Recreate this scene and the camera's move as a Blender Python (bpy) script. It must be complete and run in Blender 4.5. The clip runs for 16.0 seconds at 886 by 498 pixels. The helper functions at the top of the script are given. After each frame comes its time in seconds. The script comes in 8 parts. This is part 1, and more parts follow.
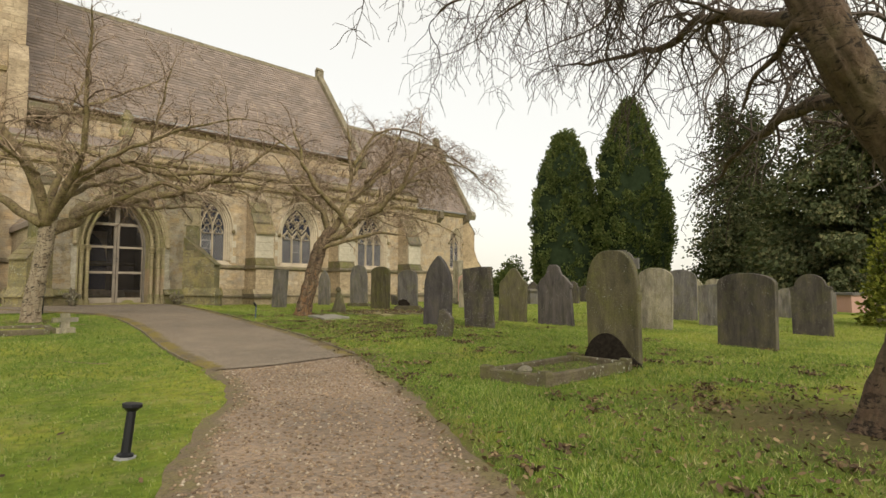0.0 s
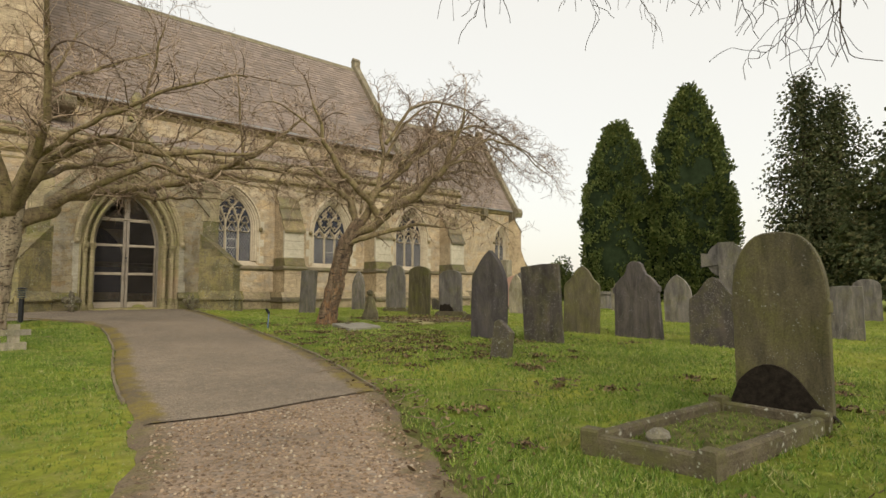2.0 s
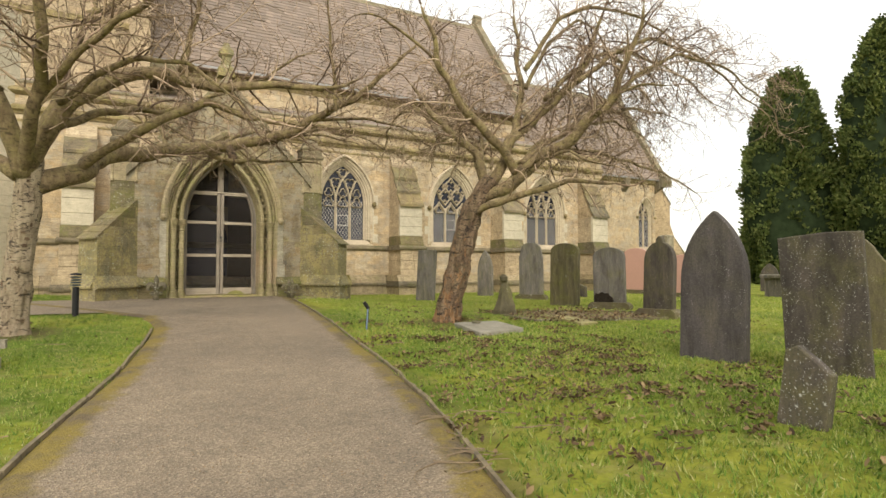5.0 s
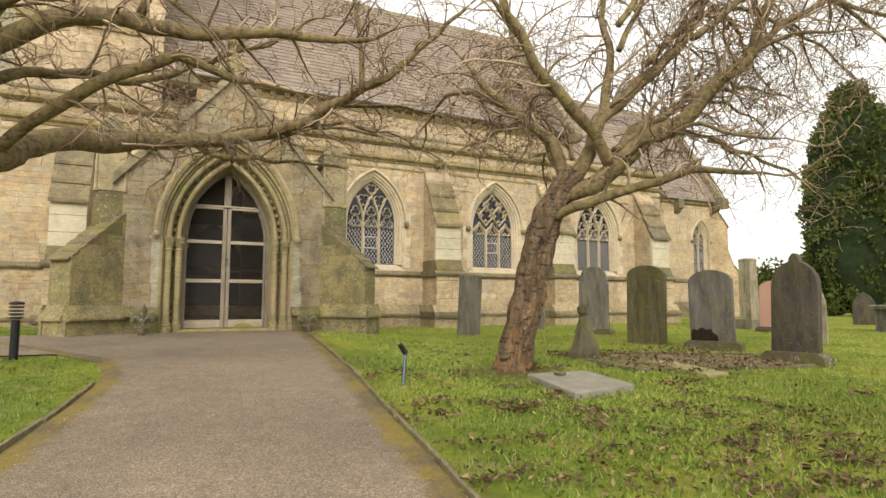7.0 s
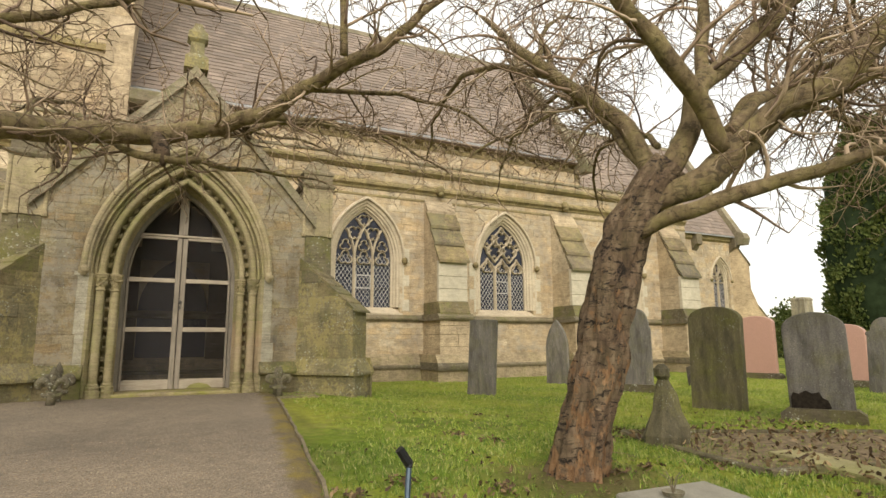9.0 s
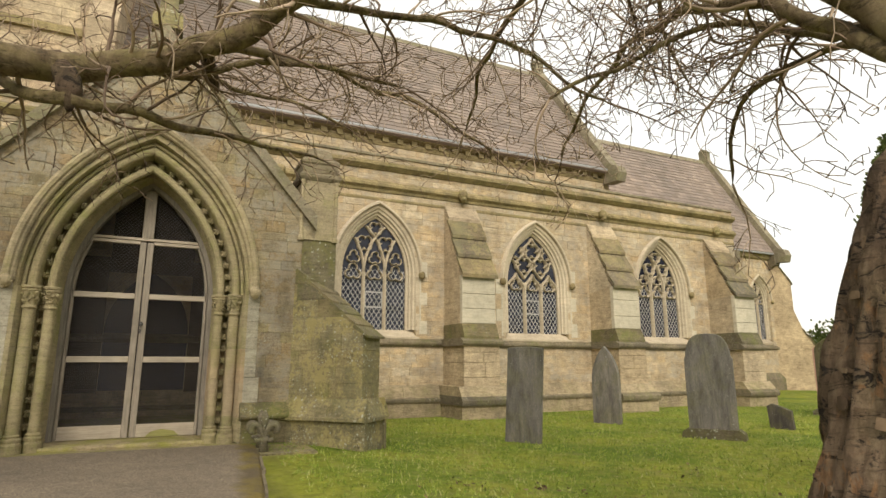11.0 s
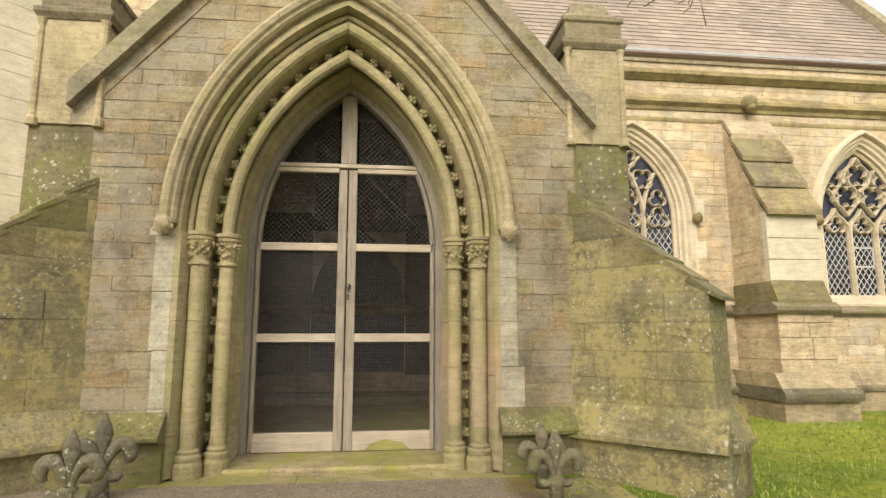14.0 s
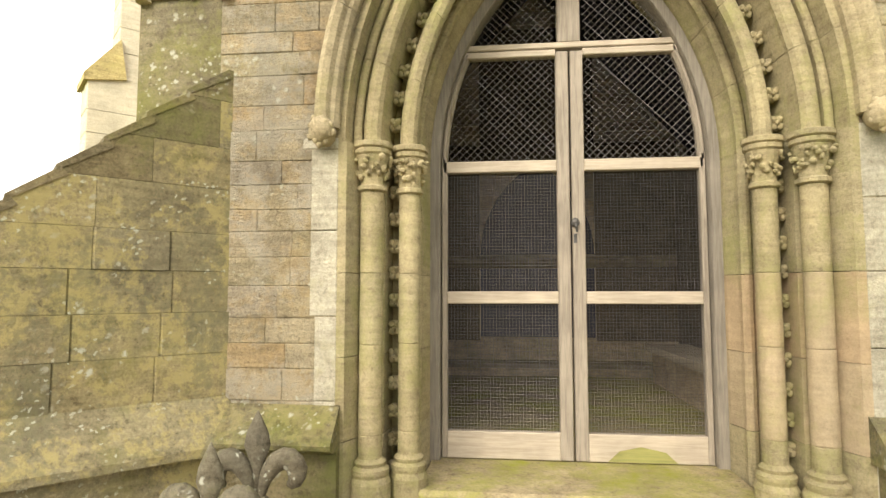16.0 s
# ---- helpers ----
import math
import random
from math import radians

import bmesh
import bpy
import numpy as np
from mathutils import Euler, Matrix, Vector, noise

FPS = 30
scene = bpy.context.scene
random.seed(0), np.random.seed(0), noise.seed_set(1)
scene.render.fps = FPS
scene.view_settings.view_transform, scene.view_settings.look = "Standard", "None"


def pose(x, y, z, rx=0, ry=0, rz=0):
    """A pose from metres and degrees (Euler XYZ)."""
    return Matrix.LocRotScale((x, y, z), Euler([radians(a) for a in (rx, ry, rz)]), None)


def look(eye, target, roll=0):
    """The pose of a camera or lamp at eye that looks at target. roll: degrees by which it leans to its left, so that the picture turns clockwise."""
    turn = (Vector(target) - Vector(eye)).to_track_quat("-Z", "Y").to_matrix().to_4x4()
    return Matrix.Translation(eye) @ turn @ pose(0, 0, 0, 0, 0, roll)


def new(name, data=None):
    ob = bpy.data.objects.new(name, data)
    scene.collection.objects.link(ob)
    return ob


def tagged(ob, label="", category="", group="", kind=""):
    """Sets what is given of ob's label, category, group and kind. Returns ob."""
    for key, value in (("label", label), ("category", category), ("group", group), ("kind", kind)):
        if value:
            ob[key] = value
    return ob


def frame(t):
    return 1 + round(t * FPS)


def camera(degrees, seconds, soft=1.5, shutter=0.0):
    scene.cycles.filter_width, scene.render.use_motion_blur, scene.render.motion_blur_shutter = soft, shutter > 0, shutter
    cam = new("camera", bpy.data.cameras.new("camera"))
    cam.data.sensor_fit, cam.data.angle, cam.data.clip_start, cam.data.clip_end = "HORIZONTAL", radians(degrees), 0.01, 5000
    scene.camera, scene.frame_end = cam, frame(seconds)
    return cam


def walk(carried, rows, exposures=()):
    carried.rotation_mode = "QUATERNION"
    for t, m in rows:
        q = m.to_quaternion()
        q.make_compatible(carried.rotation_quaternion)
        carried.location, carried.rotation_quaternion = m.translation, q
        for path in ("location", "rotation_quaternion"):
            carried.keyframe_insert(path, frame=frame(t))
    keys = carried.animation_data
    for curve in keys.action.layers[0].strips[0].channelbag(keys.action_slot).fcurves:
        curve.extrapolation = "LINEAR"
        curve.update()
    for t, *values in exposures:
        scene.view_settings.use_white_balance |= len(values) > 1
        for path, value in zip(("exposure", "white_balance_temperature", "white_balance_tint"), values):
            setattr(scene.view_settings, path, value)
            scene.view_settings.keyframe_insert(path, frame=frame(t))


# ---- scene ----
# Camera and its way
cam = camera(75.11, 16.0)
ROWS = [
    (0.0, 0.000, 0.000, 1.050, -44.94, 3.95, -0.09),
    (0.5, 0.469, 0.490, 1.042, -43.93, 4.02, -0.02),
    (1.0, 0.945, 1.050, 1.059, -43.40, 4.01, -0.09),
    (1.5, 1.415, 1.584, 1.086, -42.36, 4.08, -0.05),
    (2.0, 1.828, 2.105, 1.073, -40.77, 4.16, -0.05),
    (2.5, 2.228, 2.631, 1.052, -39.93, 3.45, 0.03),
    (3.0, 2.605, 3.162, 1.096, -38.34, 3.08, 0.03),
    (3.5, 2.937, 3.710, 1.101, -36.06, 2.47, 0.05),
    (4.0, 3.256, 4.282, 1.100, -34.30, 2.01, 0.06),
    (4.5, 3.553, 4.872, 1.147, -30.97, 2.02, 0.05),
    (5.0, 3.810, 5.501, 1.169, -28.68, 2.19, 0.01),
    (7.5, 4.905, 8.682, 1.157, -25.81, 6.16, 0.07),
    (8.0, 5.118, 9.285, 1.236, -25.96, 7.31, 0.13),
    (8.5, 5.377, 9.871, 1.280, -26.21, 8.46, 0.11),
    (11.0, 6.279, 12.672, 1.523, -25.51, 11.28, -0.03),
    (11.5, 6.380, 13.279, 1.528, -23.14, 11.85, -0.04),
    (12.0, 6.442, 13.893, 1.551, -19.32, 12.10, 0.07),
    (12.5, 6.427, 14.484, 1.571, -15.46, 12.13, 0.05),
    (13.0, 6.382, 15.068, 1.562, -12.72, 11.40, 0.00),
    (13.5, 6.339, 15.642, 1.594, -9.40, 9.93, 0.02),
    (14.0, 6.232, 16.138, 1.607, -6.55, 8.48, 0.04),
    (14.5, 6.108, 16.650, 1.589, -4.64, 6.94, -0.03),
    (15.0, 6.018, 17.144, 1.580, -2.40, 5.50, 0.14),
    (15.5, 5.804, 17.532, 1.598, 0.28, 4.89, 0.11),
    (16.0, 5.507, 17.909, 1.620, 6.06, 4.21, -0.01),
]
EXPOSURES = [(0.0, 0.15), (2.5, 0.08), (3.5, 0.2), (4.2, 0.35), (5.0, 0.6), (7.5, 0.64), (8.5, 0.58), (11.0, 0.45), (12.0, 0.42), (13.0, 0.72), (14.0, 1.14), (15.5, 1.56), (16.0, 1.62)]
walk(cam, [(t, pose(x, y, z, 90 + pitch, roll, yaw)) for t, x, y, z, yaw, pitch, roll in ROWS], EXPOSURES)

# Light: a bright overcast winter day
world = bpy.data.worlds.new("overcast_sky")
scene.world = world
world.use_nodes = True
wn, wl = world.node_tree.nodes, world.node_tree.links
wn.clear()
SUN_EL, SUN_AZ = radians(38), radians(205)
w_sky = wn.new("ShaderNodeTexSky")
w_sky.sky_type = "NISHITA"
w_sky.sun_disc = False
w_sky.sun_elevation, w_sky.sun_rotation = SUN_EL, SUN_AZ
w_sky.air_density, w_sky.dust_density, w_sky.ozone_density = 1.0, 4.0, 1.0
w_bg = wn.new("ShaderNodeBackground")
w_bg.inputs["Strength"].default_value = 0.05
w_cloud = wn.new("ShaderNodeBackground")
w_cloud.inputs["Color"].default_value = (1.0, 0.945, 0.81, 1)
w_cloud.inputs["Strength"].default_value = 0.8
w_add = wn.new("ShaderNodeAddShader")
w_out = wn.new("ShaderNodeOutputWorld")
wl.new(w_sky.outputs[0], w_bg.inputs["Color"])
wl.new(w_bg.outputs[0], w_add.inputs[0])
wl.new(w_cloud.outputs[0], w_add.inputs[1])
wl.new(w_add.outputs[0], w_out.inputs["Surface"])
sun_data = bpy.data.lights.new("sun", "SUN")
sun_data.energy, sun_data.angle, sun_data.color = 1.5, radians(38), (1.0, 0.95, 0.86)
sun = new("sun", sun_data)
sun.matrix_world = look((-8, -20, 25), (6, 16, 0))


# ---------------------------------------------------------------- materials
def principled(name):
    m = bpy.data.materials.new(name)
    m.use_nodes = True
    nt = m.node_tree
    return m, nt, nt.nodes["Principled BSDF"]


def nd(nt, kind, **kw):
    n = nt.nodes.new(kind)
    for k, v in kw.items():
        n.inputs[k].default_value = v
    return n


def ramp(nt, source, stops):
    r = nt.nodes.new("ShaderNodeValToRGB")
    els = r.color_ramp.elements
    while len(els) < len(stops):
        els.new(0.5)
    for e, (p, c) in zip(els, stops):
        e.position, e.color = p, (*c, 1)
    nt.links.new(source, r.inputs["Fac"])
    return r.outputs["Color"]


def mixed(nt, fac, a, b, mode="MIX"):
    m = nt.nodes.new("ShaderNodeMixRGB")
    m.blend_type = mode
    for sock, v in ((m.inputs[0], fac), (m.inputs[1], a), (m.inputs[2], b)):
        if isinstance(v, (int, float)):
            sock.default_value = v
        elif isinstance(v, tuple):
            sock.default_value = (*v, 1)
        else:
            nt.links.new(v, sock)
    return m.outputs[0]


def noise_tex(nt, coord, scale, detail=6, rough=0.6, dist=0.0):
    n = nd(nt, "ShaderNodeTexNoise", Scale=scale, Detail=detail, Roughness=rough, Distortion=dist)
    nt.links.new(coord, n.inputs["Vector"])
    return n.outputs["Fac"]


def stretched(nt, coord, sx, sy, sz):
    n = nt.nodes.new("ShaderNodeMapping")
    n.inputs["Scale"].default_value = (sx, sy, sz)
    nt.links.new(coord, n.inputs["Vector"])
    return n.outputs[0]


def world_pos(nt):
    return nt.nodes.new("ShaderNodeNewGeometry").outputs["Position"]


def bump(nt, bsdf, height, strength, distance):
    b = nd(nt, "ShaderNodeBump", Strength=strength, Distance=distance)
    nt.links.new(height, b.inputs["Height"])
    nt.links.new(b.outputs[0], bsdf.inputs["Normal"])


def stone_mat(name, tones, moss=0.0, lichen=0.0, soot=0.0, island=False, rough=0.9, grain=1.0, moss_tone=(0.14, 0.15, 0.035), ochre=0.0, mottle=1.0, patch=0.0):
    """Weathered sandstone: tone varies from block to block, with banding, stains, moss and lichen."""
    m, nt, b = principled(name)
    p = world_pos(nt)
    if island:
        rnd = nt.nodes.new("ShaderNodeNewGeometry").outputs["Random Per Island"]
    else:
        rnd = nt.nodes.new("ShaderNodeObjectInfo").outputs["Random"]
    n = len(tones)
    col = ramp(nt, rnd, [(i / max(1, n - 1), c) for i, c in enumerate(tones)])
    big = noise_tex(nt, p, 0.9, 5)
    col = mixed(nt, mottle, col, ramp(nt, big, [(0.3, (0.72, 0.7, 0.66)), (0.7, (1.2, 1.18, 1.12))]), "MULTIPLY")
    band = noise_tex(nt, stretched(nt, p, 3, 3, 22), 1.4, 5)
    col = mixed(nt, mottle, col, ramp(nt, band, [(0.32, (0.78, 0.76, 0.72)), (0.62, (1.12, 1.1, 1.06))]), "MULTIPLY")
    blotch = noise_tex(nt, p, 5.5, 9, 0.72)
    col = mixed(nt, mottle, col, ramp(nt, blotch, [(0.3, (0.66, 0.64, 0.6)), (0.5, (1.0, 1.0, 1.0)), (0.7, (1.22, 1.2, 1.14))]), "MULTIPLY")
    fine = noise_tex(nt, p, 70, 4, 0.7)
    col = mixed(nt, mottle, col, ramp(nt, fine, [(0.3, (0.72, 0.71, 0.69)), (0.7, (1.2, 1.2, 1.2))]), "MULTIPLY")
    speck = noise_tex(nt, p, 28, 6, 0.75)
    col = mixed(nt, 0.9 * mottle * mottle, col, ramp(nt, speck, [(0.34, (0.55, 0.53, 0.5)), (0.46, (1.0, 1.0, 1.0)), (0.62, (1.06, 1.06, 1.05)), (0.72, (1.3, 1.28, 1.22))]), "MULTIPLY")
    if patch:
        grey = mixed(nt, 0.3, noise_tex(nt, p, 2.3, 7, 0.65), noise_tex(nt, p, 19, 5, 0.7))
        col = mixed(nt, ramp(nt, grey, [(0.49, (0, 0, 0)), (0.56, (0.8 * patch,) * 3)]), col, (0.35, 0.325, 0.265))
        rust = mixed(nt, 0.35, noise_tex(nt, stretched(nt, p, 1.0, 1.0, 1.6), 3.7, 7, 0.68), noise_tex(nt, p, 24, 5, 0.7))
        col = mixed(nt, ramp(nt, rust, [(0.515, (0, 0, 0)), (0.57, (0.42 * patch,) * 3)]), col, (0.38, 0.265, 0.11))
    if soot:
        s = noise_tex(nt, stretched(nt, p, 1.3, 1.3, 0.5), 1.6, 7, 0.65)
        sm = ramp(nt, s, [(0.5, (0, 0, 0)), (0.72, (soot,) * 3)])
        col = mixed(nt, sm, col, (0.055, 0.05, 0.042))
    if moss:
        s = noise_tex(nt, p, 2.1, 8, 0.68)
        f2 = noise_tex(nt, p, 14, 5, 0.7)
        s = mixed(nt, 0.3, s, f2)
        sm = ramp(nt, s, [(0.55 - 0.2 * moss, (0, 0, 0)), (0.72 - 0.12 * moss, (min(1, 0.4 + moss),) * 3)])
        col = mixed(nt, sm, col, moss_tone)
    if ochre:
        o1 = mixed(nt, 0.35, noise_tex(nt, p, 3.1, 8, 0.7), noise_tex(nt, p, 22, 5, 0.7))
        col = mixed(nt, ramp(nt, o1, [(0.495, (0, 0, 0)), (0.555, (ochre,) * 3)]), col, (0.34, 0.285, 0.115))
        o2 = mixed(nt, 0.3, noise_tex(nt, stretched(nt, p, 1, 1, 0.7), 1.3, 8, 0.7), noise_tex(nt, p, 30, 5, 0.7))
        col = mixed(nt, ramp(nt, o2, [(0.54, (0, 0, 0)), (0.58, (0.55, 0.55, 0.55))]), col, (0.15, 0.14, 0.08))
    if lichen:
        v = nd(nt, "ShaderNodeTexVoronoi", Scale=13.0)
        d = noise_tex(nt, p, 30, 4)
        off = mixed(nt, 0.05, p, d, "ADD")
        nt.links.new(off, v.inputs["Vector"])
        spot = ramp(nt, v.outputs["Distance"], [(0.13, (1, 1, 1)), (0.24, (0, 0, 0))])
        pick = ramp(nt, noise_tex(nt, p, 1.7, 4), [(0.58 - 0.12 * lichen, (0, 0, 0)), (0.68 - 0.12 * lichen, (lichen,) * 3)])
        col = mixed(nt, mixed(nt, 1.0, spot, pick, "MULTIPLY"), col, (0.43, 0.43, 0.35))
        v2 = nd(nt, "ShaderNodeTexVoronoi", Scale=27.0)
        nt.links.new(off, v2.inputs["Vector"])
        fleck = ramp(nt, v2.outputs["Distance"], [(0.16, (1, 1, 1)), (0.27, (0, 0, 0))])
        pick2 = ramp(nt, noise_tex(nt, p, 3.4, 5), [(0.6 - 0.1 * lichen, (0, 0, 0)), (0.68 - 0.1 * lichen, (0.8 * lichen,) * 3)])
        col = mixed(nt, mixed(nt, 1.0, fleck, pick2, "MULTIPLY"), col, (0.46, 0.47, 0.37))
    nt.links.new(col, b.inputs["Base Color"])
    b.inputs["Roughness"].default_value = rough
    b.inputs["Specular IOR Level"].default_value = 0.25
    h = mixed(nt, 0.5, fine, noise_tex(nt, p, 16, 8, 0.75))
    bump(nt, b, h, 0.8 * grain, 0.018)
    return m


WARM = [(0.47, 0.395, 0.285), (0.43, 0.352, 0.248), (0.5, 0.432, 0.33), (0.45, 0.365, 0.25), (0.41, 0.345, 0.256), (0.48, 0.408, 0.31), (0.49, 0.388, 0.255), (0.45, 0.388, 0.3)]
M_ashlar = stone_mat("ashlar_sandstone", WARM, soot=0.2)
M_ashlar_each = stone_mat("ashlar_sandstone_stone", WARM + [(0.49, 0.38, 0.245), (0.53, 0.455, 0.35)], soot=0.22, patch=0.55)
M_ashlar_j = stone_mat("ashlar_sandstone_wall", WARM + [(0.49, 0.38, 0.245), (0.53, 0.455, 0.35)], soot=0.22, island=True, patch=0.55)
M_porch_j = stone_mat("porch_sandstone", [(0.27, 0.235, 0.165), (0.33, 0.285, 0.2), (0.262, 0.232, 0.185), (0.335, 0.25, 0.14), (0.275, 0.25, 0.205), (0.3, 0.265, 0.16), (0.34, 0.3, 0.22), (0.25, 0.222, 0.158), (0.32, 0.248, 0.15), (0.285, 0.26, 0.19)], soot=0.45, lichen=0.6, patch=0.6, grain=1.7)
M_dress = stone_mat("dressed_sandstone", [(0.47, 0.405, 0.305), (0.51, 0.445, 0.34), (0.44, 0.38, 0.285)], soot=0.12, mottle=0.5)
M_moulding = stone_mat("moulded_sandstone", [(0.335, 0.29, 0.178), (0.38, 0.33, 0.208), (0.35, 0.308, 0.2)], soot=0.3, moss=0.36, moss_tone=(0.245, 0.25, 0.075), mottle=0.75)
M_pink = stone_mat("salmon_sandstone", [(0.42, 0.318, 0.205), (0.4, 0.33, 0.225), (0.43, 0.335, 0.21)], soot=0.15, moss=0.26, moss_tone=(0.26, 0.26, 0.09), mottle=0.5)
M_white = stone_mat("pale_new_stone", [(0.53, 0.49, 0.39), (0.49, 0.45, 0.355)], soot=0.12, mottle=0.5)
M_mossy = stone_mat("mossy_sandstone", [(0.27, 0.235, 0.135), (0.3, 0.262, 0.155), (0.225, 0.203, 0.125), (0.265, 0.24, 0.16)], moss=0.22, lichen=0.85, soot=0.75, moss_tone=(0.18, 0.175, 0.04), ochre=0.7)
M_mossbed = stone_mat("moss_covered_stone", [(0.15, 0.137, 0.085), (0.18, 0.162, 0.1)], moss=0.4, lichen=0.7, soot=0.7, moss_tone=(0.125, 0.14, 0.02), ochre=0.25)
M_cap = stone_mat("weathered_slab", [(0.16, 0.14, 0.09), (0.2, 0.17, 0.1), (0.13, 0.12, 0.09)], moss=0.4, lichen=0.5, soot=0.5)
M_dark = stone_mat("darkened_stone", [(0.18, 0.157, 0.115), (0.21, 0.182, 0.13), (0.15, 0.134, 0.104)], moss=0.2, lichen=0.4, soot=0.55)
# much darker than the outer stone: the porch's inner shade is in this colour
M_inside = stone_mat("inner_stone_shade_toned", [(0.08, 0.067, 0.054), (0.095, 0.079, 0.062)], soot=0.5)
M_string = stone_mat("string_course_stone", [(0.25, 0.21, 0.12), (0.3, 0.25, 0.14)], soot=0.5, moss=0.15)
M_mortar = stone_mat("lime_mortar", [(0.42, 0.36, 0.265), (0.45, 0.39, 0.29)], soot=0.15)
M_tower = stone_mat("tower_sandstone", [(0.43, 0.36, 0.265), (0.47, 0.395, 0.3), (0.4, 0.33, 0.245), (0.45, 0.36, 0.26)], soot=0.3, island=True)
M_coping = stone_mat("coping_stone", [(0.29, 0.26, 0.2), (0.25, 0.225, 0.175)], soot=0.5, moss=0.25, lichen=0.3)
M_hood = stone_mat("hood_mould_stone", [(0.36, 0.31, 0.205), (0.4, 0.345, 0.235), (0.33, 0.29, 0.2)], soot=0.4, moss=0.25, moss_tone=(0.24, 0.23, 0.07), mottle=0.8)
M_plinth = stone_mat("plinth_stone", [(0.34, 0.285, 0.2), (0.38, 0.32, 0.22), (0.3, 0.255, 0.19)], soot=0.4, moss=0.2, island=True)
M_quoin = stone_mat("pale_quoin_stone", [(0.4, 0.385, 0.325), (0.44, 0.42, 0.355), (0.37, 0.352, 0.29)], soot=0.12, moss=0.14, moss_tone=(0.26, 0.25, 0.1), mottle=0.8)
M_slab = stone_mat("mossy_slab", [(0.19, 0.165, 0.1), (0.23, 0.195, 0.12), (0.16, 0.145, 0.1)], moss=0.45, lichen=0.7, soot=0.5, moss_tone=(0.16, 0.16, 0.035))
M_roofslab = stone_mat("brown_weathered_slab", [(0.215, 0.172, 0.112), (0.17, 0.148, 0.115), (0.24, 0.195, 0.12), (0.145, 0.132, 0.108)], soot=0.5, lichen=0.4, moss=0.15, ochre=0.35)
M_yellow = stone_mat("yellow_lichened_stone", [(0.38, 0.32, 0.16), (0.42, 0.36, 0.19)], soot=0.3, moss=0.35, moss_tone=(0.34, 0.3, 0.11))
M_doorstep = stone_mat("worn_doorstep_stone", [(0.36, 0.31, 0.2), (0.39, 0.33, 0.22)], moss=0.62, soot=0.25, moss_tone=(0.25, 0.26, 0.03))


def slate_roof_mat(island=True):
    m, nt, b = principled("stone_slate_roof")
    p = world_pos(nt)
    rnd = nt.nodes.new("ShaderNodeNewGeometry").outputs["Random Per Island"] if island else nt.nodes.new("ShaderNodeObjectInfo").outputs["Random"]
    col = ramp(nt, rnd, [(0, (0.19, 0.15, 0.12)), (0.4, (0.245, 0.195, 0.158)), (0.7, (0.215, 0.175, 0.148)), (1, (0.3, 0.24, 0.195))])
    col = mixed(nt, 1.0, col, ramp(nt, noise_tex(nt, p, 0.35, 5), [(0.3, (0.78, 0.78, 0.78)), (0.7, (1.15, 1.12, 1.08))]), "MULTIPLY")
    col = mixed(nt, 1.0, col, ramp(nt, noise_tex(nt, p, 25, 4), [(0.3, (0.8, 0.8, 0.8)), (0.7, (1.15, 1.15, 1.15))]), "MULTIPLY")
    nt.links.new(col, b.inputs["Base Color"])
    b.inputs["Roughness"].default_value = 0.8
    bump(nt, b, noise_tex(nt, p, 30, 5), 0.4, 0.01)
    return m


M_slate, M_slate_each = slate_roof_mat(), slate_roof_mat(False)


def plain_mat(name, tone, rough=0.6, metal=0.0, vary=0.25, scale=12.0, bumpiness=0.2, spec=0.4):
    m, nt, b = principled(name)
    p = world_pos(nt)
    lo, hi = 1 - vary, 1 + vary
    col = mixed(nt, 1.0, tone, ramp(nt, noise_tex(nt, p, scale, 6), [(0.3, (lo,) * 3), (0.7, (hi,) * 3)]), "MULTIPLY")
    nt.links.new(col, b.inputs["Base Color"])
    b.inputs["Roughness"].default_value, b.inputs["Metallic"].default_value = rough, metal
    b.inputs["Specular IOR Level"].default_value = spec
    if bumpiness:
        bump(nt, b, noise_tex(nt, p, scale * 4, 5), bumpiness, 0.006)
    return m


def wood_mat(name, light, dark, axis=(30, 30, 2)):
    m, nt, b = principled(name)
    p = world_pos(nt)
    g = noise_tex(nt, stretched(nt, p, *axis), 2.0, 6, 0.65, 0.5)
    col = ramp(nt, g, [(0.3, dark), (0.6, light)])
    col = mixed(nt, 1.0, col, ramp(nt, noise_tex(nt, p, 3, 4), [(0.3, (0.8, 0.8, 0.8)), (0.7, (1.12, 1.12, 1.12))]), "MULTIPLY")
    nt.links.new(col, b.inputs["Base Color"])
    b.inputs["Roughness"].default_value = 0.75
    bump(nt, b, g, 0.35, 0.004)
    return m


M_oak = wood_mat("weathered_oak", (0.32, 0.272, 0.212), (0.19, 0.157, 0.12))
M_oak_dark = wood_mat("grey_oak_frame", (0.26, 0.228, 0.182), (0.15, 0.13, 0.102))
M_oak_pale = wood_mat("pale_oak_rail", (0.46, 0.39, 0.3), (0.33, 0.275, 0.205), (2, 30, 30))
M_oak_green = wood_mat("green_stained_oak", (0.3, 0.28, 0.09), (0.2, 0.2, 0.06), (2, 30, 30))
M_edge = wood_mat("edging_board", (0.2, 0.16, 0.095), (0.09, 0.073, 0.045), (6, 6, 6))
M_wire = plain_mat("galvanised_wire", (0.17, 0.155, 0.15), 0.6, 0.0, 0.15, 40, 0)
M_iron = plain_mat("old_iron", (0.09, 0.085, 0.08), 0.7, 0.3, 0.4, 25, 0.3)
M_lead = plain_mat("pale_lead_came", (0.42, 0.4, 0.37), 0.6, 0.0, 0.2, 30, 0)
M_gutter = plain_mat("grey_metal_gutter", (0.3, 0.3, 0.295), 0.5, 0.2, 0.15, 8, 0)
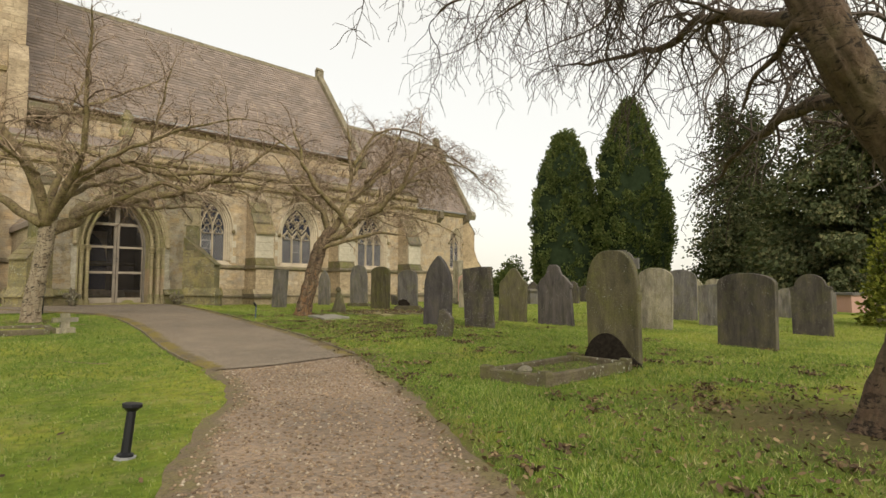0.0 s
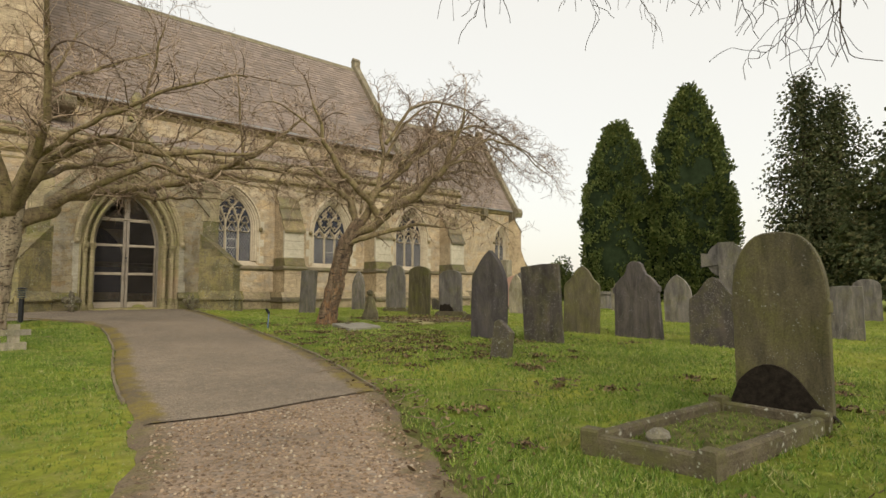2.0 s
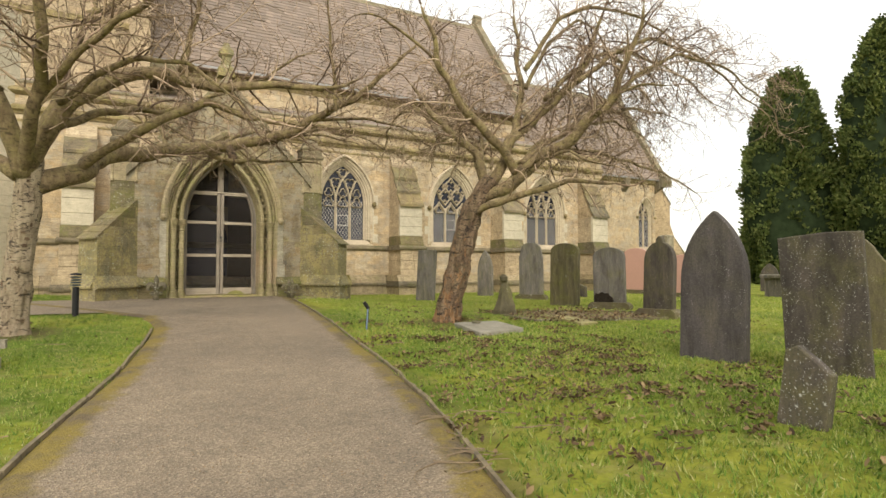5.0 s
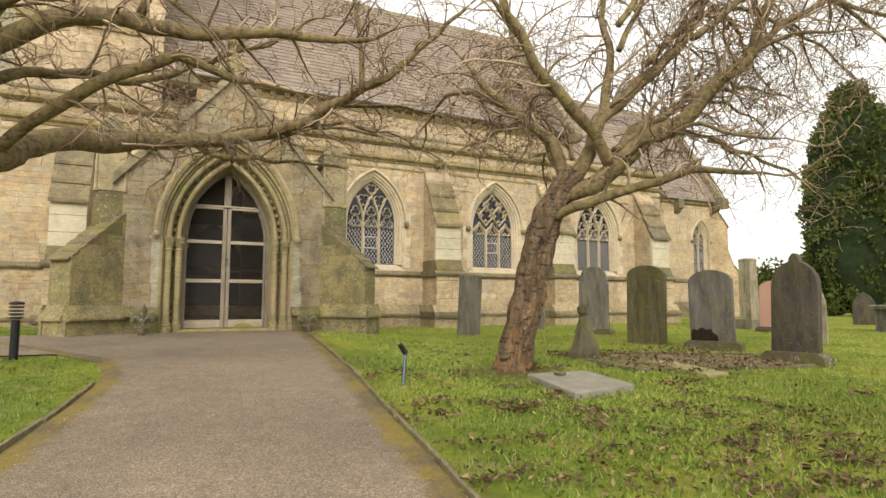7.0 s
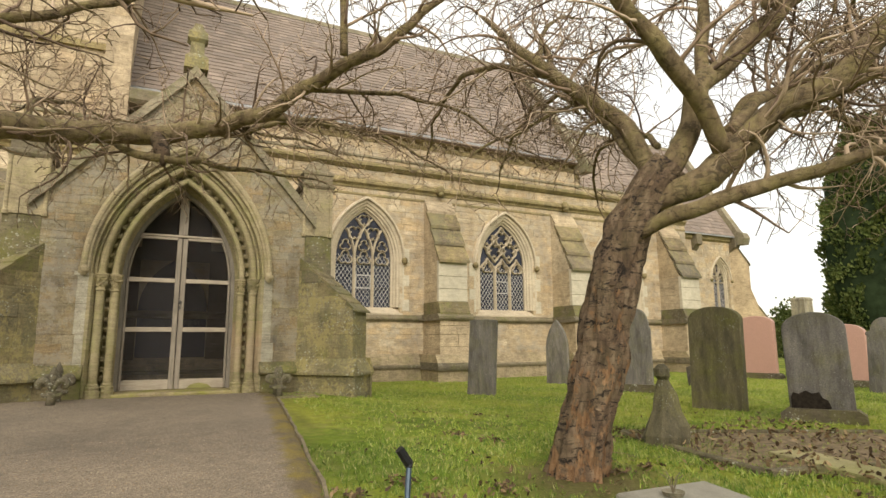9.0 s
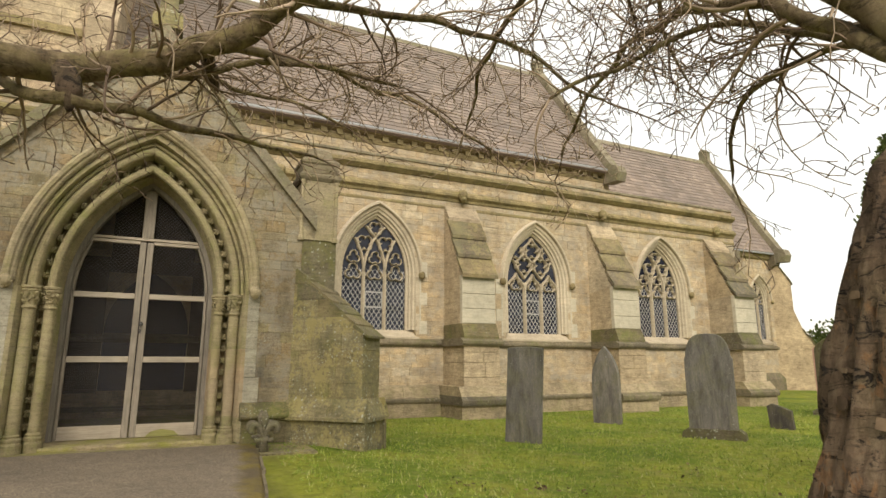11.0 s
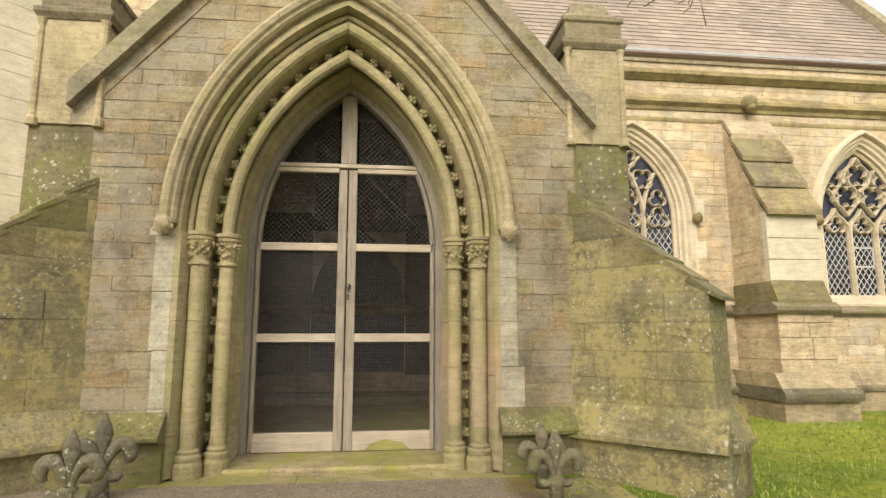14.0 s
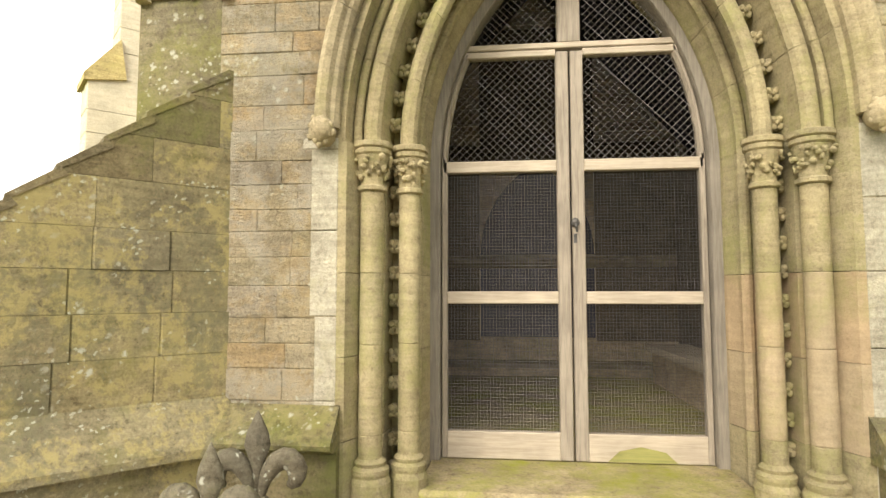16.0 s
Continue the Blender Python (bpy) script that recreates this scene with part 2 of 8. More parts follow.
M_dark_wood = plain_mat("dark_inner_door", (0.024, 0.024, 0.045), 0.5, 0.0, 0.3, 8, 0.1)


def glass_mat():
    m, nt, b = principled("old_dark_window_glass")
    p = world_pos(nt)
    col = ramp(nt, noise_tex(nt, p, 3.0, 4), [(0.35, (0.008, 0.008, 0.014)), (0.65, (0.03, 0.033, 0.05))])
    nt.links.new(col, b.inputs["Base Color"])
    b.inputs["Roughness"].default_value = 0.18
    b.inputs["Specular IOR Level"].default_value = 0.3
    bump(nt, b, noise_tex(nt, p, 6, 3), 0.35, 0.02)
    return m


M_glass = glass_mat()


# ---------------------------------------------------------------- mesh helpers
def mesh_object(name, verts, faces, material, parent=None, label="", smooth=False, kind="", category=""):
    me = bpy.data.meshes.new(name)
    me.from_pydata([tuple(v) for v in verts], [], [tuple(f) for f in faces])
    me.materials.append(material)
    if smooth:
        me.polygons.foreach_set("use_smooth", [True] * len(me.polygons))
    me.update()
    ob = new(name, me)
    if parent:
        ob.parent = parent
    return tagged(ob, label, category, "", kind)


def holder(name, place, label="", category="", group="", kind=""):
    ob = new(name)
    ob.empty_display_size = 0.2
    ob.location = place
    return tagged(ob, label, category, group, kind)


def setp(ob, parent):
    """Parents a mesh built in world space, leaving it where it is."""
    ob.parent = parent
    ob.matrix_parent_inverse = Matrix.Translation(parent.location).inverted()
    return ob


class Geo:
    """Gathers boxes, prisms and tubes into one mesh."""

    def __init__(self):
        self.v, self.f = [], []

    def add(self, verts, faces):
        o = len(self.v)
        self.v.extend(verts)
        self.f.extend([[i + o for i in f] for f in faces])

    def box(self, x0, x1, y0, y1, z0, z1, m=None):
        vs = [Vector(p) for p in ((x0, y0, z0), (x1, y0, z0), (x1, y1, z0), (x0, y1, z0), (x0, y0, z1), (x1, y0, z1), (x1, y1, z1), (x0, y1, z1))]
        if m:
            vs = [m @ v for v in vs]
        self.add(vs, [(3, 2, 1, 0), (4, 5, 6, 7), (0, 1, 5, 4), (1, 2, 6, 5), (2, 3, 7, 6), (3, 0, 4, 7)])

    def block(self, x0, x1, y0, y1, z0, z1, b=0.008, m=None):
        """A stone whose front (-y) edges are worn round; 18 triangles."""
        vs = [(x0, y1, z0), (x1, y1, z0), (x1, y1, z1), (x0, y1, z1), (x0, y0 + b, z0), (x1, y0 + b, z0), (x1, y0 + b, z1), (x0, y0 + b, z1),
              (x0 + b, y0, z0 + b), (x1 - b, y0, z0 + b), (x1 - b, y0, z1 - b), (x0 + b, y0, z1 - b)]
        vs = [Vector(p) for p in vs]
        if m:
            vs = [m @ v for v in vs]
        self.add(vs, [(8, 9, 10, 11), (4, 5, 9, 8), (5, 6, 10, 9), (6, 7, 11, 10), (7, 4, 8, 11), (0, 1, 5, 4), (1, 2, 6, 5), (2, 3, 7, 6), (3, 0, 4, 7)])

    def prism(self, poly, axis, a, b, m=None):
        """poly: (u, w) pairs; axis 'x': u is y, w is z; 'y': u is x, w is z; 'z': u is x, w is y."""
        n = len(poly)
        mk = {"x": lambda u, w, s: (s, u, w), "y": lambda u, w, s: (u, s, w), "z": lambda u, w, s: (u, w, s)}[axis]
        vs = [Vector(mk(u, w, a)) for u, w in poly] + [Vector(mk(u, w, b)) for u, w in poly]
        if m:
            vs = [m @ v for v in vs]
        self.add(vs, [list(range(n))[::-1], list(range(n, 2 * n))] + [(i, (i + 1) % n, n + (i + 1) % n, n + i) for i in range(n)])

    def rings(self, rings, closed_ring=True, caps=True):
        n = len(rings[0])
        vs = [Vector(p) for r in rings for p in r]
        fs = []
        for i in range(len(rings) - 1):
            for j in range(n if closed_ring else n - 1):
                k = (j + 1) % n
                fs.append((i * n + j, i * n + k, (i + 1) * n + k, (i + 1) * n + j))
        if caps and closed_ring:
            fs.append(list(range(n))[::-1])
            fs.append([(len(rings) - 1) * n + j for j in range(n)])
        self.add(vs, fs)

    def lathe(self, prof, cx, cy, n=12, a0=0.0, sy=1.0):
        """prof: (radius, z) from the bottom up."""
        self.rings([[(cx + r * math.cos(a0 + 2 * math.pi * j / n), cy + sy * r * math.sin(a0 + 2 * math.pi * j / n), z) for j in range(n)] for r, z in prof])

    def tube(self, pts, radii, n=6):
        pts = [Vector(p) for p in pts]
        rings = []
        side = None
        for i, p in enumerate(pts):
            d = (pts[min(i + 1, len(pts) - 1)] - pts[max(i - 1, 0)]).normalized()
            if side is None or abs(side.dot(d)) > 0.98:
                side = d.orthogonal().normalized()
            side = (side - d * side.dot(d)).normalized()
            up = d.cross(side)
            r = radii[i] if hasattr(radii, "__len__") else radii
            rings.append([p + r * (math.cos(2 * math.pi * j / n) * side + math.sin(2 * math.pi * j / n) * up) for j in range(n)])
        self.rings(rings)

    def make(self, name, material, parent=None, label="", smooth=False, kind="", category=""):
        ob = mesh_object(name, self.v, self.f, material, None, label, smooth, kind, category)
        return setp(ob, parent) if parent else ob


# ground height: the churchyard rises gently to the church
G_Y = np.array([-60.0, 0.0, 3.5, 7.0, 10.0, 14.0, 17.0, 20.5, 24.0, 60.0])
G_Z = np.array([-0.05, -0.03, 0.0, 0.03, 0.13, 0.30, 0.41, 0.50, 0.50, 0.4])


def sstep(a, b, x):
    t = np.clip((x - a) / (b - a), 0, 1)
    return t * t * (3 - 2 * t)


def ground_z(x, y):
    """Height of the ground; takes numbers or arrays."""
    x, y = np.asarray(x, float), np.asarray(y, float)
    z = sum(np.interp(y + d, G_Y, G_Z) for d in (-1.2, -0.6, 0, 0.6, 1.2)) / 5
    lawn = sstep(4.6, 7.0, x - 0.28 * (y - 7) * (y > 7) * (y < 16))
    z = z + 0.09 * lawn * sstep(2.5, 7, y) * (1 - sstep(9, 13, y))
    z = z - sstep(7.6, 10.5, x) * 0.2 * sstep(13, 21, y)
    far = sstep(30, 60, np.hypot(x - 6, y - 12))
    return z * (1 - far)


def gz(x, y):
    return float(ground_z(x, y))


# ---------------------------------------------------------------- the church
rng = random.Random(7)


def arch_half(z, w, R, zs, d=0.0):
    """Half the width of a pointed arch at height z."""
    if z <= zs:
        return w + d
    q = (R + d) ** 2 - (z - zs) ** 2
    return max(0.0, math.sqrt(q) - (R - w)) if q > 0 else 0.0


def arch_line(cx, w, R, zs, d, n=14, z0=None):
    """Points (x, z) along the arch: up the left jamb, over the point, down the right one."""
    end = math.acos(-(R - w) / (R + d))
    left = [(cx + (R - w) + (R + d) * math.cos(math.pi + (end - math.pi) * i / n), zs + (R + d) * math.sin(math.pi + (end - math.pi) * i / n)) for i in range(n + 1)]
    if z0 is not None:
        left.insert(0, (cx - w - d, z0))
    return left + [(2 * cx - x, z) for x, z in left[-2::-1]]


def sweep_arch(geo, profile, cx, w, R, zs, z0=None, n=14):
    lines = [arch_line(cx, w, R, zs, d, n, z0) for d, _ in profile]
    geo.rings([[(lines[k][i][0], profile[k][1], lines[k][i][1]) for k in range(len(profile))] for i in range(len(lines[0]))])


def roll(d, y, r, n=7, a0=-200, a1=20):
    return [(d + r * math.sin(radians(a0 + (a1 - a0) * i / (n - 1) + 90)), y - r * math.cos(radians(a0 + (a1 - a0) * i / (n - 1) + 90))) for i in range(n)]


def bar(geo, pts, y0, y1, width):
    """A stone bar of even width along a line in a wall's plane."""
    ring = []
    for i, (x, z) in enumerate(pts):
        a, b = pts[max(0, i - 1)], pts[min(len(pts) - 1, i + 1)]
        dx, dz = b[0] - a[0], b[1] - a[1]
        l = math.hypot(dx, dz) or 1
        nx, nz = -dz / l * width / 2, dx / l * width / 2
        k = 0.3
        ym = y0 + 0.4 * (y1 - y0)
        ring.append([(x - nx, ym, z - nz), (x - nx * k, y0, z - nz * k), (x + nx * k, y0, z + nz * k), (x + nx, ym, z + nz), (x + nx, y1, z + nz), (x - nx, y1, z - nz)])
    geo.rings(ring)


def courses(z0, z1, lo, hi):
    out, z = [], z0
    while z < z1 - 0.04:
        h = rng.uniform(lo, hi)
        if z + h > z1 - lo * 0.6:
            h = z1 - z
        out.append((z, z + h))
        z += h
    return out


def free_spans(x0, x1, holes):
    spans = [(x0, x1)]
    for a, b in holes:
        nxt = []
        for s, e in spans:
            if b <= s or a >= e:
                nxt.append((s, e))
            else:
                if a > s + 0.02:
                    nxt.append((s, a))
                if b < e - 0.02:
                    nxt.append((b, e))
        spans = nxt
    return spans


def coursed(x0, x1, rows, holes_at, lmin, lmax):
    """Stones (xa, xb, za, zb) of a coursed wall that leaves its openings free, and the spans themselves."""
    stones, spans = [], []
    for za, zb in rows:
        for s, e in free_spans(x0(za, zb), x1(za, zb), holes_at(za, zb)):
            spans.append((s, e, za, zb))
            x = s
            while x < e - 1e-6:
                l = rng.uniform(lmin, lmax)
                if x + l > e - lmin * 0.7:
                    l = e - x
                stones.append((x, x + l, za, zb))
                x += l
    return stones, spans


JOINT = 0.0035
# ---- south aisle
AY, AX0, AX1 = 25.68, 0.5, 23.4
A_TOP = 6.62
WINS = [10.74, 15.33, 19.97]
WW, WR, WZ0, WZS = 0.81, 1.55, 2.33, 3.69
PCX, PY = 5.94, 20.93


def aisle_holes(za, zb):
    hs = []
    for c in WINS:
        if zb > WZ0 - 0.2 and za < 5.6:
            h = arch_half(max(za, WZS) if za > WZS else za, WW, WR, WZS, 0.2)
            if h > 0.02:
                hs.append((c - h, c + h))
    return hs


wall_south = holder("wall_south", (11.5, AY, 0), "coursed sandstone aisle wall with a moulded plinth and parapet", "wall", kind="structure")
rows = courses(0.1, A_TOP, 0.13, 0.24)
stones, spans = coursed(lambda a, b: AX0, lambda a, b: AX1, rows, aisle_holes, 0.28, 0.75)
g = Geo()
for s, e, za, zb in spans:
    g.box(s, e, AY + 0.012, AY + 0.7, za, zb)
g.make("wall_core", M_mortar, wall_south)
AISLE_STONES = [q for q in stones if 9.0 < q[0] < 19.0 and 1.1 < q[2] < 4.4][:300]
g = Geo()
for xa, xb, za, zb in stones:
    if (xa, xb, za, zb) in AISLE_STONES:
        continue
    y = AY - rng.uniform(0, 0.006)
    g.block(xa + JOINT / 2, xb - JOINT / 2, y, AY + 0.05, za + JOINT / 2, zb - JOINT / 2, 0.004)
g.make("ashlar_facing", M_ashlar_j, wall_south, "warm buff coursed ashlar", kind="stuff")
# plinth, string courses, parapet
def run(name, prof, x0, x1, material, label="", seg=1.1):
    """A moulded course along the aisle, in lengths with open joints."""
    n = max(1, round((x1 - x0) / seg))
    gg = Geo()
    for i in range(n):
        a, b = x0 + (x1 - x0) * i / n, x0 + (x1 - x0) * (i + 1) / n
        gg.prism(prof, "x", a + 0.003, b - 0.003)
    return gg.make(name, material, wall_south, label)


run("plinth", [(AY + 0.1, 0.0), (AY - 0.16, 0.0), (AY - 0.16, 0.62), (AY - 0.17, 0.66), (AY - 0.17, 0.72), (AY - 0.02, 1.04), (AY + 0.1, 1.04)], AX0, AX1, M_plinth, "weathered sandstone plinth")
run("plinth_drip", [(AY + 0.02, 0.64), (AY - 0.21, 0.64), (AY - 0.22, 0.70), (AY - 0.19, 0.735), (AY + 0.02, 0.735)], AX0, AX1, M_dark)
run("sill_string", [(AY + 0.02, 1.93), (AY - 0.04, 1.93), (AY - 0.10, 1.99), (AY - 0.10, 2.03), (AY - 0.02, 2.12), (AY + 0.02, 2.12)], AX0, AX1, M_dark, "dark drip mould below the windows")
run("upper_string", [(AY + 0.02, 5.68), (AY - 0.03, 5.68), (AY - 0.05, 5.74), (AY - 0.13, 5.80), (AY - 0.13, 5.86), (AY - 0.03, 5.96), (AY + 0.02, 5.96)], AX0, AX1, M_string, "yellowed string course")
run("parapet_string", [(AY + 0.02, 6.24), (AY - 0.04, 6.24), (AY - 0.15, 6.33), (AY - 0.15, 6.4), (AY - 0.04, 6.47), (AY + 0.02, 6.47)], AX0, AX1, M_string)
run("parapet_cap", [(AY + 0.72, 6.60), (AY - 0.04, 6.60), (AY - 0.05, 6.66), (AY + 0.3, 6.78), (AY + 0.72, 6.7)], AX0, AX1, M_coping)
run("string_shadow_roll", [(AY + 0.02, 5.46), (AY - 0.012, 5.46), (AY - 0.02, 5.5), (AY - 0.012, 5.54), (AY + 0.02, 5.54)], AX0, AX1, M_string)


def lump(geo, c, r, seed=0):
    """A small carved boss or head, worn round."""
    rr = random.Random(seed)
    bm = bmesh.new()
    bmesh.ops.create_icosphere(bm, subdivisions=2, radius=1)
    for v in bm.verts:
        k = 1 + 0.28 * noise.noise(v.co * 2.3 + Vector((seed * 3.1, 0, 0)))
        v.co = Vector(c) + Vector((v.co.x * r[0], v.co.y * r[1], v.co.z * r[2])) * k
    bm.verts.index_update()
    geo.add([v.co.copy() for v in bm.verts], [[v.index for v in f.verts] for f in bm.faces])
    bm.free()


for i, x in enumerate((12.98, 17.62, 22.4, 8.3)):
    g = Geo()
    lump(g, (x, AY - 0.17, 5.84), (0.13, 0.13, 0.15), i + 3)
    lump(g, (x, AY - 0.2, 5.72), (0.08, 0.1, 0.08), i + 13)
    g.make("carved_head", M_string, wall_south, "worn carved head on the string course", smooth=True)


def window(i, cx, ay, w, R, z0, zs, style, lights=3):
    win = holder("window_%d" % i, (cx, ay, z0), "traceried stone window with leaded dark glass", "window", kind="structure")
    y = ay
    prof = [(0.0, y + 0.34), (0.0, y + 0.2), (0.05, y + 0.17), (0.06, y + 0.12), (0.10, y + 0.11), (0.13, y + 0.05), (0.17, y + 0.04), (0.2, y - 0.004), (0.3, y - 0.006), (0.3, y + 0.34)]
    g = Geo()
    sweep_arch(g, prof, cx, w, R, zs, z0)
    g.make("surround", M_dress, win, "pale dressed stone jambs and arch")
    # long and short pale quoins beside the jambs
    z = z0 - 0.1
    k = 0
    while z < zs + 0.1:
        h = rng.uniform(0.28, 0.42)
        for s in (-1, 1):
            a = w + 0.29
            b = w + (0.5 if (k + (s > 0)) % 2 else 0.34)
            gq = Geo()
            gq.block(min(cx + s * a, cx + s * b), max(cx + s * a, cx + s * b), y - 0.009, y + 0.05, z + 0.004, z + h - 0.004, 0.006)
            gq.make("quoin", M_white, win)
        z += h
        k += 1
    g = Geo()
    hood = [(0.27, y), (0.27, y - 0.06), (0.29, y - 0.10), (0.33, y - 0.10), (0.37, y - 0.02), (0.37, y)]
    sweep_arch(g, hood, cx, w, R, zs)
    g.make("hood_mould", M_dress, win)
    for s in (-1, 1):
        g = Geo()
        lump(g, (cx + s * (w + 0.32), y - 0.09, zs - 0.03), (0.085, 0.09, 0.1), i * 2 + s)
        g.make("label_stop", M_string, win, "small carved boss", smooth=True)
    g = Geo()
    g.prism([(y + 0.34, z0 - 0.22), (y - 0.02, z0 - 0.22), (y - 0.02, z0 - 0.17), (y + 0.2, z0 + 0.0), (y + 0.34, z0)], "x", cx - w - 0.3, cx + w + 0.3)
    g.make("sill", M_dress, win, "sloping stone sill")
    yg = y + 0.26
    lw = 2 * w / lights
    bars = [cx - w + lw * k for k in range(1, lights)]
    for x in bars:
        g = Geo()
        bar(g, [(x, z0 - 0.02), (x, zs + 0.02)], y + 0.15, y + 0.31, 0.085)
        g.make("mullion", M_dress, win)
    g = Geo()
    ya, yb = y + 0.16, y + 0.3

    def inside(x, z, m=0.02):
        return abs(x - cx) < arch_half(z, w, R, zs, -m)

    def seg_line(pts, wd):
        run_, out_ = [], []
        for p in pts:
            if inside(*p):
                run_.append(p)
            else:
                if len(run_) > 1:
                    out_.append(run_)
                run_ = []
        if len(run_) > 1:
            out_.append(run_)
        for r_ in out_:
            bar(g, r_, ya, yb, wd)

    def foil(x, z, r, lobes, a0, wd=0.035):
        for q in range(lobes):
            a = radians(a0 + 360 * q / lobes)
            ox, oz = x + r * 0.52 * math.cos(a), z + r * 0.52 * math.sin(a)
            pts = [(ox + r * 0.5 * math.cos(a + radians(t)), oz + r * 0.5 * math.sin(a + radians(t))) for t in range(-118, 119, 20)]
            seg_line(pts, wd)

    for k in range(lights):
        c = cx - w + lw * (k + 0.5)
        hw = lw / 2 - 0.02
        if style == "net":
            zz = zs - 0.16
            pts = [(c - hw + 0.0, zz), (c - hw * 0.96, zz + 0.1), (c - hw * 0.62, zz + 0.22), (c - hw * 0.22, zz + 0.31), (c, zz + 0.42)]
            pts = pts + [(2 * c - x, z) for x, z in pts[-2::-1]]
            seg_line(pts, 0.06)
            foil(c, zz + 0.10, 0.17, 3, 90, 0.03)
        else:
            foil(c, zs + 0.0, 0.2, 3, 90, 0.032)
            foil(c, zs + 0.36, 0.16, 3, 90, 0.03) if k != 1 or True else None
    if style == "net":
        hw = lw / 2
        for sx, z_b in ((-hw, zs + 0.26), (hw, zs + 0.26), (0.0, zs + 0.68), (-2 * hw, zs + 0.64), (2 * hw, zs + 0.64)):
            c = cx + sx
            pts = [(c, z_b - 0.12), (c - hw * 0.35, z_b + 0.0), (c - hw * 0.95, z_b + 0.16), (c - hw, z_b + 0.24), (c - hw * 0.95, z_b + 0.32), (c - hw * 0.35, z_b + 0.46), (c, z_b + 0.6)]
            seg_line(pts, 0.06)
            seg_line([(2 * c - x, z) for x, z in pts], 0.06)
            foil(c, z_b + 0.24, 0.23, 4, 45, 0.035)
    else:
        for x in bars:
            for s in (-1, 1):
                pts = []
                for q in range(0, 30):
                    t = radians(q * 3.0)
                    pts.append((x + s * R * (1 - math.cos(t)), zs + R * math.sin(t)))
                seg_line(pts, 0.065)
        foil(cx - 0.27, zs + 0.72, 0.2, 4, 45)
        foil(cx + 0.27, zs + 0.72, 0.2, 4, 45)
        foil(cx, zs + 1.1, 0.17, 4, 45)
    g.make("tracery", M_dress, win, "cusped stone tracery")
    # glass, pane by pane, with lead lattice
    for k in range(lights):
        a, b = cx - w + lw * k, cx - w + lw * (k + 1)
        g = Geo()
        g.box(a, b, yg, yg + 0.012, z0 - 0.02, zs)
        pane = g.make("pane", M_glass, win, "dark leaded glass")
        g = Geo()
        px, pz = 0.118, 0.175
        for s in (-1, 1):
            q = -40
            while q < 60:
                # line x = a + q*px + s * px/pz * (z - z0)
                x_at0 = a + q * px
                q += 1
                zt0, zt1 = z0, zs + (0.1 if style != "net" else -0.05)
                za, zb = zt0, zt1
                if s > 0:
                    za = max(za, z0 + (a - x_at0) * pz / px)
                    zb = min(zb, z0 + (b - x_at0) * pz / px)
                else:
                    za = max(za, z0 + (x_at0 - b) * pz / px)
                    zb = min(zb, z0 + (x_at0 - a) * pz / px)
                if zb - za > 0.03:
                    xa = x_at0 + s * (za - z0) * px / pz
                    xb = x_at0 + s * (zb - z0) * px / pz
                    g.tube([(xa, yg - 0.004, za), (xb, yg - 0.004, zb)], 0.0075, 4)
        if lights == 3 and k == 1 and i in (1, 2):
            for zz in (z0 + 0.52, z0 + 0.54 + 0.34):
                g.box(a + 0.05, b - 0.05, yg - 0.02, yg - 0.004, zz, zz + 0.03)
            for xx in (a + 0.045, b - 0.07):
                g.box(xx, xx + 0.025, yg - 0.02, yg - 0.004, z0 + 0.52, z0 + 0.91)
        gl = g.make("lead_lattice", M_lead)
        gl.parent = pane
    g = Geo()
    g.prism([(x, z) for x, z in arch_line(cx, w, R, zs, 0.02, 12)], "y", yg, yg + 0.012)
    g.make("head_pane", M_glass, win)
    return win


for i, (c, st) in enumerate(zip(WINS, ("cross", "net", "cross"))):
    window(i + 1, c, AY, WW, WR, WZ0, WZS, st)


def stepped_blocks(geo, x0, x1, front, back, rows_, m=None, split=True):
    """Courses of a buttress: each course runs from its front face to the wall."""
    for za, zb in rows_:
        yf = front((za + zb) / 2)
        cuts = [x0, x0 + (x1 - x0) * rng.uniform(0.35, 0.65), x1] if split and rng.random() < 0.55 else [x0, x1]
        for a, b in zip(cuts, cuts[1:]):
            geo.block(a + 0.003, b - 0.003, yf - rng.uniform(0, 0.005), back, za + 0.003, zb - 0.003, 0.01, m)


